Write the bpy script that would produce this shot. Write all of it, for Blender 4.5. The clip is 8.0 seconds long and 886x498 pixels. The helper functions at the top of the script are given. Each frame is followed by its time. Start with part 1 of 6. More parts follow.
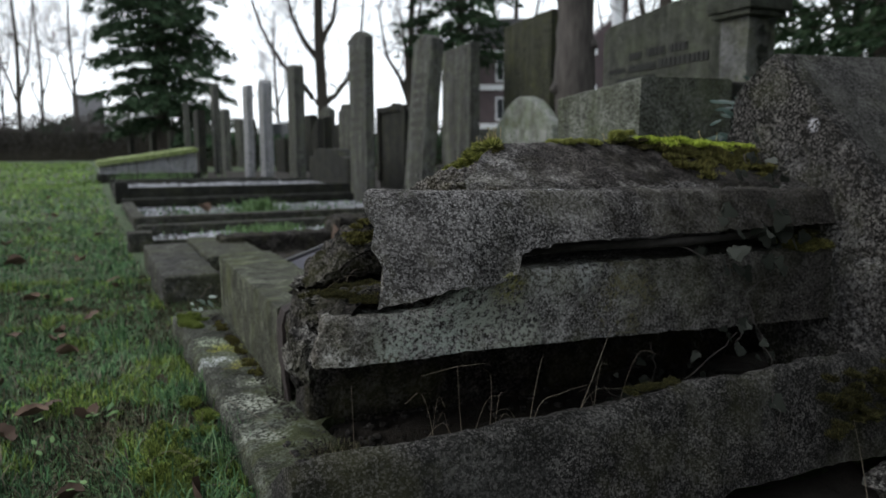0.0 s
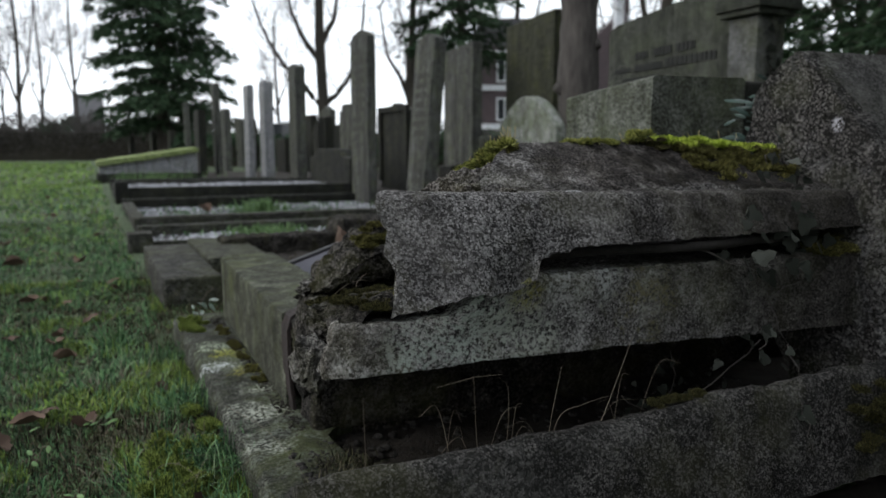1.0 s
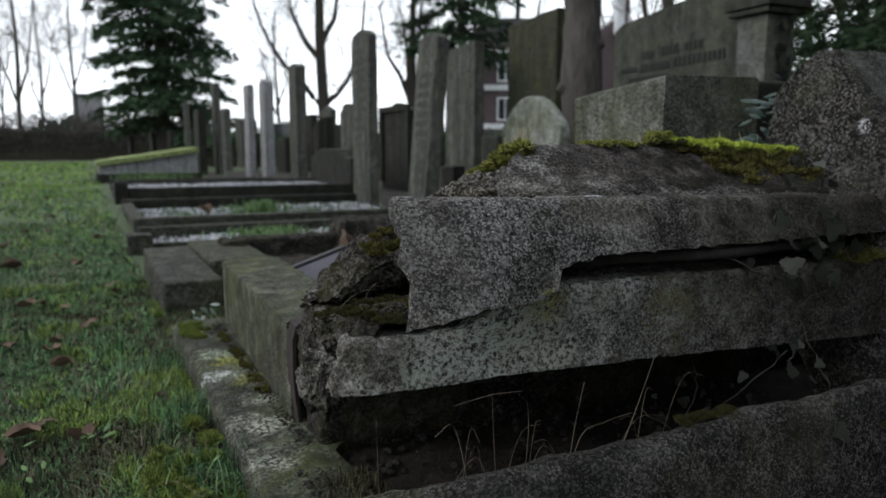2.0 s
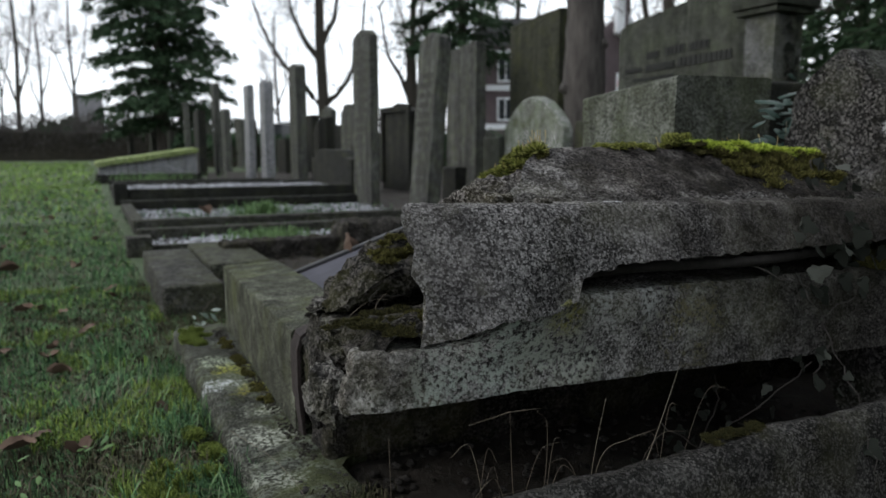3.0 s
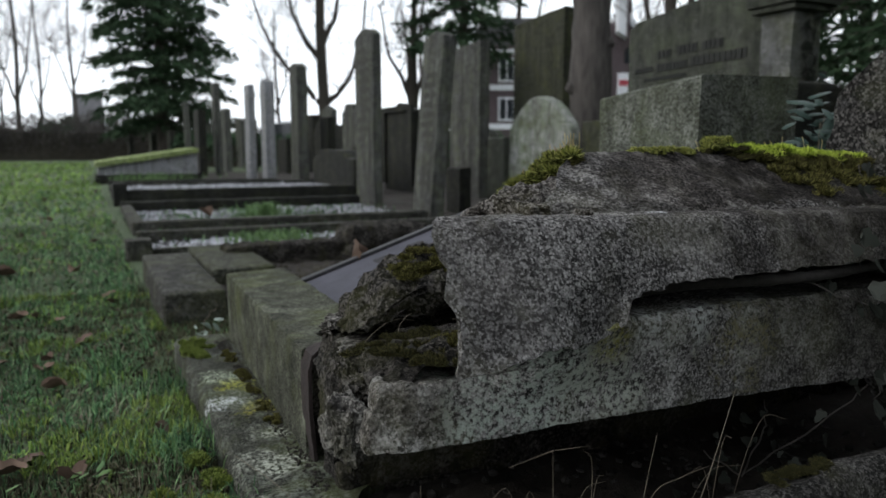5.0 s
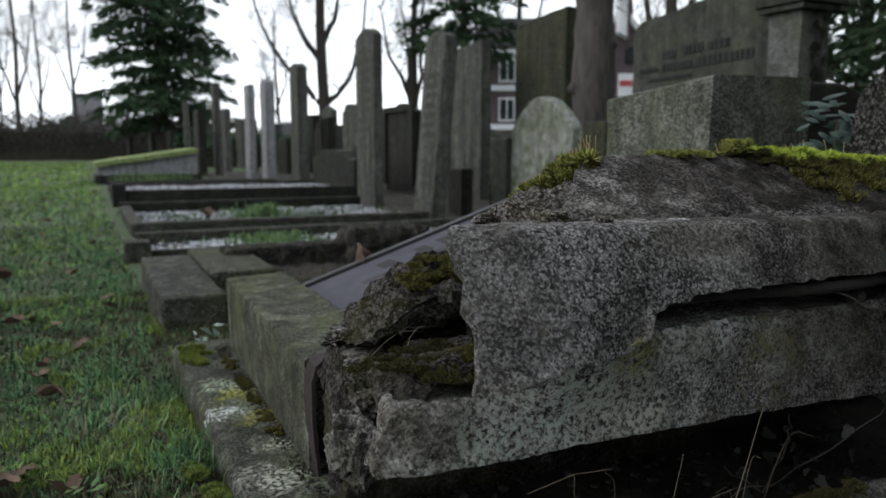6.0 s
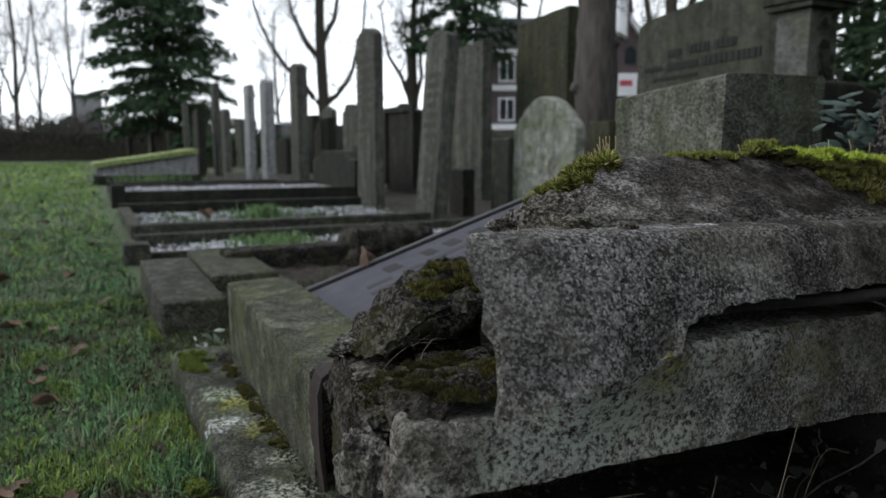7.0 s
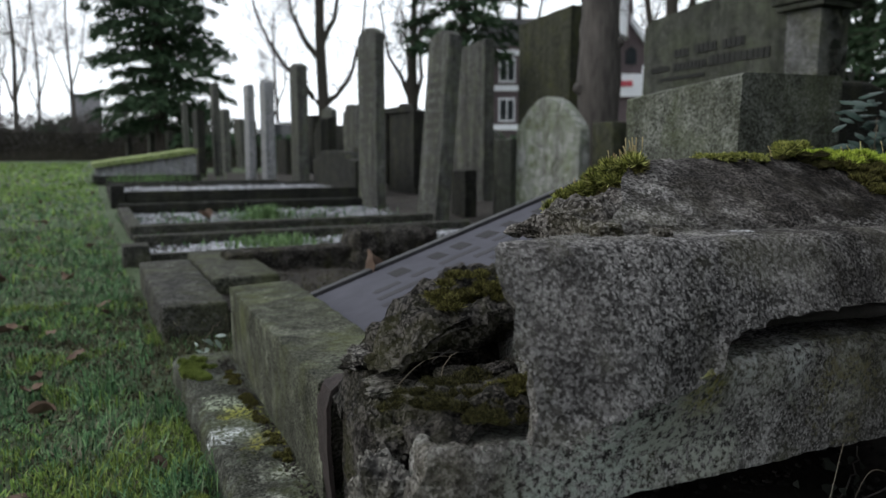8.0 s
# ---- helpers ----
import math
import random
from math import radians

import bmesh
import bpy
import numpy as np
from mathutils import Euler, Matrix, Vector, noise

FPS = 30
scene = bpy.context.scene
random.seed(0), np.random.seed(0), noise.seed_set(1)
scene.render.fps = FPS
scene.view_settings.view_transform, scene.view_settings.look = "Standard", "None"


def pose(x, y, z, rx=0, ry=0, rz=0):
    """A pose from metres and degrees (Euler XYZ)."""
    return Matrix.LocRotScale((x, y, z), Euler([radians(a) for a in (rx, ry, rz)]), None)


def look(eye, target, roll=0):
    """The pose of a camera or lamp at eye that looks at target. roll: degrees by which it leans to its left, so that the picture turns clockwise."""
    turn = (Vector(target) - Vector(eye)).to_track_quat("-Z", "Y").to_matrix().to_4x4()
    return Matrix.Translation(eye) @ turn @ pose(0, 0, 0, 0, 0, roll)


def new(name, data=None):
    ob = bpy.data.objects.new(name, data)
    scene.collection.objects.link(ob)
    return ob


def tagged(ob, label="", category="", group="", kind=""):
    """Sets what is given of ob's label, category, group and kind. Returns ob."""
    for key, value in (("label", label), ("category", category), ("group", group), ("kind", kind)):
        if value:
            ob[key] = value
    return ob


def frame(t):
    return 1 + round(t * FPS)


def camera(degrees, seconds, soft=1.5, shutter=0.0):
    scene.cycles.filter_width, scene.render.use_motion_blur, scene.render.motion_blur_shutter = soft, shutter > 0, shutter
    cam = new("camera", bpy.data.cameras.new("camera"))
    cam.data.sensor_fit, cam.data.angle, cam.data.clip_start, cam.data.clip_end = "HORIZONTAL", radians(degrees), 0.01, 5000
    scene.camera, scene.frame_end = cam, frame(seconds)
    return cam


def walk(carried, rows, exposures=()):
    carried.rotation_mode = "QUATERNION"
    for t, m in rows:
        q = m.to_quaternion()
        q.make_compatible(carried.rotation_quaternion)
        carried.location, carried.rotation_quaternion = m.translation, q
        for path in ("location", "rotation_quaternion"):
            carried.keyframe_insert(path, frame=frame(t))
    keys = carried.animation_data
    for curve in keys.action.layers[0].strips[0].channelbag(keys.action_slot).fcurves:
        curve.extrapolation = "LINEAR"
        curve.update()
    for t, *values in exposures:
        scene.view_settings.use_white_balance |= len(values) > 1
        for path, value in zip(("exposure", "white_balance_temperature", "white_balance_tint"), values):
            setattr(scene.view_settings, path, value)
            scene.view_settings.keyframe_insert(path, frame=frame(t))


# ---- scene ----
cam = camera(62.9, 8.0)
PATH = [
    (0, (0.003, 0.027, 0.512), (0.872, 1.807, 0.235), -0.1),
    (0.5, (0.005, 0.054, 0.512), (0.874, 1.834, 0.235), -0.1),
    (1, (0.006, 0.076, 0.511), (0.875, 1.856, 0.235), -0.0),
    (1.5, (0.008, 0.103, 0.513), (0.877, 1.883, 0.236), -0.0),
    (3, (0.015, 0.175, 0.519), (0.885, 1.955, 0.243), -0.0),
    (3.5, (0.016, 0.199, 0.521), (0.887, 1.979, 0.244), 0.0),
    (4, (0.018, 0.22, 0.521), (0.889, 1.999, 0.245), -0.0),
    (4.5, (0.02, 0.244, 0.523), (0.89, 2.023, 0.246), -0.0),
    (6, (0.029, 0.31, 0.529), (0.9, 2.089, 0.253), 0.1),
    (6.5, (0.032, 0.334, 0.53), (0.904, 2.112, 0.254), 0.0),
    (7, (0.034, 0.356, 0.531), (0.906, 2.135, 0.255), 0.0),
    (7.5, (0.035, 0.383, 0.531), (0.907, 2.161, 0.256), 0.1),
    (8, (0.036, 0.407, 0.532), (0.91, 2.185, 0.257), 0.1),
]
walk(cam, [(t, look(eye, target, roll)) for t, eye, target, roll in PATH])
cam.data.dof.use_dof, cam.data.dof.focus_distance, cam.data.dof.aperture_fstop = True, 0.8, 6.8

# ---- light ----
world = bpy.data.worlds.new("overcast")
scene.world = world
world.use_nodes = True
wn, wl = world.node_tree.nodes, world.node_tree.links
sky = wn.new("ShaderNodeTexSky")
sky.sky_type, sky.sun_disc = "NISHITA", False
sky.sun_elevation, sky.sun_rotation = radians(30), radians(-75)
sky.air_density, sky.dust_density, sky.ozone_density = 1.0, 4.0, 1.0
cloud = wn.new("ShaderNodeMix")
cloud.data_type = "RGBA"
cloud.inputs["Factor"].default_value = 0.85
cloud.inputs["B"].default_value = (13.9, 14.7, 15.6, 1)
wl.new(sky.outputs[0], cloud.inputs["A"])
wl.new(cloud.outputs["Result"], wn["Background"].inputs[0])
wn["Background"].inputs[1].default_value = 0.12

sun = new("sun", bpy.data.lights.new("sun", "SUN"))
sun.data.energy, sun.data.angle, sun.data.color = 0.7, radians(25), (1.0, 0.95, 0.88)
sun.matrix_world = look((-97, 26, 58), (0, 0, 0))


# ---- materials ----
def mat_new(name):
    m = bpy.data.materials.new(name)
    m.use_nodes = True
    return m, m.node_tree.nodes, m.node_tree.links, m.node_tree.nodes["Principled BSDF"]


def n_ramp(nodes, links, src, stops):
    r = nodes.new("ShaderNodeValToRGB")
    el = r.color_ramp.elements
    while len(el) < len(stops):
        el.new(0.5)
    for e, (p, c) in zip(el, stops):
        e.position, e.color = p, (*c, 1) if len(c) == 3 else c
    links.new(src, r.inputs[0])
    return r.outputs[0]


def n_noise(nodes, links, vec, scale, detail=6, rough=0.6):
    n = nodes.new("ShaderNodeTexNoise")
    n.inputs["Scale"].default_value, n.inputs["Detail"].default_value, n.inputs["Roughness"].default_value = scale, detail, rough
    links.new(vec, n.inputs["Vector"])
    return n.outputs["Fac"]


def n_mix(nodes, links, fac, a, b, mode="MIX"):
    m = nodes.new("ShaderNodeMix")
    m.data_type, m.blend_type = "RGBA", mode
    for sock, v in ((m.inputs["Factor"], fac), (m.inputs["A"], a), (m.inputs["B"], b)):
        if isinstance(v, (int, float)):
            sock.default_value = v
        elif isinstance(v, tuple):
            sock.default_value = (*v, 1)
        else:
            links.new(v, sock)
    return m.outputs["Result"]


def n_math(nodes, links, op, a, b):
    m = nodes.new("ShaderNodeMath")
    m.operation = op
    for sock, v in ((m.inputs[0], a), (m.inputs[1], b)):
        if isinstance(v, (int, float)):
            sock.default_value = v
        else:
            links.new(v, sock)
    return m.outputs[0]


def n_bump(nodes, links, bsdf, height, strength, dist):
    b = nodes.new("ShaderNodeBump")
    b.inputs["Strength"].default_value, b.inputs["Distance"].default_value = strength, dist
    links.new(height, b.inputs["Height"])
    links.new(b.outputs[0], bsdf.inputs["Normal"])


def stone(name, dark, mid, light, grain=90.0, stain=(0.05, 0.06, 0.03), stain_amt=0.5, lichen=(0.42, 0.45, 0.42),
          lichen_amt=0.3, moss=(0.07, 0.085, 0.02), moss_amt=0.25, rough=0.9, relief=0.5, spots=(), streak=0.0):
    """Weathered stone or concrete: fine grain, single pebbles and pits, dark staining, pale lichen and green algae.
    spots: (centre, radius, colour) of single lichen colonies, and of shade put in as dark tints; streak: rain streaks
    down upright faces."""
    m, nd, lk, bs = mat_new(name)
    co = nd.new("ShaderNodeTexCoord").outputs["Object"]
    jig = nd.new("ShaderNodeTexNoise")
    jig.inputs["Scale"].default_value, jig.inputs["Detail"].default_value = grain * 0.55, 3
    lk.new(co, jig.inputs["Vector"])
    bend = nd.new("ShaderNodeVectorMath")
    bend.operation = "MULTIPLY_ADD"
    lk.new(jig.outputs["Color"], bend.inputs[0])
    bend.inputs[1].default_value = (1.3 / grain,) * 3
    lk.new(co, bend.inputs[2])
    cells = []
    for scale in (grain * 0.62, grain * 1.3):
        vo = nd.new("ShaderNodeTexVoronoi")
        vo.inputs["Scale"].default_value = scale
        lk.new(bend.outputs[0], vo.inputs["Vector"])
        sep = nd.new("ShaderNodeSeparateColor")
        lk.new(vo.outputs["Color"], sep.inputs[0])
        cells.append((vo.outputs["Distance"], sep.outputs[0], sep.outputs[1]))
    (far_a, tone_a, pick_a), (far_b, tone_b, pick_b) = cells
    grit = n_noise(nd, lk, co, grain, 5, 0.75)
    big = n_noise(nd, lk, co, 5.0, 7, 0.65)
    blot = n_noise(nd, lk, co, 23.0, 5, 0.7)
    # sand between the pebbles: small grains shaded by fine noise and by blotches a thumb wide
    sand = n_math(nd, lk, "ADD", n_math(nd, lk, "MULTIPLY", tone_b, 0.42), n_math(nd, lk, "MULTIPLY", grit, 0.36))
    sand = n_math(nd, lk, "ADD", sand, n_math(nd, lk, "MULTIPLY", blot, 0.34))
    half = tuple(0.5 * a + 0.5 * c for a, c in zip(mid, light))
    col = n_ramp(nd, lk, sand, [(0.36, tuple(0.35 * c for c in dark)), (0.46, dark), (0.56, mid), (0.66, half), (0.78, light)])
    col = n_mix(nd, lk, n_ramp(nd, lk, far_b, [(0.38, (0, 0, 0)), (0.7, (0.45,) * 3)]), col, tuple(0.4 * c for c in dark))
    inside = n_ramp(nd, lk, far_a, [(0.30, (1, 1, 1)), (0.44, (0, 0, 0))])
    pebble = n_math(nd, lk, "MULTIPLY", inside, n_ramp(nd, lk, tone_a, [(0.74, (0, 0, 0)), (0.88, (0.6,) * 3)]))
    pit = n_math(nd, lk, "MULTIPLY", inside, n_ramp(nd, lk, pick_a, [(0.74, (0, 0, 0)), (0.82, (0.9,) * 3)]))
    col = n_mix(nd, lk, pebble, col, n_mix(nd, lk, pick_a, half, light))
    col = n_mix(nd, lk, pit, col, tuple(0.3 * c for c in dark))
    # single bright sand grains
    vo = nd.new("ShaderNodeTexVoronoi")
    vo.inputs["Scale"].default_value = grain * 2.1
    lk.new(co, vo.inputs["Vector"])
    sep = nd.new("ShaderNodeSeparateColor")
    lk.new(vo.outputs["Color"], sep.inputs[0])
    glint = n_math(nd, lk, "MULTIPLY", n_ramp(nd, lk, vo.outputs["Distance"], [(0.28, (1, 1, 1)), (0.46, (0, 0, 0))]), n_ramp(nd, lk, sep.outputs[0], [(0.80, (0, 0, 0)), (0.9, (0.75,) * 3)]))
    col = n_mix(nd, lk, glint, col, light)
    col = n_mix(nd, lk, n_ramp(nd, lk, big, [(0.40, (0, 0, 0)), (0.64, (stain_amt,) * 3)]), col, stain)
    col = n_mix(nd, lk, 0.45, col, n_ramp(nd, lk, blot, [(0.34, (0.35,) * 3), (0.66, (1.6,) * 3)]), "MULTIPLY")
    gr = n_noise(nd, lk, co, 8.3, 8, 0.7)
    col = n_mix(nd, lk, n_ramp(nd, lk, gr, [(0.48, (0, 0, 0)), (0.68, (moss_amt,) * 3)]), col, moss)
    li = n_noise(nd, lk, co, 11.0, 9, 0.75)
    speck = n_noise(nd, lk, co, min(grain * 0.75, 140), 4, 0.7)
    lf = n_math(nd, lk, "MULTIPLY", n_ramp(nd, lk, li, [(0.50, (0, 0, 0)), (0.66, (lichen_amt,) * 3)]), n_ramp(nd, lk, speck, [(0.44, (0, 0, 0)), (0.56, (1, 1, 1))]))
    col = n_mix(nd, lk, lf, col, lichen)
    if streak:
        mp = nd.new("ShaderNodeMapping")
        mp.inputs["Scale"].default_value = (14, 14, 0.9)
        lk.new(co, mp.inputs[0])
        run = n_noise(nd, lk, mp.outputs[0], 1.0, 6, 0.65)
        col = n_mix(nd, lk, streak, col, n_ramp(nd, lk, run, [(0.35, (0.4, 0.4, 0.38)), (0.62, (1.35, 1.35, 1.35))]), "MULTIPLY")
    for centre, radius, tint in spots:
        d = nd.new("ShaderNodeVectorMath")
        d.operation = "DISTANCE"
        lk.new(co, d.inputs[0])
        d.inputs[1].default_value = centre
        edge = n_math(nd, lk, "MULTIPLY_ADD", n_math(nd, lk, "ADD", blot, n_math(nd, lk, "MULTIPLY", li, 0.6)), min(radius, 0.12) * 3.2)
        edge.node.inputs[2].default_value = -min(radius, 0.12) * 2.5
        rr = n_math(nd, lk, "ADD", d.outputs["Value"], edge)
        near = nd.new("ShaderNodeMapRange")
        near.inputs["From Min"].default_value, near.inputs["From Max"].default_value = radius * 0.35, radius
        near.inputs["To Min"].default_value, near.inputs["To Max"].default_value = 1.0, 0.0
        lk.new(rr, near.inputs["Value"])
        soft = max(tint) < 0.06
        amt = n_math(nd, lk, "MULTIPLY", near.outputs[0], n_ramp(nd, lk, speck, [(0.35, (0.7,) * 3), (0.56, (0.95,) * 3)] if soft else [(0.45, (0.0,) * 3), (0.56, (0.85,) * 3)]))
        # dark tints multiply and keep the grain; the widest put shade into the slabs
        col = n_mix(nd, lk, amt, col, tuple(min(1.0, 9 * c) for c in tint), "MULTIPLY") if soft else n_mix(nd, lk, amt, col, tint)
    lk.new(col, bs.inputs["Base Color"])
    bs.inputs["Roughness"].default_value = rough
    bs.inputs["Specular IOR Level"].default_value = 0.12
    h = n_math(nd, lk, "ADD", n_math(nd, lk, "MULTIPLY", pebble, 0.6), n_math(nd, lk, "ADD", n_math(nd, lk, "MULTIPLY", sand, 1.2), n_math(nd, lk, "MULTIPLY", speck, 0.6)))
    h = n_math(nd, lk, "SUBTRACT", h, n_math(nd, lk, "MULTIPLY", pit, 0.8))
    n_bump(nd, lk, bs, h, relief, 0.004)
    return m


def plain(name, a, b, scale=30.0, rough=0.8, metal=0.0, relief=0.3, dist=0.003, stretch=None, spec=0.3, island=0.0):
    """Two tones of one surface, mixed by noise, with relief. island: how much each loose piece differs."""
    m, nd, lk, bs = mat_new(name)
    co = nd.new("ShaderNodeTexCoord").outputs["Object"]
    if stretch:
        mp = nd.new("ShaderNodeMapping")
        mp.inputs["Scale"].default_value = stretch
        lk.new(co, mp.inputs[0])
        co = mp.outputs[0]
    f = n_noise(nd, lk, co, scale, 8, 0.65)
    g = n_noise(nd, lk, co, scale * 0.13, 5, 0.6)
    fac = n_math(nd, lk, "MULTIPLY_ADD", f, 0.6)
    lk.new(n_math(nd, lk, "MULTIPLY", g, 0.4), fac.node.inputs[2])
    if island:
        geo = nd.new("ShaderNodeNewGeometry").outputs["Random Per Island"]
        fac = n_math(nd, lk, "ADD", n_math(nd, lk, "MULTIPLY", fac, 1 - island), n_math(nd, lk, "MULTIPLY", geo, island))
    col = n_ramp(nd, lk, fac, [(0.3 if not island else 0.15, a), (0.7 if not island else 0.85, b)])
    lk.new(col, bs.inputs["Base Color"])
    bs.inputs["Roughness"].default_value, bs.inputs["Metallic"].default_value = rough, metal
    bs.inputs["Specular IOR Level"].default_value = spec
    if relief:
        n_bump(nd, lk, bs, f, relief, dist)
    return m


def leafy(name, stops, rough=0.6, through_amt=0.25):
    """Leaves, blades and needles: each loose piece takes its own tone; some light passes through."""
    m, nd, lk, bs = mat_new(name)
    geo = nd.new("ShaderNodeNewGeometry").outputs["Random Per Island"]
    info = nd.new("ShaderNodeObjectInfo").outputs["Random"]
    co = nd.new("ShaderNodeTexCoord").outputs["Object"]
    patch = n_noise(nd, lk, co, 2.2, 4, 0.6)
    fac = n_math(nd, lk, "ADD", n_math(nd, lk, "MULTIPLY", n_math(nd, lk, "FRACT", n_math(nd, lk, "ADD", geo, info), 0.0), 0.6), n_math(nd, lk, "MULTIPLY", patch, 0.4))
    lk.new(n_ramp(nd, lk, fac, stops), bs.inputs["Base Color"])
    bs.inputs["Roughness"].default_value = rough
    bs.inputs["Specular IOR Level"].default_value = 0.06
    bs.inputs["Transmission Weight"].default_value = 0.0
    bs.inputs["Subsurface Weight"].default_value = 0.0
    return m


M = {}
CREAM, GREENISH = (0.5, 0.52, 0.5), (0.4, 0.45, 0.4)
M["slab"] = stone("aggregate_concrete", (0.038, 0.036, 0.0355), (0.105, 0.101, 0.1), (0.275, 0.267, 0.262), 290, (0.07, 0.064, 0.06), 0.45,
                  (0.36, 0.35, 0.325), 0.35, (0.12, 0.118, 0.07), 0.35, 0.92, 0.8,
                  # the 0.78 spot puts shade into the colour of the right end
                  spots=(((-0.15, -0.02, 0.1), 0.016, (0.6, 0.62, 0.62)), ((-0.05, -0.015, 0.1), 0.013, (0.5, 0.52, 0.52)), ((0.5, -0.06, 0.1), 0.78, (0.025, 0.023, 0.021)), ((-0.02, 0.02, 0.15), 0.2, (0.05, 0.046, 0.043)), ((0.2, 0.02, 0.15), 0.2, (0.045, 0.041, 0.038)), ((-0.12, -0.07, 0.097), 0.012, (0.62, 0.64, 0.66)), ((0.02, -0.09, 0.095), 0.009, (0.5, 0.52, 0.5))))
M["slab_low"] = stone("aggregate_concrete_lichen", (0.055, 0.053, 0.052), (0.16, 0.154, 0.15), (0.4, 0.39, 0.38), 280, (0.07, 0.067, 0.06), 0.55,
                      (0.42, 0.43, 0.4), 0.65, (0.12, 0.125, 0.06), 0.45, 0.92, 0.8,
                      spots=(((-0.30, -0.14, 0.05), 0.10, (0.44, 0.49, 0.44)), ((-0.14, -0.14, 0.085), 0.045, CREAM), ((-0.06, -0.14, 0.095), 0.04, CREAM),
                             # the 0.74 spot likewise paints this slab's right end as shaded
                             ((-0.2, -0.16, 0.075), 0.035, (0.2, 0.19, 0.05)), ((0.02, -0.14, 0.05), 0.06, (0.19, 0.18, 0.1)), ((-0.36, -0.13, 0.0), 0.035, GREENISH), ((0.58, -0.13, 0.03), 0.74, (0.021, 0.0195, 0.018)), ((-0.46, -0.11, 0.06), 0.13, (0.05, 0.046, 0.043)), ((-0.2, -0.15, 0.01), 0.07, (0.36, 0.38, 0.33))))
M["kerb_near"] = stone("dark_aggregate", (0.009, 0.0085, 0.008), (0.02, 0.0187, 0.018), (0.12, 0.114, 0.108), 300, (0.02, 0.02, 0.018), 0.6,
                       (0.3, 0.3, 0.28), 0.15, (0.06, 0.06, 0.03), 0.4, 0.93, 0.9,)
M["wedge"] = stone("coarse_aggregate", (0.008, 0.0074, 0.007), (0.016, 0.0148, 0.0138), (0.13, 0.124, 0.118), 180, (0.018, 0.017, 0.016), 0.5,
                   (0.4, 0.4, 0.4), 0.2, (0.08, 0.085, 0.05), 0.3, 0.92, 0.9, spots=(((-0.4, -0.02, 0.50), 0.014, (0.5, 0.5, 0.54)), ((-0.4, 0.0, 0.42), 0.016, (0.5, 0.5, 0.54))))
M["wedge_top"] = stone("weathered_coping", (0.024, 0.0235, 0.022), (0.045, 0.044, 0.042), (0.085, 0.083, 0.08), 200, (0.045, 0.046, 0.04), 0.6,
                       (0.2, 0.2, 0.19), 0.3, (0.06, 0.063, 0.04), 0.4, 0.9, 0.5)
M["limestone"] = stone("green_limestone", (0.026, 0.028, 0.02), (0.055, 0.058, 0.042), (0.11, 0.113, 0.086), 300, (0.026, 0.03, 0.018), 0.6,
                       (0.26, 0.28, 0.22), 0.5, (0.075, 0.085, 0.03), 0.6, 0.9, 0.5, streak=0.5)
M["ledge"] = stone("lichened_footing", (0.016, 0.017, 0.013), (0.042, 0.044, 0.035), (0.115, 0.12, 0.1), 260, (0.02, 0.02, 0.014), 0.85,
                   (0.25, 0.28, 0.24), 0.45, (0.07, 0.085, 0.03), 0.6, 0.92, 0.7,
                   spots=(((-0.015, 0.1, 0.06), 0.05, (0.62, 0.66, 0.66)), ((-0.005, 0.26, 0.06), 0.055, (0.34, 0.39, 0.29)),
                          ((0.03, 0.06, 0.06), 0.05, (0.24, 0.23, 0.04)), ((0.01, 0.18, 0.06), 0.05, (0.26, 0.27, 0.05)), ((0.0, -0.2, 0.06), 0.06, (0.36, 0.38, 0.32)), ((-0.03, -0.35, 0.06), 0.05, (0.3, 0.32, 0.27)), ((0.02, -0.08, 0.06), 0.04, (0.34, 0.36, 0.3))))
M["algae"] = stone("algae_stone", (0.04, 0.043, 0.033), (0.08, 0.085, 0.075), (0.16, 0.17, 0.15), 170, (0.05, 0.055, 0.035), 0.6,
                   (0.3, 0.32, 0.28), 0.45, (0.085, 0.1, 0.055), 0.6, 0.9, 0.5)
M["round_head"] = stone("mottled_headstone", (0.13, 0.137, 0.128), (0.25, 0.26, 0.25), (0.38, 0.39, 0.385), 300, (0.07, 0.085, 0.04), 0.8,
                        (0.42, 0.44, 0.43), 0.7, (0.085, 0.11, 0.055), 0.75, 0.9, 0.4, streak=0.5)
M["grey_head"] = stone("grey_headstone", (0.034, 0.035, 0.034), (0.06, 0.061, 0.06), (0.105, 0.106, 0.104), 420, (0.06, 0.065, 0.05), 0.55,
                       (0.22, 0.23, 0.21), 0.3, (0.08, 0.09, 0.05), 0.5, 0.88, 0.25, streak=0.7)
M["kerb_dark"] = stone("sooty_kerb", (0.014, 0.0138, 0.012), (0.028, 0.028, 0.025), (0.075, 0.075, 0.068), 140, (0.025, 0.026, 0.018), 0.6,
                       (0.2, 0.2, 0.19), 0.4, (0.05, 0.055, 0.025), 0.5, 0.9, 0.4)
M["pale_head"] = stone("pale_headstone", (0.17, 0.175, 0.19), (0.25, 0.255, 0.275), (0.34, 0.345, 0.365), 400, (0.12, 0.125, 0.12), 0.5,
                       (0.4, 0.42, 0.42), 0.3, (0.12, 0.135, 0.08), 0.3, 0.85, 0.25, streak=0.5)
M["dark_head"] = stone("dark_headstone", (0.008, 0.008, 0.008), (0.016, 0.016, 0.0155), (0.03, 0.03, 0.028), 180, (0.014, 0.015, 0.011), 0.6,
                       (0.08, 0.085, 0.07), 0.2, (0.035, 0.038, 0.018), 0.5, 0.8, 0.2, streak=0.4)
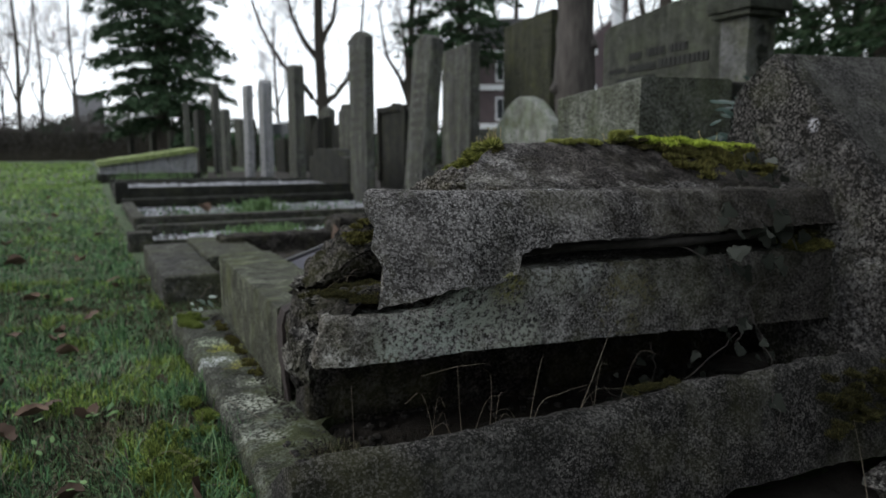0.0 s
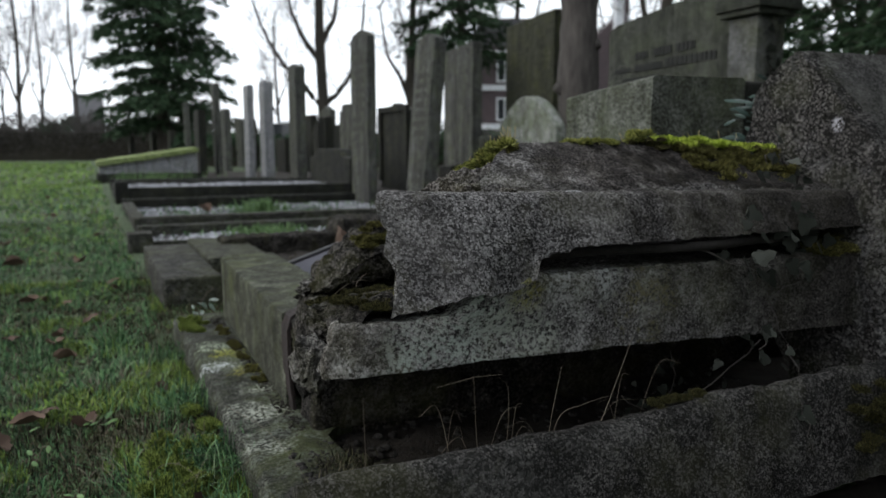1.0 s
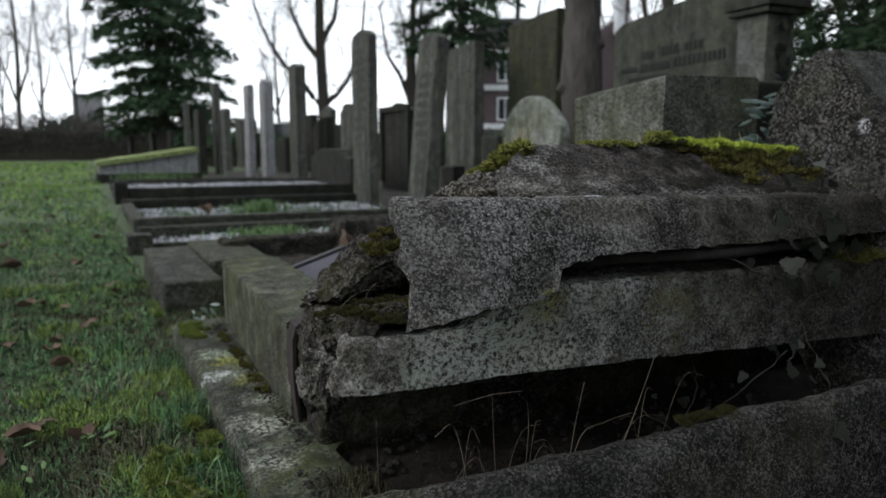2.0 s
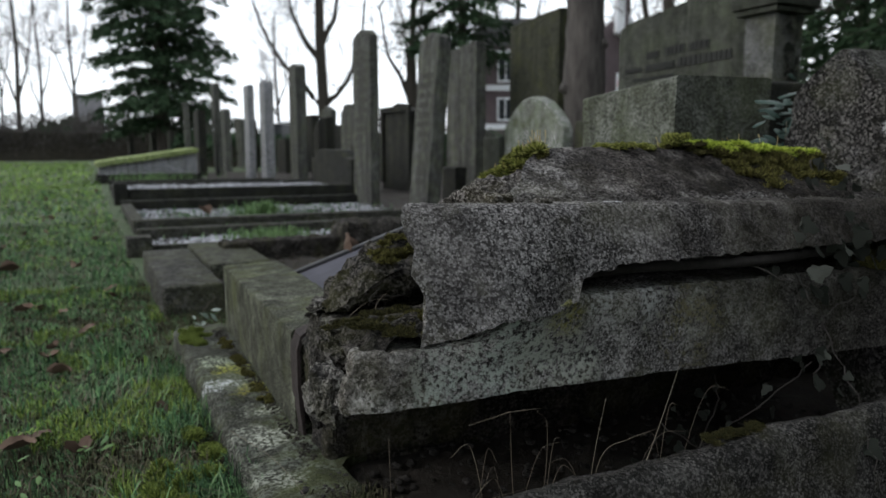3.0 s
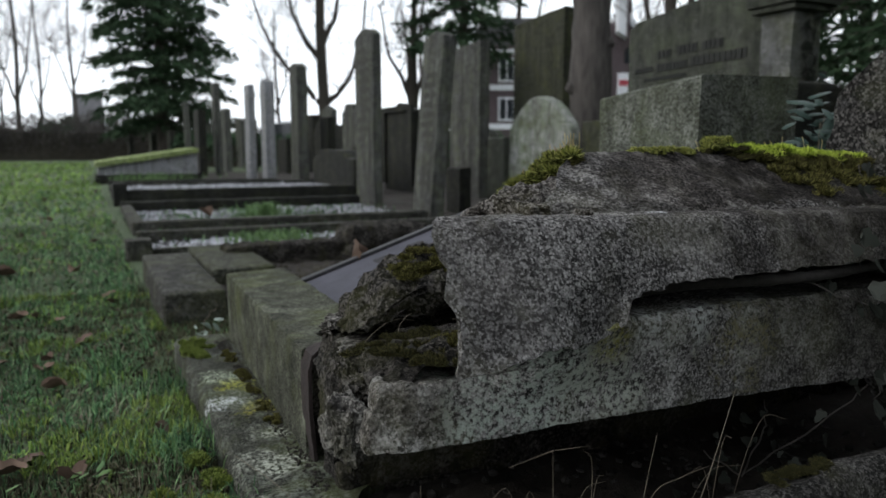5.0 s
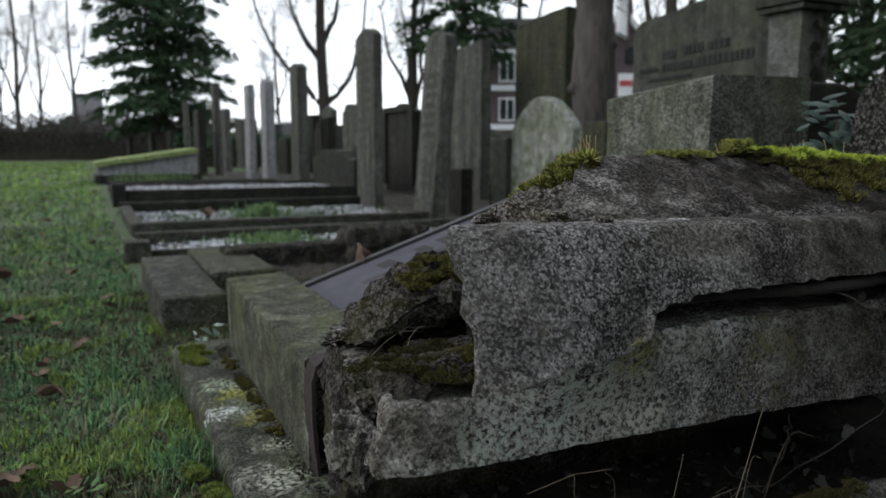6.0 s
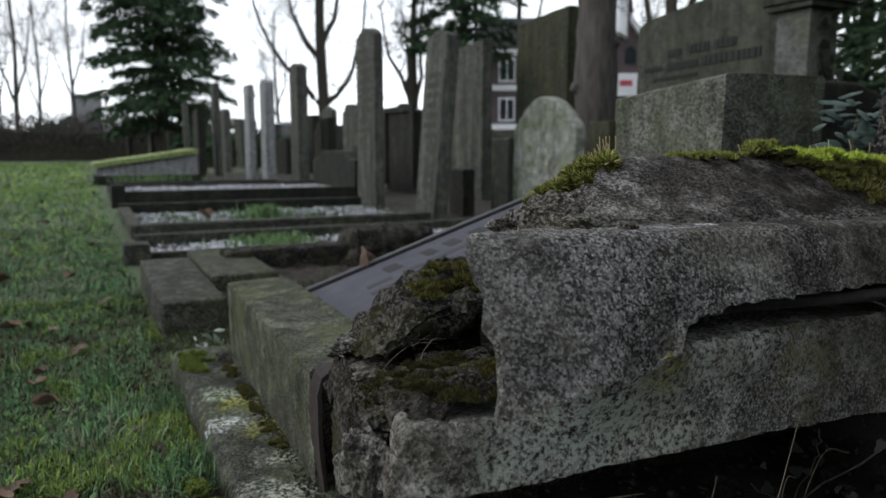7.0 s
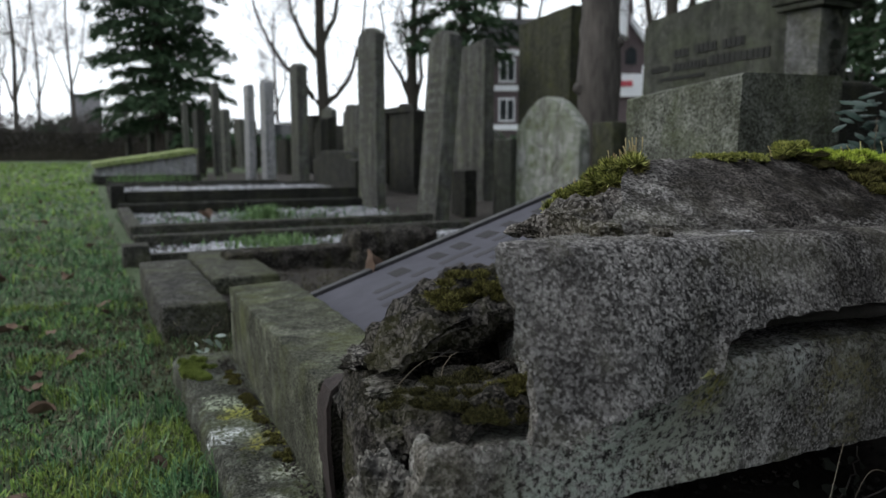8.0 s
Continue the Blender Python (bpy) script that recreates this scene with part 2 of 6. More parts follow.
M["olive_head"] = stone("olive_headstone", (0.031, 0.033, 0.028), (0.05, 0.053, 0.046), (0.076, 0.08, 0.07), 420, (0.04, 0.044, 0.032), 0.55,
                        (0.15, 0.16, 0.14), 0.2, (0.056, 0.066, 0.042), 0.6, 0.85, 0.2, streak=0.5)
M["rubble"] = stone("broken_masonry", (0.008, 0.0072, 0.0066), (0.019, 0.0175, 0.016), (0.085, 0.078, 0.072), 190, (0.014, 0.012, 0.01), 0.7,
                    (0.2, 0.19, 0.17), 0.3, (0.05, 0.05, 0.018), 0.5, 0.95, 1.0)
M["rock"] = stone("grey_rubble_stone", (0.028, 0.026, 0.024), (0.066, 0.063, 0.06), (0.2, 0.192, 0.175), 200, (0.035, 0.032, 0.03), 0.6,
                  (0.36, 0.36, 0.33), 0.35, (0.08, 0.08, 0.04), 0.3, 0.92, 0.9)
M["soil"] = plain("dark_soil", (0.008, 0.0065, 0.005), (0.034, 0.029, 0.024), 60, 0.95, relief=1.0, dist=0.008)
M["slate"] = plain("honed_slate", (0.042, 0.042, 0.052), (0.066, 0.066, 0.08), 18, 0.7, relief=0.05, spec=0.08)
M["slate_edge"] = plain("black_slate_edge", (0.012, 0.012, 0.014), (0.03, 0.03, 0.033), 60, 0.6)
M["slate_worn"] = plain("worn_slate_letters", (0.018, 0.018, 0.021), (0.03, 0.03, 0.035), 60, 0.8)
M["engraved"] = plain("engraved_letters", (0.007, 0.007, 0.008), (0.013, 0.013, 0.014), 60, 0.8)
M["engraved_soft"] = plain("worn_letters", (0.02, 0.021, 0.017), (0.034, 0.035, 0.028), 40, 0.85)
M["engraved_grey"] = plain("shadowed_letters", (0.012, 0.0125, 0.012), (0.022, 0.023, 0.021), 40, 0.85)
M["rust"] = plain("rusted_bar", (0.01, 0.009, 0.0085), (0.035, 0.031, 0.029), 120, 0.85, relief=0.8, dist=0.002)
M["white_gravel"] = plain("pale_gravel", (0.03, 0.03, 0.033), (0.36, 0.37, 0.4), 40, 0.85, island=0.75)
M["bark"] = plain("grey_brown_bark", (0.022, 0.02, 0.019), (0.11, 0.1, 0.092), 9, 0.95, relief=1.0, dist=0.02, stretch=(3, 3, 0.6))
M["bark_dark"] = plain("dark_wet_bark", (0.02, 0.018, 0.015), (0.06, 0.052, 0.044), 12, 0.95, relief=0.8, dist=0.02, stretch=(3, 3, 0.6))
# red brick paled and greyed, with distance haze put into the colour
M["brick"] = plain("hazy_red_brick", (0.085, 0.068, 0.074), (0.13, 0.1, 0.105), 6, 0.9)
M["white_paint"] = plain("white_paint", (0.7, 0.72, 0.76), (0.82, 0.83, 0.86), 5, 0.6)
M["red_paint"] = plain("red_paint", (0.4, 0.06, 0.08), (0.5, 0.1, 0.12), 5, 0.6)
M["roof"] = plain("grey_roof_tiles", (0.06, 0.06, 0.065), (0.12, 0.12, 0.125), 8, 0.8)
M["glass"] = plain("window_glass", (0.02, 0.025, 0.03), (0.04, 0.045, 0.05), 3, 0.1, relief=0, spec=0.6)
M["car_paint"] = plain("dark_car_paint", (0.015, 0.017, 0.02), (0.025, 0.027, 0.03), 3, 0.25, relief=0, spec=0.6)
M["rubber"] = plain("black_rubber", (0.012, 0.012, 0.012), (0.02, 0.02, 0.02), 30, 0.9)
M["grass"] = leafy("grass_blades", [(0.15, (0.013, 0.024, 0.015)), (0.38, (0.034, 0.078, 0.036)), (0.56, (0.066, 0.142, 0.06)), (0.74, (0.13, 0.22, 0.095)), (0.9, (0.23, 0.25, 0.185))])
# yellower grass, lifted so that sunlight on the far lawn is in its colour
M["lit_yellow_grass"] = leafy("yellow_green_sunlit_grass", [(0.15, (0.045, 0.08, 0.022)), (0.45, (0.105, 0.19, 0.045)), (0.7, (0.2, 0.32, 0.07)), (0.9, (0.29, 0.35, 0.11))])
M["turf_moss"] = leafy("lawn_moss", [(0.1, (0.035, 0.052, 0.016)), (0.5, (0.1, 0.155, 0.036)), (0.9, (0.26, 0.33, 0.085))], 0.9)
M["thatch"] = leafy("grass_thatch", [(0.15, (0.010, 0.0085, 0.0065)), (0.4, (0.03, 0.026, 0.018)), (0.62, (0.05, 0.056, 0.028)), (0.85, (0.15, 0.125, 0.09))], 0.9)
M["straw"] = leafy("dry_straw", [(0.0, (0.065, 0.054, 0.042)), (1.0, (0.17, 0.15, 0.115))], 0.8)
M["spore"] = leafy("spore_stalks", [(0.0, (0.13, 0.07, 0.045)), (0.5, (0.3, 0.25, 0.13)), (1.0, (0.45, 0.4, 0.24))], 0.8)
M["moss"] = leafy("yellow_green_moss", [(0.15, (0.02, 0.022, 0.008)), (0.4, (0.085, 0.095, 0.027)), (0.65, (0.25, 0.27, 0.065)), (0.9, (0.6, 0.6, 0.25))], 0.9)
M["moss_olive"] = leafy("olive_moss", [(0.15, (0.016, 0.015, 0.007)), (0.45, (0.06, 0.055, 0.02)), (0.7, (0.115, 0.11, 0.034)), (0.92, (0.25, 0.24, 0.085))], 0.9)
# soil and mortar, darkened so the hollow's shade is part of the colour
M["core"] = stone("soil_mortar_and_hollow_shade", (0.005, 0.0045, 0.004), (0.014, 0.0125, 0.011), (0.075, 0.069, 0.062), 230, (0.007, 0.006, 0.005), 0.6, (0.16, 0.15, 0.13), 0.3, (0.03, 0.03, 0.012), 0.5, 0.95, 1.0)
M["ledge_dirt"] = stone("ledge_dirt", (0.018, 0.016, 0.015), (0.046, 0.043, 0.041), (0.16, 0.155, 0.15), 260, (0.022, 0.019, 0.017), 0.6, (0.3, 0.3, 0.28), 0.35, (0.05, 0.048, 0.025), 0.4, 0.95, 1.0)
M["crumb"] = stone("crumbling_mortar", (0.028, 0.025, 0.023), (0.085, 0.078, 0.074), (0.28, 0.265, 0.25), 230, (0.02, 0.017, 0.014), 0.75, (0.25, 0.24, 0.22), 0.3, (0.07, 0.065, 0.025), 0.4, 0.95, 1.0)
M["moss_green"] = leafy("bright_green_moss", [(0.15, (0.04, 0.055, 0.01)), (0.4, (0.18, 0.25, 0.03)), (0.65, (0.4, 0.5, 0.07)), (0.9, (0.7, 0.78, 0.2))], 0.9)
M["moss_lawn"] = leafy("feathery_lawn_moss", [(0.15, (0.022, 0.03, 0.010)), (0.45, (0.085, 0.115, 0.03)), (0.7, (0.19, 0.24, 0.055)), (0.92, (0.38, 0.43, 0.14))], 0.9)
M["moss_dark"] = leafy("dark_moss", [(0.15, (0.010, 0.0095, 0.005)), (0.55, (0.034, 0.032, 0.014)), (0.9, (0.10, 0.095, 0.035))], 0.9)
M["ivy"] = leafy("ivy_leaves", [(0.1, (0.012, 0.014, 0.011)), (0.6, (0.03, 0.033, 0.028)), (0.9, (0.075, 0.08, 0.07))], 0.5)
M["shrub"] = leafy("glossy_shrub_leaves", [(0.0, (0.01, 0.018, 0.015)), (0.5, (0.024, 0.04, 0.034)), (1.0, (0.075, 0.105, 0.092))], 0.35)
M["weed"] = leafy("weed_leaves", [(0.0, (0.06, 0.11, 0.05)), (1.0, (0.14, 0.22, 0.09))], 0.6)
M["pale_leaf"] = leafy("silvery_leaves", [(0.0, (0.08, 0.11, 0.09)), (0.6, (0.16, 0.2, 0.17)), (1.0, (0.45, 0.5, 0.46))], 0.6)
M["soil_grit"] = plain("dark_grit", (0.008, 0.007, 0.006), (0.03, 0.028, 0.026), 40, 0.95, island=0.7)
M["dead_leaf"] = leafy("dead_leaves", [(0.0, (0.035, 0.026, 0.021)), (0.5, (0.08, 0.055, 0.042)), (0.8, (0.17, 0.12, 0.09)), (1.0, (0.34, 0.27, 0.21))], 0.7)
M["needles"] = leafy("spruce_needles", [(0.0, (0.012, 0.024, 0.014)), (0.6, (0.028, 0.05, 0.026)), (1.0, (0.055, 0.085, 0.045))], 0.7)
M["hedge"] = leafy("winter_hedge", [(0.0, (0.03, 0.028, 0.026)), (0.6, (0.06, 0.056, 0.052)), (1.0, (0.09, 0.084, 0.076))], 0.85)


def ground_mat():
    m, nd, lk, bs = mat_new("turf")
    co = nd.new("ShaderNodeTexCoord").outputs["Object"]
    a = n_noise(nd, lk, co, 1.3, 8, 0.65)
    b = n_noise(nd, lk, co, 45.0, 6, 0.7)
    col = n_ramp(nd, lk, b, [(0.3, (0.014, 0.02, 0.009)), (0.55, (0.036, 0.062, 0.02)), (0.8, (0.08, 0.13, 0.035))])
    col = n_mix(nd, lk, n_ramp(nd, lk, a, [(0.56, (0, 0, 0)), (0.72, (0.6,) * 3)]), col, (0.045, 0.04, 0.022))
    lk.new(col, bs.inputs["Base Color"])
    bs.inputs["Roughness"].default_value = 0.95
    n_bump(nd, lk, bs, b, 1.0, 0.01)
    return m


M["turf"] = ground_mat()


# ---- building helpers ----
def at_world(ob):
    p, o = Vector((0, 0, 0)), ob
    while o:
        p += o.location
        o = o.parent
    return p


def place(name, bm, material, parent=None, label="", loc=(0, 0, 0), smooth=True):
    """Link a bmesh given in world places as one mesh object, its origin at loc (or at its parent)."""
    base = at_world(parent) if parent else Vector(loc)
    bmesh.ops.translate(bm, vec=-base, verts=bm.verts)
    bmesh.ops.recalc_face_normals(bm, faces=bm.faces)
    me = bpy.data.meshes.new(name)
    bm.to_mesh(me)
    bm.free()
    me.materials.append(material)
    if smooth:
        me.polygons.foreach_set("use_smooth", [True] * len(me.polygons))
        me.set_sharp_from_angle(angle=radians(38))
    ob = new(name, me)
    if parent:
        ob.parent = parent
    else:
        ob.location = loc
    if label:
        ob["label"] = label
    return ob


def part(name, bm, material, parent, label="", smooth=True):
    return place(name, bm, material, parent, label, smooth=smooth)


def thing(name, loc, label, category, group="", kind=""):
    ob = new(name)
    ob.location = loc
    ob.empty_display_size = 0.1
    return tagged(ob, label, category, group, kind)


def raw(name, verts, faces, material, parent=None, loc=(0, 0, 0), smooth=False, label=""):
    me = bpy.data.meshes.new(name)
    base = at_world(parent) if parent else Vector(loc)
    v = np.asarray(verts, dtype=float) - np.array(base)
    me.from_pydata(v.tolist(), [], faces)
    me.materials.append(material)
    if smooth:
        me.polygons.foreach_set("use_smooth", [True] * len(me.polygons))
    ob = new(name, me)
    if parent:
        ob.parent = parent
    else:
        ob.location = loc
    if label:
        ob["label"] = label
    return ob


def fbm(p, scale, octaves=4, seed=0.0):
    return noise.fractal(Vector(p) * scale + Vector((seed * 7.3, seed * 3.1, seed * 5.7)), 0.9, 2.1, octaves)


def roughen(bm, amp, scale, seed=0.0, octaves=4):
    bm.normal_update()
    moves = [(v, v.normal * (amp * fbm(v.co, scale, octaves, seed))) for v in bm.verts]
    for v, d in moves:
        v.co += d


def curve_at(x, xs, ys):
    return float(np.interp(x, xs, ys))


def loft(stations, prof, step=0.015, axis="x"):
    """A solid along one axis: at each station a ring of (a, b) corners, joined, with dense closed ends."""
    first = prof(stations[len(stations) // 2])
    counts = []
    for i in range(len(first)):
        a, b = Vector(first[i]), Vector(first[(i + 1) % len(first)])
        counts.append(max(1, round((b - a).length / step)))
    put = {"x": lambda s, a, b: (s, a, b), "y": lambda s, a, b: (a, s, b), "z": lambda s, a, b: (a, b, s)}[axis]
    bm = bmesh.new()
    rings, flat = [], []
    for s in stations:
        c = prof(s)
        pts = []
        for i, n in enumerate(counts):
            a, b = Vector(c[i]), Vector(c[(i + 1) % len(c)])
            pts += [a.lerp(b, k / n) for k in range(n)]
        flat.append(pts)
        rings.append([bm.verts.new(put(s, *p)) for p in pts])
    n = len(rings[0])
    for r, q in zip(rings, rings[1:]):
        for i in range(n):
            bm.faces.new((r[i], r[(i + 1) % n], q[(i + 1) % n], q[i]))
    for ring, pts, s in ((rings[0], flat[0], stations[0]), (rings[-1], flat[-1], stations[-1])):
        mid = sum(pts, Vector((0, 0))) / n
        last = ring
        for k in (0.75, 0.5, 0.25):
            inner = [bm.verts.new(put(s, *(mid + (p - mid) * k))) for p in pts]
            for i in range(n):
                bm.faces.new((last[i], last[(i + 1) % n], inner[(i + 1) % n], inner[i]))
            last = inner
        bm.faces.new(last)
    return bm


def block(size, r=0.01, step=0.05, rough=0.002, scale=18.0, seed=0.0, warp=None, chip=0.6):
    """A stone block standing on z = 0, centred in x and y, with rounded, unevenly chipped edges."""
    lx, ly, lz = size
    def lines(n):
        k = max(1, round((n - 2 * r) / step))
        return [0, r * 0.35] + [r + (n - 2 * r) * i / k for i in range(k + 1)] + [n - r * 0.35, n]
    ax = [lines(n) for n in size]
    bm = bmesh.new()
    cache = {}
    def vert(i, j, k):
        key = (i, j, k)
        if key not in cache:
            p = Vector((ax[0][i], ax[1][j], ax[2][k]))
            rr = r * (1 + chip * fbm(p, scale, 3, seed + 3))
            rr = max(r * 0.2, min(rr, min(size) * 0.45))
            q = Vector([min(max(c, rr), n - rr) for c, n in zip(p, size)])
            d = p - q
            if d.length > 1e-9:
                inner = [abs(c) > 1e-9 for c in d]
                p = q + d.normalized() * (rr if sum(inner) > 1 or d.length > rr else d.length)
            p -= Vector((lx / 2, ly / 2, 0))
            cache[key] = bm.verts.new(warp(p) if warp else p)
        return cache[key]
    nx, ny, nz = (len(a) - 1 for a in ax)
    for i in range(nx):
        for j in range(ny):
            for k in (0, nz):
                bm.faces.new((vert(i, j, k), vert(i + 1, j, k), vert(i + 1, j + 1, k), vert(i, j + 1, k)))
    for i in range(nx):
        for k in range(nz):
            for j in (0, ny):
                bm.faces.new((vert(i, j, k), vert(i + 1, j, k), vert(i + 1, j, k + 1), vert(i, j, k + 1)))
    for j in range(ny):
        for k in range(nz):
            for i in (0, nx):
                bm.faces.new((vert(i, j, k), vert(i, j + 1, k), vert(i, j + 1, k + 1), vert(i, j, k + 1)))
    bmesh.ops.recalc_face_normals(bm, faces=bm.faces)
    if rough:
        roughen(bm, rough, scale, seed)
    return bm


def moved(bm, m):
    bmesh.ops.transform(bm, matrix=m, verts=bm.verts)
    return bm


def span(x0, x1, y0, y1, z0, z1, **kw):
    return moved(block((x1 - x0, y1 - y0, z1 - z0), **kw), Matrix.Translation(((x0 + x1) / 2, (y0 + y1) / 2, z0)))


def boulder(centre, radii, seed, sub=3, rough=0.35, turn=0.0):
    bm = bmesh.new()
    bmesh.ops.create_icosphere(bm, subdivisions=sub, radius=1)
    for v in bm.verts:
        d = v.co.normalized()
        k = 1 + rough * fbm(d, 1.6, 6, seed) + 0.35 * rough * fbm(d, 7.0, 4, seed + 2)
        c = Vector([max(-0.8, min(0.8, x)) for x in d]) * 1.15
        v.co = Vector((c.x * radii[0], c.y * radii[1], c.z * radii[2])) * k
    return moved(bm, Matrix.Translation(centre) @ Matrix.Rotation(turn, 4, "Z"))


def tube_mesh(lines, sides=6):
    """Tapered tubes along lines of (point, radius); verts and faces."""
    vs, fs = [], []
    for line in lines:
        start = len(vs)
        for i, (p, r) in enumerate(line):
            a = Vector(line[max(0, i - 1)][0])
            b = Vector(line[min(len(line) - 1, i + 1)][0])
            d = (b - a).normalized()
            u = d.orthogonal().normalized()
            w = d.cross(u)
            for k in range(sides):
                t = math.tau * k / sides
                vs.append(Vector(p) + (u * math.cos(t) + w * math.sin(t)) * r)
        for i in range(len(line) - 1):
            for k in range(sides):
                q = start + i * sides
                fs.append((q + k, q + (k + 1) % sides, q + sides + (k + 1) % sides, q + sides + k))
        fs.append(tuple(start + k for k in range(sides)))
        fs.append(tuple(start + (len(line) - 1) * sides + k for k in range(sides)))
    return vs, fs


# directions seen along and across the opening view, to set far things out by angle and distance
AHEAD, ACROSS, EYE = Vector((0.439, 0.898, 0)), Vector((0.898, -0.439, 0)), Vector((0.02, 0.2, 0))


def far(side, dist, z=0.0):
    """A place dist metres ahead and side (a tangent) across."""
    p = EYE + AHEAD * dist + ACROSS * (side * dist)
    return Vector((p.x, p.y, z))


# ---- ground ----
def ground_z(x, y):
    z = 0.012 * noise.noise(Vector((x * 2.2, y * 2.2, 0))) + 0.006 * noise.noise(Vector((x * 9, y * 9, 4)))
    if 0.0 < y < 3 and -0.25 < x < 0.2:
        z += 0.03 * math.exp(-((x - 0.08) / 0.09) ** 2) * min(1, max(0, (2.6 - y) / 0.6)) * (0.7 + 0.6 * noise.noise(Vector((x * 6, y * 5, 9))))
    return z - 0.01


def ground():
    xs = [-220, -90, -40, -20, -10, -6, -4] + [-3 + 0.06 * i for i in range(64)] + [1 + 0.25 * i for i in range(20)] + [7, 10, 16, 30, 60, 120, 220]
    ys = [-220, -80, -30, -12, -5, -2, -1] + [-0.5 + 0.06 * i for i in range(75)] + [4.2 + 0.3 * i for i in range(40)] + [17, 20, 24, 28, 34, 45, 70, 120, 260]
    vs = [(x, y, ground_z(x, y) if -3 <= x <= 1 and -0.5 <= y <= 16 else -0.01) for y in ys for x in xs]
    n = len(xs)
    fs = [(j * n + i, j * n + i + 1, (j + 1) * n + i + 1, (j + 1) * n + i) for j in range(len(ys) - 1) for i in range(n - 1)]
    return tagged(raw("ground", vs, fs, M["turf"], smooth=True), "uneven damp turf with thin worn patches", "ground", kind="structure")


ground()


def soil_bed(name, x0, x1, y0, y1, z, amp, label, step=0.03):
    xs, ys = np.arange(x0, x1 + step, step), np.arange(y0, y1 + step, step)
    vs = [(x, y, z + amp * fbm((x, y, 0), 12, 5, 2.0)) for y in ys for x in xs]
    n = len(xs)
    fs = [(j * n + i, j * n + i + 1, (j + 1) * n + i + 1, (j + 1) * n + i) for j in range(len(ys) - 1) for i in range(n - 1)]
    return tagged(raw(name, vs, fs, M["soil"], loc=(x0, y0, z), smooth=True), label, "soil", kind="structure")


soil_bed("soil_bed", 0.29, 1.9, 0.70, 1.35, 0.035, 0.02, "dark crumbly soil under the broken slab")
soil_bed("soil_bed", 0.4, 2.6, 1.35, 3.3, 0.05, 0.015, "dark soil and litter inside the broken grave")
soil_bed("soil_bed", 0.24, 2.2, 0.2, 0.72, 0.0, 0.02, "dark soil beside the fallen kerb")


soil_bed("soil_bed", 0.27, 2.35, 4.05, 6.72, -0.004, 0.006, "dark soil under the gravel of the kerbed graves", 0.05)


soil_bed("soil_bed", 2.3, 7.0, 3.2, 7.0, 0.012, 0.012, "dark soil and litter among the headstones", 0.1)
soil_bed("soil_bed", 0.5, 7.0, 9.2, 16.0, 0.012, 0.012, "dark soil and litter among the far rows", 0.15)
soil_bed("soil_bed", 2.55, 7.0, 7.0, 9.2, 0.012, 0.012, "dark soil and litter beside the black framed grave", 0.15)


# ---- the broken grave ----
def grid_range(a, b, step):
    n = max(2, round((b - a) / step))
    return [a + (b - a) * i / n for i in range(n + 1)]


def footing():
    def prof(y):
        w = 0.006 * noise.noise(Vector((y * 5, 0, 3)))
        left, right = 0.188 + w, curve_at(y, [1.15, 1.2], [0.325, 0.40])
        return [(left, -0.03), (left + 0.002, 0.045), (left + 0.012, 0.058), (right, 0.062), (right, -0.03)]
    bm = loft(grid_range(0.78, 2.12, 0.015), prof, 0.012, "y")
    roughen(bm, 0.004, 22, 1)
    return tagged(place("grave_footing", bm, M["ledge"], loc=(0.25, 1.5, 0.0)), "low mossy concrete footing with pale lichen at the grass edge", "footing")


def side_kerb():
    # the kerb block that has sunk at its far end
    def prof(y):
        k = (y - 1.3) / 0.76
        x0 = 0.293 + 0.018 * k
        x1 = 0.445 + 0.02 * k
        zt = 0.228 - 0.006 * k
        return [(x0 + 0.004, 0.055), (x0, zt - 0.006), (x0 + 0.002, zt - 0.001), (x0 + 0.006, zt), (x1 - 0.012, zt + 0.004), (x1, zt - 0.01), (x1, 0.055)]
    bm = loft(grid_range(1.30, 2.06, 0.018), prof, 0.015, "y")
    roughen(bm, 0.0022, 17, 2)
    roughen(bm, 0.0008, 120, 7, 3)
    return tagged(place("kerb_stone", bm, M["limestone"], loc=(0.37, 1.68, 0.06)), "mossy olive-grey limestone kerb stone on the footing", "kerb", group="kerb stones of the broken grave")


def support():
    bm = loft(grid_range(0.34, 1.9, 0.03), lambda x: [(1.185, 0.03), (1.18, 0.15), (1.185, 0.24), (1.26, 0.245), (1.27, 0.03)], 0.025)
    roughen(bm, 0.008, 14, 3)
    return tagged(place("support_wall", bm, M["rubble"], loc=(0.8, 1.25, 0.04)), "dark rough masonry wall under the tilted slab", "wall")


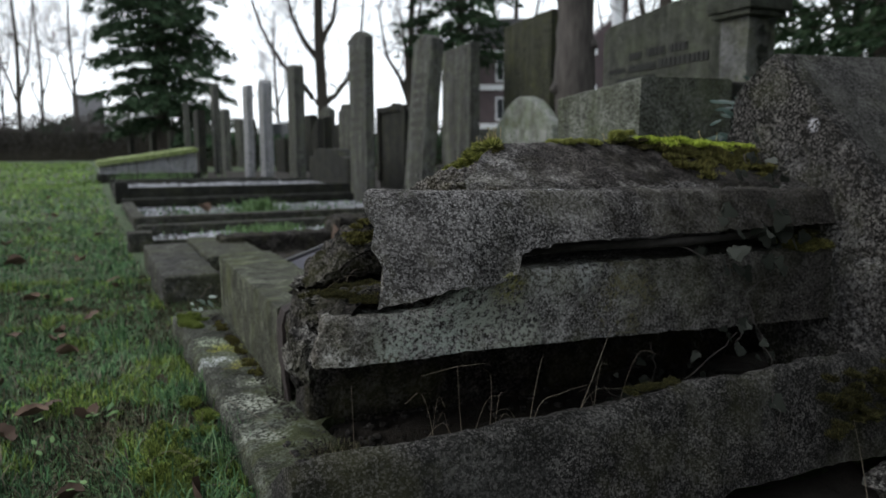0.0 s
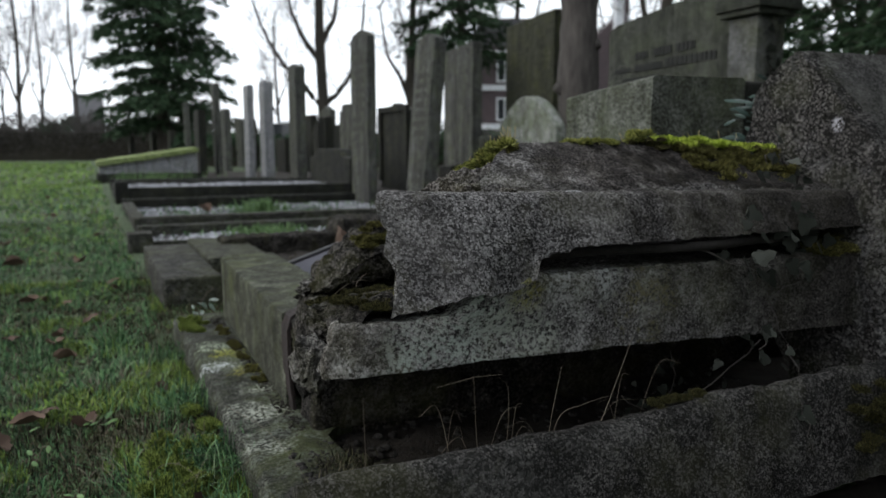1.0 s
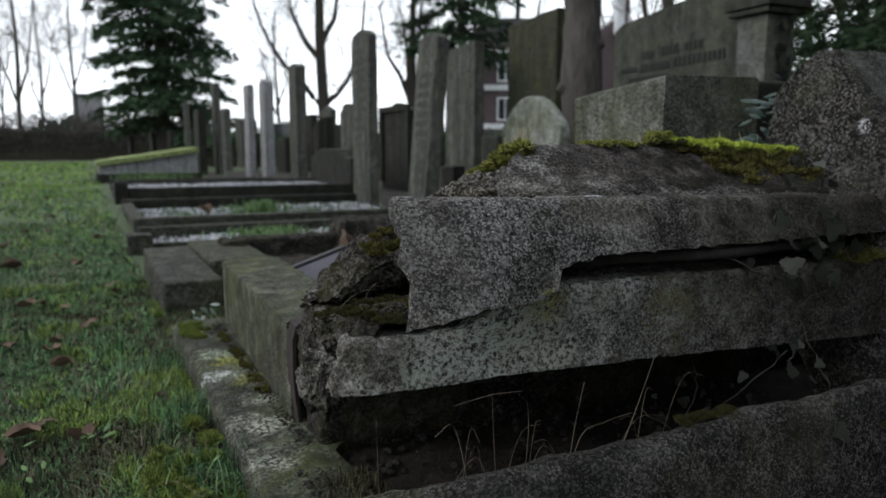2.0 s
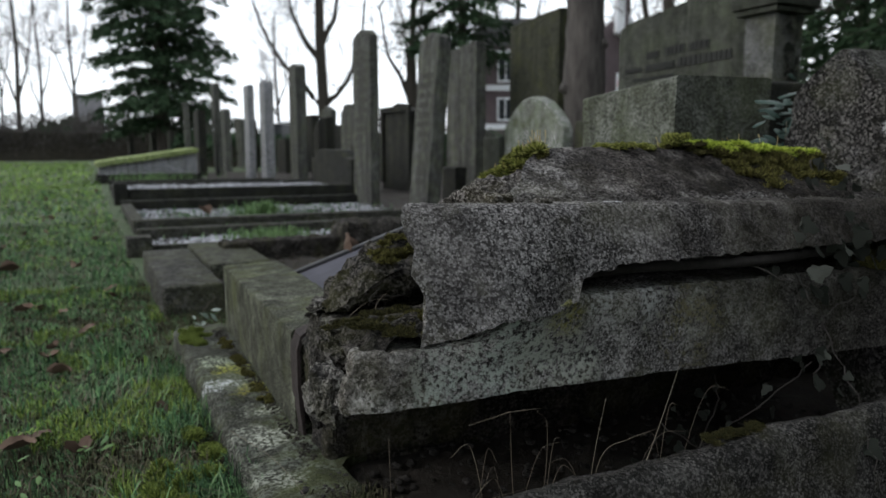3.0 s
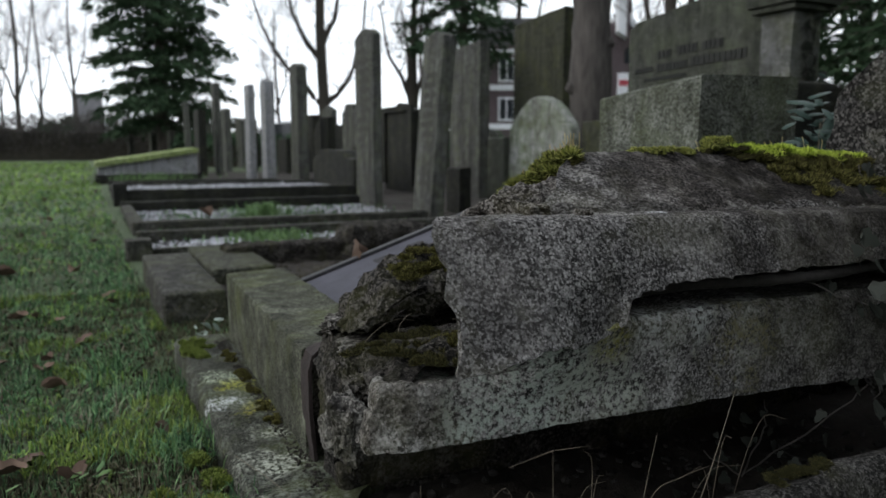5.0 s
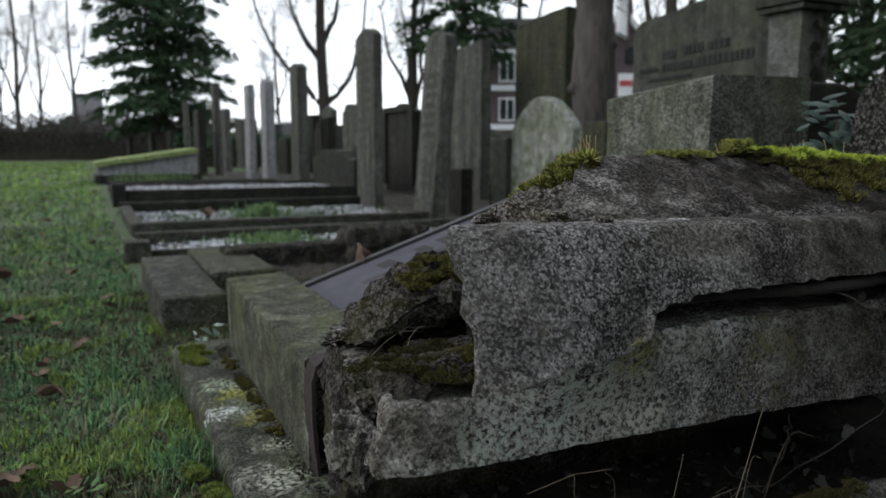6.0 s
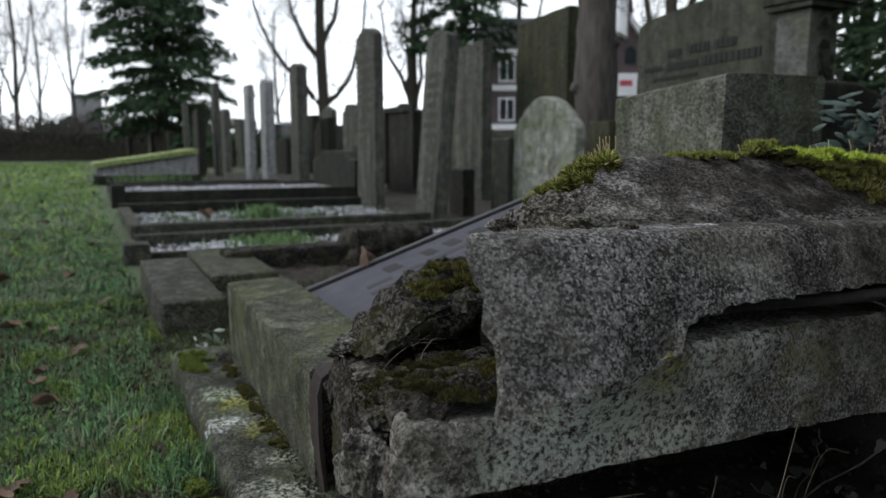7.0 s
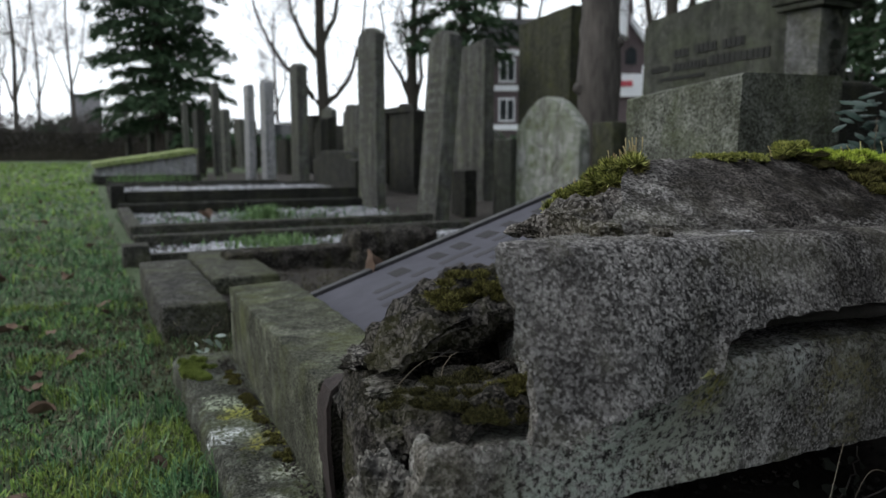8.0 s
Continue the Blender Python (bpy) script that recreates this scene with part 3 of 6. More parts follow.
def lower_slab():
    def prof(x):
        zt = curve_at(x, [0.23, 0.30, 0.36, 0.40, 0.43, 0.47, 0.512, 0.54, 0.8, 1.25], [0.304, 0.303, 0.302, 0.307, 0.327, 0.352, 0.356, 0.349, 0.341, 0.338]) + 0.003 * noise.noise(Vector((x * 70, 2, 0)))
        zb = curve_at(x, [0.23, 0.48, 0.85, 1.25], [0.241, 0.243, 0.224, 0.208])
        yf = curve_at(x, [0.23, 0.27, 0.4, 0.55, 0.7, 1.25], [0.884, 0.868, 0.855, 0.858, 0.864, 0.864])
        yt = curve_at(x, [0.23, 0.37, 0.43, 0.46, 0.505, 0.56, 0.7, 1.25], [0.878, 0.862, 0.842, 0.832, 0.834, 0.850, 0.868, 0.868])
        yk = curve_at(x, [0.23, 0.40, 0.5], [0.94, 0.965, 1.22])
        return [(yf - 0.002, zb), (yf, zb + 0.03), (yt, zt - 0.010), (yt + 0.008, zt - 0.001), (yk, zt - 0.01), (yk, zb + 0.01)]
    xs = grid_range(0.241, 1.24, 0.006)
    bm = loft(xs, prof, 0.006)
    for v in bm.verts:
        if v.co.x < 0.30:
            k = (0.30 - v.co.x) / 0.064
            # the broken end is set back and ragged above its foot
            v.co.x += k * (0.020 * (v.co.z - 0.24) / 0.07 + 0.008 * fbm(v.co, 30, 4, 6) + 0.5 * max(0, v.co.y - 0.90))
    roughen(bm, 0.0022, 20, 5, 5)
    roughen(bm, 0.0012, 110, 9, 3)
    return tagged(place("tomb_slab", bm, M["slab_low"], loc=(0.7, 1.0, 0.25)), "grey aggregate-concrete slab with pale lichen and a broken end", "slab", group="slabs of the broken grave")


def upper_slab():
    t = thing("tomb_slab", (0.75, 1.0, 0.35), "cracked grey aggregate-concrete slab with a raised moss-topped ridge", "slab", group="slabs of the broken grave")
    def face(x, z):
        lean = curve_at(x, [0.42, 0.52], [0.52, 0.42])
        return 0.802 + lean * (z - 0.333) + curve_at(x, [0.3, 0.42, 0.49, 0.53, 1.25], [0.0, 0.002, 0.007, 0.014, 0.05])
    def ledge_z(x):
        return curve_at(x, [0.29, 0.45, 0.9, 1.25], [0.460, 0.455, 0.446, 0.438])
    def joint(x):
        return 0.957 - 0.055 * (x - 0.48)
    def prof(x):
        zb = curve_at(x, [0.29, 0.36, 0.41, 0.44, 0.482, 0.502, 0.509, 0.53, 0.60, 0.9, 1.25], [0.326, 0.334, 0.339, 0.334, 0.337, 0.341, 0.371, 0.379, 0.383, 0.382, 0.379]) + 0.004 * noise.noise(Vector((x * 55, 0, 0))) + 0.002 * noise.noise(Vector((x * 160, 5, 0)))
        zt = ledge_z(x)
        back = curve_at(x, [0.29, 0.40, 0.50, 0.60, 0.76], [0.935, 0.985, 1.04, 1.085, 1.23])
        zm = 0.5 * (zb + zt)
        return [(face(x, zb) + curve_at(x, [0.40, 0.445, 0.50, 0.508], [0.0, 0.022, 0.022, 0.0]), zb), (face(x, zm), zm), (face(x, zt - 0.012), zt - 0.012), (face(x, zt - 0.003) + 0.003, zt - 0.003), (face(x, zt) + 0.012, zt),
                (back - 0.02, zt - 0.006), (back, zt - 0.02), (back, zb)]
    bm = loft(grid_range(0.288, 1.23, 0.006), prof, 0.006)
    for v in bm.verts:
        if v.co.x < 0.56:
            # the broken end runs back obliquely behind its ragged front edge
            k = ((0.56 - v.co.x) / 0.272) ** 1.6
            v.co.x += k * (0.74 * max(0, v.co.y - face(v.co.x, v.co.z)) + 0.010 * fbm(v.co, 17, 3, 19) + 0.008 * fbm(v.co, 40, 5, 11) + 0.008 + 0.014 * (v.co.z - 0.333) / 0.125)
    roughen(bm, 0.0022, 18, 12, 5)
    roughen(bm, 0.0014, 90, 13, 3)
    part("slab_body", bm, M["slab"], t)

    def ridge(x):
        zt, yj = ledge_z(x), joint(x)
        top = curve_at(x, [0.49, 0.56, 0.70, 0.86, 1.0, 1.1, 1.25], [0.514, 0.519, 0.521, 0.522, 0.516, 0.505, 0.475]) + 0.002 * noise.noise(Vector((x * 40, 8, 0)))
        return [(yj + 0.02, zt - 0.02), (yj, zt - 0.004), (yj + 0.006, zt + 0.004), (yj + 0.5 * (1.066 - yj), zt + 0.53 * (top - zt)), (1.055, top - 0.005), (1.068, top), (1.085, top - 0.004), (1.15, 0.47), (1.19, 0.44), (1.19, 0.42)]
    bm = loft(grid_range(0.487, 1.23, 0.006), ridge, 0.006)
    for v in bm.verts:
        k = max(0.0, 1 - (v.co.x - 0.487) / 0.3)
        v.co.x += k * (min(0.105, max(0, v.co.y - 0.957) * 1.0) + 0.010 * fbm(v.co, 26, 5, 15))
    roughen(bm, 0.0035, 16, 16, 5)
    roughen(bm, 0.0016, 90, 17, 3)
    # loosened mortar along the foot of the ridge
    for v in bm.verts:
        if abs(v.co.y - joint(v.co.x)) < 0.016 and v.co.z < 0.462:
            v.co.z += 0.005 * fbm((v.co.x, 0, 0), 28, 4, 4)
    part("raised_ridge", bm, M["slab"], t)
    return t
def ledge_soil():
    def prof(x):
        yj = 0.957 - 0.055 * (x - 0.48)
        zt = curve_at(x, [0.29, 0.45, 0.9, 1.25], [0.460, 0.455, 0.446, 0.438])
        k = 0.03 * max(0.0, noise.noise(Vector((x * 14, 3, 1))) + 0.45)
        return [(yj - 0.004 - k, zt - 0.012), (yj - k, zt - 0.003), (yj, zt + 0.001), (yj + 0.012, zt + 0.007), (yj + 0.014, zt - 0.012)]
    bm = loft(grid_range(0.50, 1.2, 0.005), prof, 0.005)
    roughen(bm, 0.004, 40, 75, 5)
    roughen(bm, 0.0015, 150, 76, 3)
    return tagged(place("soil_line", bm, M["ledge_dirt"], loc=(0.85, 0.92, 0.44)), "dark soil and grit caught along the slab ledge", "soil")
def iron_bar():
    line = []
    for i in range(40):
        x = 0.515 + 0.5 * i / 39
        line.append(((x, 0.872 + 0.012 * math.sin(i * 0.2), 0.369 - 0.001 * i / 39 + 0.0012 * noise.noise(Vector((x * 60, 0, 0)))), 0.009 * (0.8 + 0.25 * noise.noise(Vector((x * 50, 3, 0))))))
    vs, fs = tube_mesh([line], 10)
    return tagged(raw("iron_bar", vs, fs, M["rust"], loc=(0.75, 0.88, 0.366), smooth=True), "rusted dark iron reinforcing bar in the open joint", "bar")


def near_kerb():
    def prof(x):
        w = 0.004 * noise.noise(Vector((x * 6, 1, 3)))
        zt = curve_at(x, [0.15, 0.4, 1.2], [0.188, 0.192, 0.202]) + w
        b = curve_at(x, [0.15, 0.75, 1.2, 2.0], [0.0, 0.06, 0.045, 0.03])
        return [(0.672, b), (0.688, 0.12), (0.703, zt - 0.022), (0.713, zt - 0.005), (0.724, zt), (0.742, zt - 0.007), (0.80, zt - 0.05), (0.79, b)]
    bm = loft(grid_range(0.165, 1.95, 0.013), prof, 0.011)
    roughen(bm, 0.006, 15, 21, 5)
    roughen(bm, 0.002, 80, 22, 3)
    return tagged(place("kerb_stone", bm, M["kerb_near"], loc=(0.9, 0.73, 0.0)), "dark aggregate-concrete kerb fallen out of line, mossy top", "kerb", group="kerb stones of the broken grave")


def leaning_block():
    t = thing("leaning_block", (1.6, 0.95, 0.05), "coarse grey aggregate block tipped onto its edge", "stone block")
    def prof(x):
        k = (x - 1.2) * 0.03
        return [(1.018, 0.690 + k), (1.032, 0.690 + k), (1.112, 0.618 + k), (1.128, 0.50), (1.12, 0.30), (0.95, 0.05), (0.74, 0.05), (0.62, 0.24), (0.624, 0.278), (0.80, 0.458 + k)]
    def inner(x):
        return [(a + (0.90 - a) * 0.006, z + (0.36 - z) * 0.006) for a, z in prof(x)]
    bm = loft(grid_range(1.19, 1.235, 0.011), prof, 0.012)
    for v in bm.verts:
        if v.co.x < 1.22:
            v.co.x += 0.010 * fbm(v.co, 22, 5, 31) + 0.05 * (v.co.z - 0.5)
    roughen(bm, 0.004, 26, 32, 5)
    roughen(bm, 0.002, 90, 33, 3)
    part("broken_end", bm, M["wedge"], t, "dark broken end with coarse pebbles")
    bm = loft(grid_range(1.232, 2.1, 0.03), inner, 0.02)
    roughen(bm, 0.003, 12, 34, 5)
    part("block_body", bm, M["wedge_top"], t, "smooth weathered grey coping")
    return t


def pedestal():
    def prof(y):
        zt = curve_at(y, [1.6, 2.0], [0.706, 0.668])
        return [(1.372, 0.05), (1.382, zt - 0.006), (1.39, zt), (1.717, zt + 0.006), (1.727, zt), (1.732, 0.05)]
    bm = loft(grid_range(1.613, 2.0, 0.02), prof, 0.02, "y")
    roughen(bm, 0.0035, 16, 41)
    return tagged(place("stone_pedestal", bm, M["algae"], loc=(1.52, 1.8, 0.05)), "square algae-green concrete pedestal block", "pedestal")


def foot_block():
    bm = span(0.309, 0.58, 1.169, 1.258, 0.05, 0.24, r=0.008, step=0.014, rough=0.005, scale=30, seed=17)
    # grey stone in the dark rubble colour, which stands for the slab's shadow
    return tagged(place("foot_block", bm, M["rubble"], loc=(0.35, 1.23, 0.06)), "rough grey block carrying the slab, overhang shade put into its colour", "stone block")


def end_strap():
    """A rusted strip bent over the top of the kerb's end and down its corner."""
    line = [Vector(p) for p in ((0.415, 1.289, 0.231), (0.36, 1.288, 0.233), (0.318, 1.286, 0.232), (0.302, 1.284, 0.225), (0.296, 1.283, 0.205), (0.297, 1.285, 0.15), (0.301, 1.288, 0.10), (0.306, 1.292, 0.06))]
    bm = bmesh.new()
    rings = []
    for i, p in enumerate(line):
        d = (line[min(i + 1, len(line) - 1)] - line[max(i - 1, 0)]).normalized()
        out = Vector((-d.z, 0, d.x)) if abs(d.z) > 0.01 or abs(d.x) > 0.01 else Vector((0, 0, 1))
        w = 0.019 + 0.005 * noise.noise(p * 30)
        rings.append([bm.verts.new(p + Vector((0, a * w, 0)) + out * b) for a, b in ((-1, 0.002), (-0.6, 0.004), (0.6, 0.004), (1, 0.002), (1, -0.004), (-1, -0.004))])
    for r, q in zip(rings, rings[1:]):
        for i in range(6):
            bm.faces.new((r[i], r[(i + 1) % 6], q[(i + 1) % 6], q[i]))
    bm.faces.new(rings[0]), bm.faces.new(rings[-1])
    bmesh.ops.subdivide_edges(bm, edges=bm.edges, cuts=2, use_grid_fill=True)
    roughen(bm, 0.002, 60, 91, 4)
    return tagged(place("iron_strap", bm, M["strap"], loc=(0.31, 1.285, 0.06)), "rusted brown iron strap bent over the end of the kerb stone", "strap")


M["strap"] = plain("rusted_strap", (0.010, 0.0075, 0.007), (0.036, 0.026, 0.0245), 70, 0.9, relief=0.8, dist=0.002)
foot_block(), end_strap(), footing(), side_kerb(), support(), lower_slab(), upper_slab(), ledge_soil(), iron_bar(), near_kerb(), leaning_block(), pedestal()


def rubble_heap():
    heap = thing("rubble_heap", (0.38, 1.1, 0.06), "broken dark masonry core with loose grey stones", "rubble")
    xs, ys = grid_range(0.274, 0.60, 0.008), grid_range(0.885, 1.30, 0.008)
    vs = []
    for y in ys:
        for x in xs:
            top = curve_at(x + 0.028 * min(1, max(0, (1.0 - y) / 0.08)), [0.262, 0.275, 0.29, 0.32, 0.60], [0.07, 0.24, 0.29, 0.318, 0.33])
            front = curve_at(y, [0.885, 0.905, 0.95, 1.02, 1.10, 1.13, 1.2, 1.30], [0.308, 0.318, 0.320, 0.286, 0.27, 0.31, 0.33, 0.08])
            z = min(top, front) + 0.016 * fbm((x, y, 0), 30, 6, 51) + 0.008 * fbm((x, y, 2), 90, 3, 52)
            vs.append((x + 0.12 * max(0.0, y - 1.06) * (0.6 - x) / 0.33 + 0.006 * fbm((x, y, 1), 40, 3, 53), y + 0.006 * fbm((x, y, 5), 40, 3, 54), max(curve_at(y, [0.885, 1.0, 1.03, 1.15, 1.18], [0.238, 0.238, 0.17, 0.15, 0.045]), z)))
    n = len(xs)
    fs = [(j * n + i, j * n + i + 1, (j + 1) * n + i + 1, (j + 1) * n + i) for j in range(len(ys) - 1) for i in range(n - 1)]
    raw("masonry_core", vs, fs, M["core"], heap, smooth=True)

    def overhang(x):
        zt = curve_at(x, [0.30, 0.318, 0.345, 0.39, 0.46, 0.60], [0.318, 0.340, 0.372, 0.396, 0.402, 0.41])
        zb = curve_at(x, [0.30, 0.36, 0.60], [0.310, 0.330, 0.338])
        return [(1.055, zb), (1.045, 0.5 * (zb + zt)), (1.075, zt - 0.012), (1.115, zt), (1.19, zt - 0.04), (1.22, 0.27), (1.13, zb - 0.01)]
    bm = loft(grid_range(0.30, 0.60, 0.006), overhang, 0.007)
    roughen(bm, 0.016, 30, 71, 6)
    roughen(bm, 0.006, 90, 72, 3)
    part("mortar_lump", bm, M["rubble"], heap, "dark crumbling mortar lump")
    for i, (c, r, mat) in enumerate([
            ((0.335, 1.165, 0.292), (0.040, 0.045, 0.016), "rock"), ((0.270, 1.035, 0.225), (0.018, 0.045, 0.060), "rubble"), ((0.246, 0.945, 0.243), (0.021, 0.034, 0.032), "rock"),
            ((0.270, 0.985, 0.262), (0.016, 0.022, 0.020), "rubble"), ((0.285, 0.950, 0.280), (0.014, 0.020, 0.016), "rubble"), ((0.300, 1.000, 0.290), (0.018, 0.022, 0.012), "rubble"),
            ((0.330, 1.030, 0.292), (0.016, 0.014, 0.010), "rock"), ((0.360, 1.040, 0.300), (0.020, 0.016, 0.012), "rubble"), ((0.405, 1.030, 0.300), (0.024, 0.016, 0.014), "rubble"),
            ((0.375, 1.235, 0.245), (0.05, 0.03, 0.026), "rock"),
            ((0.315, 1.09, 0.285), (0.03, 0.03, 0.008), "rock"), ((0.345, 0.985, 0.296), (0.012, 0.012, 0.008), "rock"),
            ((0.47, 0.945, 0.455), (0.014, 0.012, 0.008), "crumb"), ((0.52, 0.925, 0.450), (0.012, 0.010, 0.007), "crumb")]):
        part("loose_stone", boulder(c, r, 60 + i, 5, 0.3, 0.0), M[mat], heap)

    def ridge(x):
        zt = curve_at(x, [0.365, 0.395, 0.412, 0.43, 0.45, 0.48, 0.51, 0.56], [0.450, 0.460, 0.466, 0.458, 0.462, 0.470, 0.478, 0.486])
        yo = curve_at(x, [0.365, 0.54], [0.0, 0.02])
        return [(0.955 + yo, 0.435), (0.965 + yo, 0.452), (0.99 + yo, zt - 0.008), (1.02 + yo, zt), (1.06 + yo, zt - 0.006), (1.12 + yo, 0.435)]
    bm = loft(grid_range(0.472, 0.60, 0.004), ridge, 0.005)
    roughen(bm, 0.010, 32, 73, 6)
    roughen(bm, 0.003, 120, 74, 3)
    part("mortar_ridge", bm, M["crumb"], heap, "grey-brown crumbling mortar")
    rnd = random.Random(55)
    for i in range(16):
        p = Vector((rnd.uniform(0.29, 0.44), rnd.uniform(0.93, 1.06), rnd.uniform(0.29, 0.335)))
        d = Vector((rnd.uniform(-1, 1), rnd.uniform(-0.6, 0.2), rnd.uniform(-0.25, 0.5))).normalized()
        line = []
        for k in range(7):
            line.append((p.copy(), 0.0007 * (1 - 0.1 * k)))
            d = (d + Vector((rnd.uniform(-1, 1), rnd.uniform(-1, 1), rnd.uniform(-1, 0.8))) * 0.35).normalized()
            p = p + d * rnd.uniform(0.006, 0.016)
        raw("root", *tube_mesh([line], 4), M["straw" if i % 4 == 0 else "rust"], heap, smooth=True)
    return heap


rubble_heap()


def inscription(parent, rows, material, normal_axis, at, name="inscription_bar"):
    """Rows of worn lettering as plain bars lying on a face. rows: (u0, u1, v0, v1); at(u, v, lift) gives the place."""
    for u0, u1, v0, v1 in rows:
        bm = bmesh.new()
        lo = [bm.verts.new(at(u, v, -0.004)) for u, v in ((u0, v0), (u1, v0), (u1, v1), (u0, v1))]
        hi = [bm.verts.new(at(u, v, 0.0006)) for u, v in ((u0, v0), (u1, v0), (u1, v1), (u0, v1))]
        bm.faces.new(hi)
        for i in range(4):
            bm.faces.new((lo[i], lo[(i + 1) % 4], hi[(i + 1) % 4], hi[i]))
        part(name, bm, material, parent, smooth=False)


def plaque():
    p = thing("inscribed_plate", (0.8, 1.7, 0.2), "sunken dark grey polished slate plate with engraved lettering", "grave plate")
    tilt = math.atan(0.33)
    def on(u, v, lift):
        return (0.46 + u * math.cos(tilt) - lift * math.sin(tilt), 1.93 - v, 0.205 + u * math.sin(tilt) + lift * math.cos(tilt))
    bm = block((0.82, 0.60, 0.028), 0.003, 0.1, 0.0)
    m = Matrix.Translation((0.46, 1.93, 0.205)) @ Matrix.Rotation(-tilt, 4, "Y") @ Matrix.Translation((0.41, -0.30, -0.028))
    part("plate", moved(bm, m), M["slate"], p, smooth=False)
    bm = block((0.84, 0.022, 0.04), 0.003, 0.1, 0.0)
    m = Matrix.Translation((0.455, 1.942, 0.205)) @ Matrix.Rotation(-tilt, 4, "Y") @ Matrix.Translation((0.42, 0, -0.034))
    part("rim", moved(bm, m), M["slate_edge"], p, "black slate rim", smooth=False)
    random.seed(5)
    for u, w in ((0.17, 0.05), (0.27, 0.04), (0.33, 0.045), (0.40, 0.05), (0.47, 0.04), (0.56, 0.05), (0.63, 0.045), (0.70, 0.05)):
        inscription(p, [(u, u + w * 0.75, 0.055, 0.055 + random.uniform(0.046, 0.054))], M["engraved"], 2, on)
    for v, words in ((0.135, ((0.10, 0.16), (0.19, 0.24), (0.26, 0.36), (0.4, 0.5))), (0.185, ((0.09, 0.2), (0.23, 0.29), (0.32, 0.43))), (0.235, ((0.08, 0.15), (0.18, 0.3), (0.33, 0.38)))):
        for a, b in words:
            inscription(p, [(a, b, v, v + 0.02)], M["slate_worn"], 2, on)
    return p


plaque()


M["dark_slab"] = stone("dark_green_slab", (0.025, 0.026, 0.02), (0.045, 0.047, 0.036), (0.08, 0.082, 0.065), 150, (0.025, 0.027, 0.016), 0.6, (0.15, 0.155, 0.13), 0.3, (0.055, 0.062, 0.025), 0.6, 0.9, 0.4)

# ---- neighbouring graves, along the grass ----
def simple_block(name, box, mat, label, category, group="", **kw):
    x0, x1, y0, y1, z0, z1 = box
    c = ((x0 + x1) / 2, (y0 + y1) / 2, z0)
    return tagged(place(name, span(*box, **kw), M[mat], loc=c), label, category, group)


simple_block("grave_slab", (0.20, 0.385, 2.50, 3.40, -0.03, 0.098), "kerb_dark", "flat dark grey kerb slab with a cracked corner beside the grass", "slab", r=0.012, step=0.04, rough=0.003, seed=3)
simple_block("grave_slab", (0.392, 0.62, 2.86, 3.52, -0.03, 0.104), "dark_slab", "flat greenish stone slab lying on the grave corner", "slab", r=0.01, step=0.04, rough=0.003, seed=4)
simple_block("kerb_stone", (0.50, 1.10, 3.24, 3.36, -0.02, 0.132), "rubble", "rough dark pitted kerb stone at the end of the grave", "kerb", "rough kerb stones", r=0.02, step=0.012, rough=0.013, scale=24, seed=6)
simple_block("kerb_stone", (1.0, 1.36, 3.14, 3.36, 0.0, 0.20), "rubble", "rough dark pitted kerb stone, tall and broken", "kerb", "rough kerb stones", r=0.03, step=0.012, rough=0.02, scale=20, seed=7)
simple_block("kerb_post", (0.168, 0.285, 3.99, 4.13, -0.02, 0.085), "kerb_dark", "short grey concrete corner post at the grass edge", "post", "corner posts", r=0.008, step=0.05, rough=0.002, seed=8)
simple_block("kerb_stone", (0.285, 2.3, 4.03, 4.09, -0.02, 0.035), "kerb_dark", "thin weathered concrete kerb at the edge of a gravel bed", "kerb", "thin kerbs", r=0.006, step=0.06, rough=0.003, seed=9)
simple_block("kerb_stone", (0.25, 2.3, 4.60, 4.68, -0.02, 0.06), "kerb_dark", "thin weathered concrete kerb at the edge of a gravel bed", "kerb", "thin kerbs", r=0.008, step=0.06, rough=0.003, seed=10)
simple_block("kerb_stone", (0.25, 2.3, 5.02, 5.12, -0.02, 0.075), "kerb_dark", "thin weathered concrete kerb at the edge of a gravel bed", "kerb", "thin kerbs", r=0.008, step=0.06, rough=0.003, seed=11)
simple_block("kerb_stone", (0.25, 0.33, 5.12, 6.70, -0.02, 0.065), "kerb_dark", "thin weathered concrete kerb along the grass", "kerb", "thin kerbs", r=0.008, step=0.06, rough=0.003, seed=12)
simple_block("kerb_stone", (0.25, 2.5, 6.70, 6.78, -0.02, 0.085), "dark_head", "thin dark concrete kerb at the edge of a gravel bed", "kerb", "thin kerbs", r=0.008, step=0.06, rough=0.003, seed=13)
simple_block("kerb_post", (0.225, 0.345, 7.55, 7.72, -0.02, 0.20), "dark_head", "black stone corner post of a framed grave", "post", "corner posts", r=0.008, step=0.05, rough=0.002, seed=14)
simple_block("kerb_stone", (0.345, 2.55, 7.58, 7.70, -0.02, 0.135), "dark_head", "long black stone kerb of a framed grave", "kerb", "black kerbs", r=0.006, step=0.1, rough=0.002, seed=15)
simple_block("kerb_stone", (0.345, 2.55, 9.05, 9.17, -0.02, 0.135), "dark_head", "long black stone kerb of a framed grave", "kerb", "black kerbs", r=0.006, step=0.1, rough=0.002, seed=16)
simple_block("kerb_stone", (0.24, 0.33, 7.72, 9.1, -0.02, 0.12), "dark_head", "long black stone kerb of a framed grave", "kerb", "black kerbs", r=0.006, step=0.1, rough=0.002, seed=17)
simple_block("gravel_bed", (0.33, 2.55, 7.70, 9.05, -0.02, 0.10), "pale_head", "pale chippings filling a black framed grave", "gravel bed", r=0.004, step=0.06, rough=0.006, seed=18)
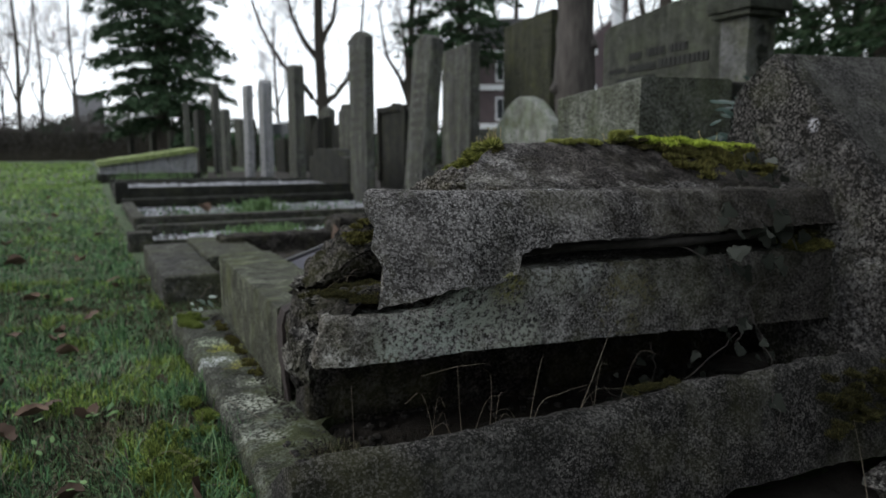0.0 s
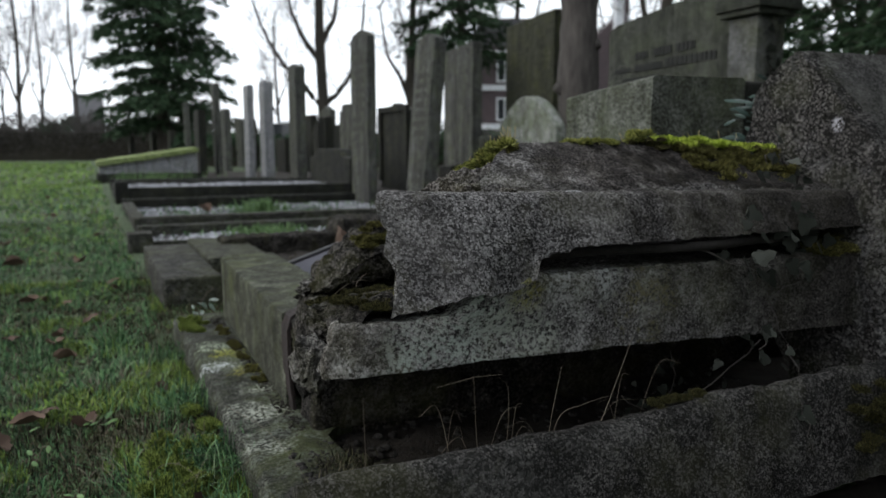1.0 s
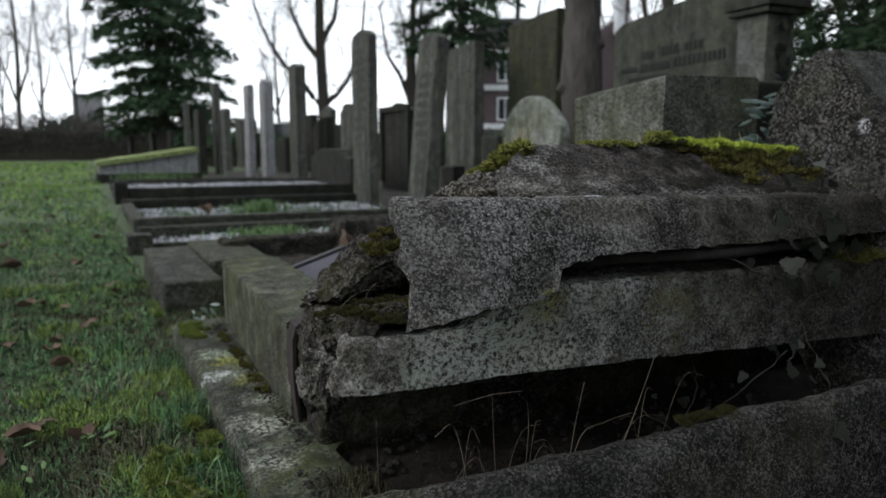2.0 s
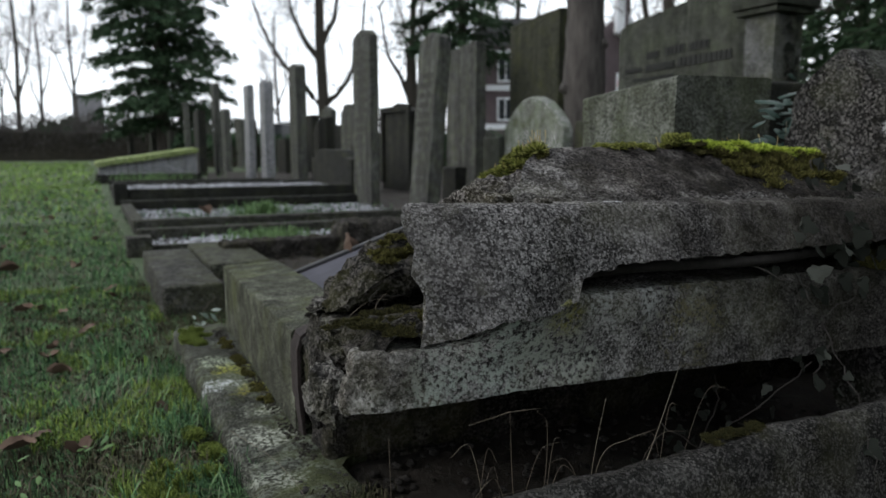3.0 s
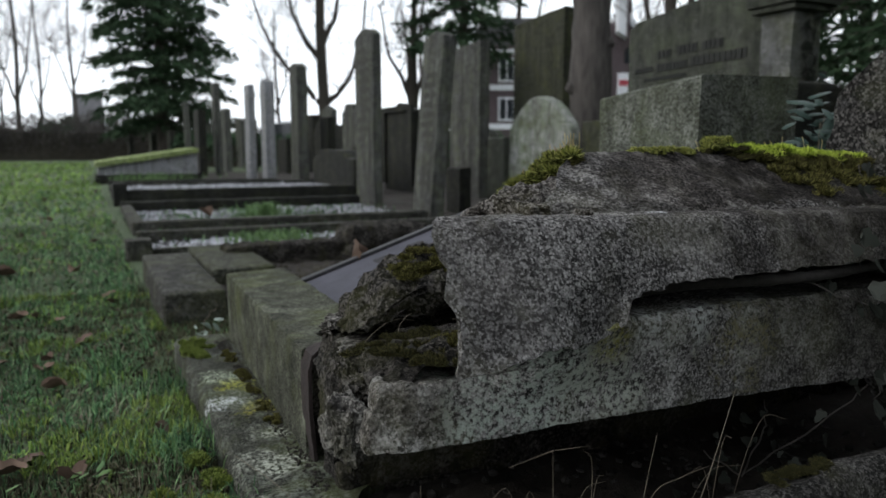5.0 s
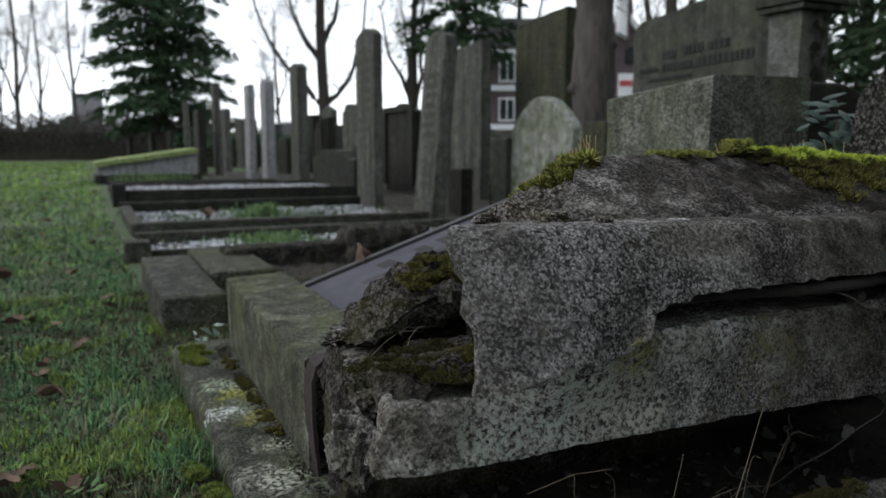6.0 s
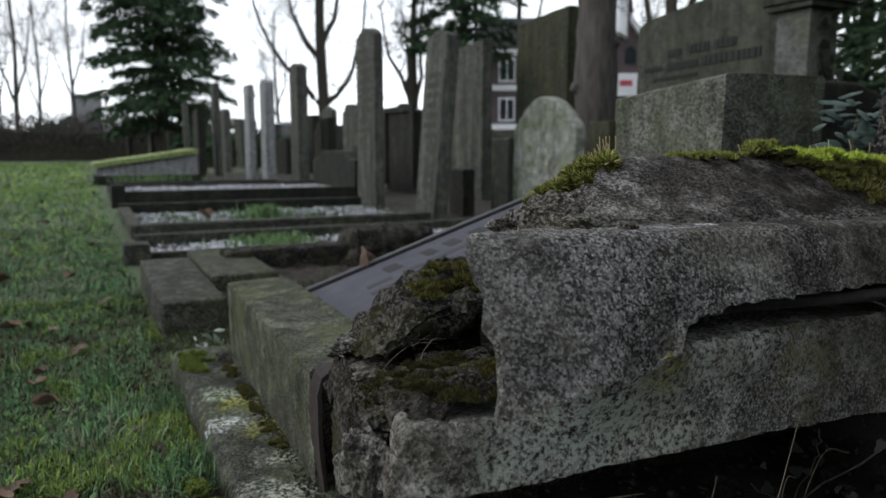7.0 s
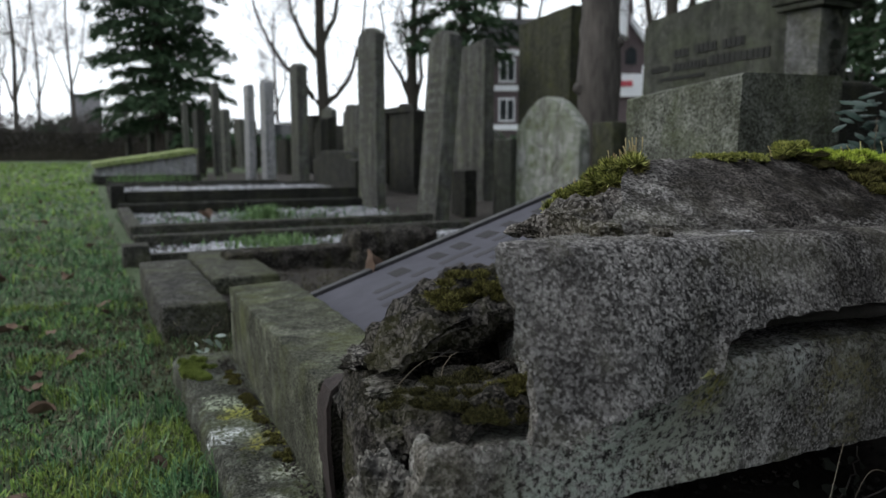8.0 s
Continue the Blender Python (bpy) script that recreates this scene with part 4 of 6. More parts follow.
simple_block("kerb_stone", (0.25, 2.3, 10.0, 10.12, -0.02, 0.12), "dark_head", "long black stone kerb of a framed grave", "kerb", "black kerbs", r=0.006, step=0.1, rough=0.002, seed=19)


def sloped_ledger():
    t = thing("sloping_ledger", (0.9, 12.4, 0), "sloping pale grave ledger with a mossy green top edge", "grave ledger")
    bm = loft(grid_range(0.17, 1.56, 0.1), lambda x: [(12.06, 0.10), (12.06, 0.245 + 0.145 * (x - 0.17)), (13.1, 0.255 + 0.145 * (x - 0.17)), (13.1, 0.10)], 0.2)
    part("ledger_side", bm, M["pale_head"], t, smooth=False)
    bm = loft(grid_range(0.13, 1.58, 0.05), lambda x: [(12.0, 0.245 + 0.145 * (x - 0.17)), (12.0, 0.315 + 0.145 * (x - 0.17)), (13.15, 0.325 + 0.145 * (x - 0.17)), (13.15, 0.25 + 0.145 * (x - 0.17))], 0.08)
    roughen(bm, 0.01, 6, 3)
    part("ledger_top", bm, M["moss_edge"], t, "mossy green slab")
    part("ledger_base", span(0.13, 1.62, 11.98, 13.2, -0.02, 0.13, r=0.01, step=0.2, rough=0.0), M["dark_head"], t, "dark stone base")
    return t


M["moss_edge"] = stone("mossy_ledge", (0.12, 0.15, 0.06), (0.2, 0.24, 0.1), (0.3, 0.34, 0.18), 60, (0.1, 0.14, 0.04), 0.6, (0.36, 0.4, 0.3), 0.3, (0.16, 0.22, 0.05), 0.6)
sloped_ledger()


# ---- headstones ----
M["dark_olive"] = stone("dark_olive_headstone", (0.025, 0.026, 0.018), (0.042, 0.043, 0.03), (0.062, 0.064, 0.05), 420, (0.028, 0.03, 0.02), 0.55,
                        (0.1, 0.105, 0.08), 0.2, (0.05, 0.055, 0.02), 0.6, 0.85, 0.2, streak=0.5)

def headstone(x, y0, y1, h, thick, mat, label, top="flat", lean=0.0, tip=0.0, rows=(), z0=-0.03, panel=False, seed=0, rise=0.0, bar="engraved_soft"):
    """A headstone facing the grass. x: its face; y0 to y1: its width; lean: degrees backwards; tip: degrees sideways."""
    t = thing("headstone", (x + thick / 2, (y0 + y1) / 2, 0), label, "headstone", "headstones along the row")
    w = y1 - y0
    def prof_top(u):
        # u runs over the width, 0 to 1
        if top == "round":
            return h - 0.42 * w * (1 - math.sqrt(max(0, 1 - (2 * u - 1) ** 2))) if abs(2 * u - 1) > 0.55 else h - 0.075 * w - 0.0 + 0.075 * w * (1 - (2 * u - 1) ** 2 / 0.3)
        if top == "arch":
            return h - (0.30 if w > 0.6 else 0.14) * w * (2 * u - 1) ** 2
        if top == "gable":
            return h - 0.12 * w * abs(2 * u - 1)
        if top == "shoulder":
            return h - (0.07 if abs(2 * u - 1) > 0.62 else 0.0) - 0.03 * (2 * u - 1) ** 2
        return h + rise * (0.5 - u)
    us = [0, 0.015] + [0.05 + 0.9 * i / 16 for i in range(17)] + [0.985, 1.0]
    tf = Matrix.Translation((x, (y0 + y1) / 2, 0)) @ Matrix.Rotation(radians(lean), 4, "Y") @ Matrix.Rotation(radians(tip), 4, "X")
    bm = loft([y0 + w * u for u in us], lambda y: (lambda zt, e: [(e, z0), (e, zt - 0.012), (0.012 + e, zt), (thick - 0.012 - e, zt), (thick - e, zt - 0.012), (thick - e, z0)])(prof_top((y - y0) / w), 0.008 if y < y0 + 0.01 * w or y > y1 - 0.01 * w else 0.0), 0.06, "y")
    for v in bm.verts:
        v.co.y -= (y0 + y1) / 2
    roughen(bm, 0.004, 7, seed)
    part("slab", moved(bm, tf), M[mat], t)
    def on(u, v, lift):
        return tf @ Vector((-lift, w * (0.5 - u), v))
    if panel:
        for box in ((0.0, 1.0, h * 0.90, h * 0.96), (0.0, 0.1, 0.1, h * 0.90), (0.9, 1.0, 0.1, h * 0.90)):
            bm = bmesh.new()
            lo = [bm.verts.new(on(u, v, 0.0)) for u, v in ((box[0], box[2]), (box[1], box[2]), (box[1], box[3]), (box[0], box[3]))]
            hi = [bm.verts.new(on(u, v, 0.035)) for u, v in ((box[0], box[2]), (box[1], box[2]), (box[1], box[3]), (box[0], box[3]))]
            bm.faces.new(hi)
            for i in range(4):
                bm.faces.new((lo[i], lo[(i + 1) % 4], hi[(i + 1) % 4], hi[i]))
            part("frame_moulding", bm, M[mat], t, smooth=False)
    if rows:
        inscription(t, rows, M[bar], 0, on)
    return t


def text_rows(z_top, z_bot, n, seed, u0=0.14, u1=0.86, hgt=0.5):
    rnd = random.Random(seed)
    out = []
    for i in range(n):
        z = z_top - (z_top - z_bot) * i / max(1, n - 1)
        a, b = u0 + rnd.random() * 0.14, u1 - rnd.random() * 0.14
        if rnd.random() < 0.5:
            c = a + (b - a) * (0.3 + 0.4 * rnd.random())
            out += [(a, c - 0.025, z, z + hgt * (z_top - z_bot) / n), (c + 0.025, b, z, z + hgt * (z_top - z_bot) / n)]
        else:
            out.append((a, b, z, z + hgt * (z_top - z_bot) / n))
    return out


headstone(2.30, 6.32, 6.78, 1.57, 0.085, "grey_head", "tall narrow grey headstone with worn lettering", "arch", 0, 0, text_rows(1.36, 0.5, 11, 1), seed=1)
headstone(2.22, 4.97, 5.30, 1.36, 0.105, "grey_head", "tall grey headstone leaning backwards, lettered from top to foot", "arch", 4.6, 0, text_rows(1.1, 0.25, 13, 2, hgt=0.62), seed=2)
headstone(3.56, 6.68, 7.34, 1.56, 0.12, "grey_head", "broad streaked grey headstone with a slanting top", "flat", 0, 0, (), seed=3, rise=0.04)
headstone(3.36, 7.84, 8.75, 1.05, 0.12, "dark_head", "dark framed headstone with a sunken panel", "gable", 0, 0, (), panel=True, seed=4)
headstone(3.44, 10.05, 10.65, 1.15, 0.12, "grey_head", "plain pale grey headstone with stepped shoulders", "shoulder", 0, 0, (), seed=5)
headstone(3.30, 10.9, 11.3, 0.98, 0.12, "dark_head", "low plain black headstone among taller ones", "flat", 0, 0, (), seed=6)
headstone(2.55, 7.60, 9.15, 0.505, 0.16, "dark_head", "low wide black headstone of the framed grave", "shoulder", 0, 0, (), seed=7)
headstone(4.07, 6.0, 6.88, 1.80, 0.16, "dark_olive", "large dark olive-brown headstone", "flat", 0, 0, (), rise=0.05, seed=8)
headstone(2.90, 4.26, 5.02, 0.885, 0.10, "round_head", "round-topped pale headstone green with algae", "arch", 0, 0, (), seed=9)
headstone(2.86, 5.02, 5.27, 0.605, 0.14, "olive_head", "short olive-green stone post beside a headstone", "flat", 0, 0, (), seed=10)
headstone(2.62, 5.28, 5.52, 0.37, 0.10, "dark_head", "small dark upright marker stone", "flat", 0, 0, (), seed=11)


def monument():
    t = thing("family_monument", (2.75, 2.8, 0), "wide olive-green stone monument with worn lettering and a capped pillar", "monument")
    bm = loft(grid_range(2.45, 3.385, 0.055), lambda y: [(2.65, 0.0), (2.65, curve_at(y, [2.45, 3.35, 3.385], [1.265, 1.168, 1.14])), (2.87, curve_at(y, [2.45, 3.35, 3.385], [1.265, 1.168, 1.14])), (2.87, 0.0)], 0.06, "y")
    roughen(bm, 0.003, 9, 4)
    part("back_slab", bm, M["olive_head"], t)
    def on(u, v, lift):
        return Vector((2.645 - lift, 3.35 - u, v))
    # three worn lines that climb with the top of the slab: (from, to, foot, height of the letters)
    for u0, u1, v0, hgt in ((0.18, 0.275, 0.972, 0.036), (0.318, 0.448, 0.978, 0.04), (0.482, 0.605, 0.982, 0.038), (0.02, 0.15, 0.911, 0.024), (0.18, 0.388, 0.908, 0.036), (0.407, 0.74, 0.914, 0.042), (0.09, 0.39, 0.864, 0.016)):
        u, rnd = u0, random.Random(int(u0 * 1000))
        while u < u1 - 0.008:
            w = min(u1 - u, hgt * rnd.uniform(0.45, 0.75))
            inscription(t, [(u, u + w, v0 + 0.02 * (u - u0), v0 + 0.02 * (u - u0) + hgt)], M["engraved_grey"], 0, on)
            u += w + hgt * 0.14
    part("pillar_shaft", span(2.60, 2.77, 2.345, 2.50, 0.0, 1.075, r=0.006, step=0.06, rough=0.002, seed=44), M["pale_olive"], t, "pale weathered stone shaft")
    for i, (o, z0, z1) in enumerate(((0.03, 1.075, 1.10), (0.045, 1.10, 1.20), (0.02, 1.20, 1.23), (0.035, 1.23, 1.30))):
        part("pillar_cap", span(2.60 - o, 2.77 + o, 2.345 - o, 2.50 + o, z0, z1, r=0.006, step=0.06, rough=0.002, seed=45 + i), M["olive_head"], t)
    part("plinth", span(2.55, 2.95, 2.28, 3.42, -0.03, 0.25, r=0.01, step=0.08, rough=0.003, seed=50), M["olive_head"], t)
    return t


M["pale_olive"] = stone("weathered_pillar", (0.05, 0.052, 0.05), (0.085, 0.088, 0.087), (0.15, 0.154, 0.155), 400, (0.08, 0.085, 0.06), 0.5, (0.36, 0.37, 0.36), 0.3, (0.1, 0.11, 0.05), 0.4)
monument()

# rows further off: (side tangent, distance, height, width, thickness, material, lean, top)
FAR_STONES = [
    (-0.204, 11.2, 1.78, 0.42, 0.16, "grey_head", 0, "arch"), (-0.246, 11.6, 1.58, 0.34, 0.15, "pale_head", 0, "arch"), (-0.268, 11.9, 1.52, 0.36, 0.10, "pale_head", 1, "flat"),
    (-0.312, 13.8, 1.72, 0.30, 0.12, "grey_head", -3, "flat"), (-0.300, 16.5, 1.4, 0.5, 0.14, "grey_head", 0, "arch"), (-0.337, 13.5, 1.2, 0.6, 0.14, "dark_head", 0, "flat"),
    (-0.352, 19.0, 1.7, 0.3, 0.12, "grey_head", -2, "flat"), (-0.265, 17.0, 1.2, 0.4, 0.15, "dark_head", 0, "gable"), (-0.222, 15.0, 0.7, 0.8, 0.15, "dark_head", 0, "flat"),
    (-0.186, 15.5, 1.2, 0.8, 0.15, "dark_head", 0, "flat"), (-0.170, 13.2, 1.0, 0.7, 0.15, "dark_head", 0, "arch"), (-0.28, 20.0, 1.3, 0.8, 0.15, "grey_head", 0, "flat"),
    (-0.375, 21.0, 1.0, 0.9, 0.15, "dark_head", 0, "flat"), (-0.40, 24.0, 1.1, 0.9, 0.15, "olive_head", 0, "arch"), (-0.325, 22.0, 1.25, 0.9, 0.15, "olive_head", 0, "flat"),
    (-0.145, 12.2, 0.9, 0.5, 0.12, "dark_head", 0, "flat"), (-0.43, 23.0, 0.9, 0.9, 0.15, "dark_head", 0, "arch"), (-0.36, 26.0, 1.2, 1.0, 0.15, "dark_head", 0, "flat"),
    (-0.16, 17.5, 1.5, 0.8, 0.15, "grey_head", 0, "gable"), (-0.118, 9.6, 0.55, 0.5, 0.12, "dark_head", 0, "flat"), (0.05, 11.0, 0.8, 0.8, 0.15, "dark_head", 0, "arch"),
    (0.02, 9.6, 0.75, 0.6, 0.12, "olive_head", 0, "flat"), (0.12, 12.0, 1.0, 0.8, 0.15, "dark_head", 0, "flat")]
for i, (side, dist, h, w, th, mat, lean, top) in enumerate(FAR_STONES):
    p = far(side, dist)
    words = {"dark_head": "dark weathered headstone in the far rows", "grey_head": "grey weathered headstone in the far rows", "pale_head": "slim pale grey headstone standing upright", "olive_head": "olive-green headstone in the far rows"}[mat]
    headstone(p.x, p.y - w / 2, p.y + w / 2, h, th, mat, words, top, 0, lean, (), seed=20 + i)

simple_block("marker_stone", (2.99, 3.2, 4.03, 4.24, -0.02, 0.70), "dark_olive", "square dark stone marker beside the round headstone", "marker", r=0.01, step=0.06, rough=0.003, seed=61)
simple_block("low_tomb", (1.95, 2.7, 1.85, 2.3, 0.0, 0.735), "dark_head", "dark low tomb with a sloping top behind the pedestal", "tomb", r=0.02, step=0.06, rough=0.004, seed=60,
             warp=lambda p: Vector((p.x, p.y, p.z * (1 - 0.35 * max(0, p.x + 0.125)))))


# ---- trees ----
def bare_tree(base, limbs, trunk_r, height, seed, twigs=26, mat="bark_dark", label="bare winter tree with thin dark twigs", depth=3):
    """limbs: lists of (across, up) points of the main limbs; twigs grow from all of them."""
    rnd = random.Random(seed)
    t = thing("tree", base, label, "tree", "bare trees")
    base = Vector(base)
    trunk = [(base + Vector((0.06 * math.sin(z * 0.9 + seed), 0.05 * math.cos(z), z)), trunk_r * (1.25 if z < 0.1 else 1 - 0.72 * z / height)) for z in [height * i / 10 for i in range(11)]]
    lines = [trunk]
    mains = []
    for limb in limbs:
        pts = [base + ACROSS * a + AHEAD * (0.25 * a * math.sin(seed + i)) + Vector((0, 0, z)) for i, (a, z) in enumerate(limb)]
        dense = []
        for p, q in zip(pts, pts[1:]):
            dense += [p.lerp(q, k / 4) for k in range(4)]
        dense.append(pts[-1])
        mains.append([(p + Vector((rnd.uniform(-1, 1), rnd.uniform(-1, 1), rnd.uniform(-1, 1))) * 0.03, trunk_r * 0.52 * (1 - 0.8 * i / len(dense))) for i, p in enumerate(dense)])
    twig_lines = []
    def sprout(p, d, r, length, level):
        pts, q = [(p, r)], p
        for k in range(4):
            d = (d + Vector((rnd.uniform(-1, 1), rnd.uniform(-1, 1), rnd.uniform(-0.5, 0.9))) * 0.28).normalized()
            q = q + d * length / 4
            pts.append((q, r * (1 - 0.2 * (k + 1))))
            if level > 0 and k:
                for _ in range(1 if k == 1 else 2):
                    e = (d + Vector((rnd.uniform(-1, 1), rnd.uniform(-1, 1), rnd.uniform(-0.6, 1)))).normalized()
                    sprout(q, e, r * 0.55, length * 0.6, level - 1)
        twig_lines.append(pts)
    for line in mains + [trunk[3:]]:
        for _ in range(twigs // (len(mains) + 1)):
            p, r = line[rnd.randrange(len(line) // 3, len(line))]
            d = Vector((rnd.uniform(-1, 1), rnd.uniform(-1, 1), rnd.uniform(0, 1.2))).normalized()
            sprout(p, d, min(r * 0.6, 0.016), rnd.uniform(0.7, 1.5) * height / 9, depth - 1)
    raw("trunk", *tube_mesh(lines, 10), M[mat], t, smooth=True)
    for line in mains:
        raw("limb", *tube_mesh([line], 8), M[mat], t, smooth=True)
    tagged(raw("twig_mass", *tube_mesh(twig_lines, 3), M[mat], t), kind="stuff")
    return t


def sprays(rnd, origin, d, length, width, n, size, droop):
    """Needle sprays along one branch, as small leaf-shaped triangles."""
    vs, fs = [], []
    up = Vector((0, 0, 1))
    across = d.cross(up).normalized()
    for _ in range(n):
        k = rnd.random() ** 0.7
        p = origin + d * (length * k) + across * rnd.uniform(-1, 1) * width * (1 - 0.6 * k) + Vector((0, 0, -droop * k * k * length + rnd.uniform(-0.12, 0.06)))
        e = (d * rnd.uniform(0.3, 1) + across * rnd.uniform(-1, 1) + Vector((0, 0, rnd.uniform(-0.9, 0.2)))).normalized()
        s = size * rnd.uniform(0.6, 1.4)
        f = e.cross(Vector((rnd.uniform(-1, 1), rnd.uniform(-1, 1), rnd.uniform(-1, 1)))).normalized()
        i = len(vs)
        vs += [p - f * s * 0.18, p + f * s * 0.18, p + e * s + f * s * 0.07, p + e * s * 1.15]
        fs += [(i, i + 1, i + 2, i + 3)]
    return vs, fs


def conifer(base, height, spread, first, seed, label, whorls=26, per=9, n=70, size=0.3, trunk_r=0.2, droop=0.25, keep=1.0, taper=0.8, fan=0.3):
    rnd = random.Random(seed)
    t = thing("tree", base, label, "conifer", "evergreen trees")
    base = Vector(base)
    line = [(base + Vector((0.03 * math.sin(i), 0.03 * math.cos(i), height * i / 8)), trunk_r * (1 - 0.9 * i / 8)) for i in range(9)]
    raw("trunk", *tube_mesh([line], 10), M["bark_dark"], t, smooth=True)
    vs, fs, limbs = [], [], []
    for w in range(whorls):
        z = first + (height - first) * (w / whorls) ** 1.05
        reach = spread * (1 - 0.9 * (z - first) / (height - first)) ** taper
        turn = rnd.random() * 6.28
        for b in range(per):
            if rnd.random() > keep:
                continue
            a = turn + math.tau * b / per + rnd.uniform(-0.25, 0.25)
            d = Vector((math.cos(a), math.sin(a), rnd.uniform(-0.12, 0.12))).normalized()
            ln = reach * rnd.uniform(0.6, 1.15)
            o = base + Vector((0, 0, z + rnd.uniform(-0.15, 0.15)))
            limbs.append([(o + d * (ln * k) + Vector((0, 0, -droop * k * k * ln)), 0.035 * (1 - 0.85 * k)) for k in (0, 0.35, 0.7, 1)])
            v, f = sprays(rnd, o, d, ln, fan * ln, int(n * max(0.35, ln / spread)), size, droop)
            fs += [tuple(i + len(vs) for i in q) for q in f]
            vs += v
    tagged(raw("branchwork", *tube_mesh(limbs, 4), M["bark_dark"], t), kind="stuff")
    raw("crown", vs, fs, M["needles"], t)
    return t


conifer(far(-0.381, 23), 22, 2.15, 1.3, 3, "large dark spruce with drooping branches", 74, 11, 120, 0.2, 0.22, 0.22, 0.76, 0.4, 0.5)
conifer(far(0.025, 24), 11, 2.4, 3.6, 4, "dark evergreen with a high ragged crown", 20, 9, 70, 0.26, 0.2, 0.2, 0.75)
conifer(far(0.60, 15), 13, 2.9, 1.0, 5, "dark evergreen behind the monument", 30, 9, 80, 0.24, 0.22, 0.2, 0.8)
conifer(far(0.44, 22), 12, 2.6, 2.8, 6, "dark evergreen with a high ragged crown", 24, 9, 70, 0.26, 0.2, 0.2, 0.7)
conifer(far(0.75, 12), 12, 2.6, 0.8, 7, "dark evergreen behind the monument", 28, 9, 70, 0.24, 0.2, 0.2, 0.8)
conifer(far(0.95, 9), 10, 2.4, 0.6, 8, "dark evergreen at the edge of the graves", 26, 9, 60, 0.24, 0.2, 0.2, 0.85)

bare_tree(far(-0.163, 24), [[(0, 1.9), (-0.35, 2.2), (-1.2, 3.2), (-1.9, 4.2), (-2.6, 6.2)], [(0, 3.3), (-0.5, 3.9), (-0.9, 4.8), (-1.3, 6.3)], [(0, 1.9), (0.4, 2.2), (0.9, 2.8), (1.3, 4.0), (1.6, 6)], [(0, 3.8), (0.4, 4.6), (0.7, 6.5)]], 0.21, 11, 1, 80, label="big bare tree with a low fork and thin twigs")
bare_tree(far(-0.040, 26), [[(0, 1.8), (-0.4, 2.9), (-0.9, 3.8), (-1.2, 5.4)], [(0, 1.8), (0.25, 3.0), (0.2, 4.4), (0.4, 6)], [(-0.2, 2.5), (-0.15, 3.6), (-0.4, 5.2)]], 0.2, 8, 2, 70, label="bare forked tree with thin twigs")
bare_tree(far(-0.575, 36), [[(0, 2.4), (-0.5, 3.8), (-1.2, 5.5), (-1.5, 8)], [(0, 3), (0.5, 4.2), (0.9, 6), (1.1, 8)]], 0.13, 11, 3, 60)
bare_tree(far(-0.545, 40), [[(0, 2.4), (-0.5, 3.8), (-0.9, 6)], [(0, 3), (0.6, 4.6), (1.0, 7)]], 0.1, 10, 4, 45)
bare_tree(far(-0.60, 40), [[(0, 2.4), (-0.6, 4), (-1.2, 7)], [(0, 3), (0.5, 5), (0.8, 7)]], 0.08, 9, 5, 45)
bare_tree(far(-0.50, 34), [[(0, 2.8), (-0.5, 4.2), (-1.2, 6.5)], [(0, 3.2), (0.5, 4.6), (0.8, 7)]], 0.09, 9, 6, 50)
bare_tree(far(-0.225, 34), [[(0, 2.0), (-0.4, 3.0), (-0.6, 5)], [(0, 2.4), (0.4, 3.4), (0.5, 5)]], 0.1, 6.5, 7, 44)
bare_tree(far(0.10, 30), [[(0, 3.0), (-0.6, 4.4), (-1.0, 7)], [(0, 3.2), (0.6, 5), (1.2, 8)]], 0.16, 10, 8, 30)
bare_tree(far(0.30, 24), [[(0, 3.0), (-0.6, 4.4), (-1.0, 7)], [(0, 3.2), (0.6, 5), (1.2, 8)]], 0.3, 10, 9, 30)
bare_tree(far(0.56, 22), [[(0, 3.0), (-0.6, 4.4), (-1.0, 7)], [(0, 3.2), (0.6, 5), (1.2, 8)]], 0.25, 10, 10, 50)
bare_tree(far(0.25, 28), [[(0, 2.0), (-0.6, 3.4), (-1.2, 6)], [(0, 2.6), (0.6, 4), (1.2, 6.5)]], 0.16, 9, 12, 60)


def near_trunk():
    t = thing("tree", (3.64, 5.02, 0), "grey-brown tree trunk standing among the headstones", "tree", "bare trees")
    line = [(Vector((3.64 + 0.012 * math.sin(z * 2.1), 5.02, z)), 0.165 * (1.35 if z < 0.02 else 1.0 - 0.05 * z) * (1 + 0.05 * math.sin(z * 7))) for z in [0.12 * i for i in range(52)]]
    vs, fs = tube_mesh([line], 28)
    vs = [v + Vector((v.x - 3.64, v.y - 5.02, 0)) * 0.09 * fbm(v, 5, 4, 3) for v in vs]
    raw("trunk", vs, fs, M["bark"], t, smooth=True)
    # short branch stubs
    for a, z, ln, r in ((2.9, 0.98, 0.05, 0.04), (5.3, 1.32, 0.04, 0.035), (2.7, 1.75, 0.06, 0.03)):
        d = Vector((math.cos(a), math.sin(a), 0.35)).normalized()
        p = Vector((3.64, 5.02, z)) + Vector((d.x, d.y, 0)) * 0.12
        sv, sf = tube_mesh([[(p, r * 1.5), (p + d * (0.03 + 0.4 * ln), r * 1.15), (p + d * (0.03 + ln), r), (p + d * (0.035 + ln), r * 0.6)]], 12)
        raw("branch_stub", [v + Vector((1, 1, 1)) * 0.008 * fbm(v, 20, 3, z) for v in sv], sf, M["bark"], t, smooth=True)
    return t


near_trunk()


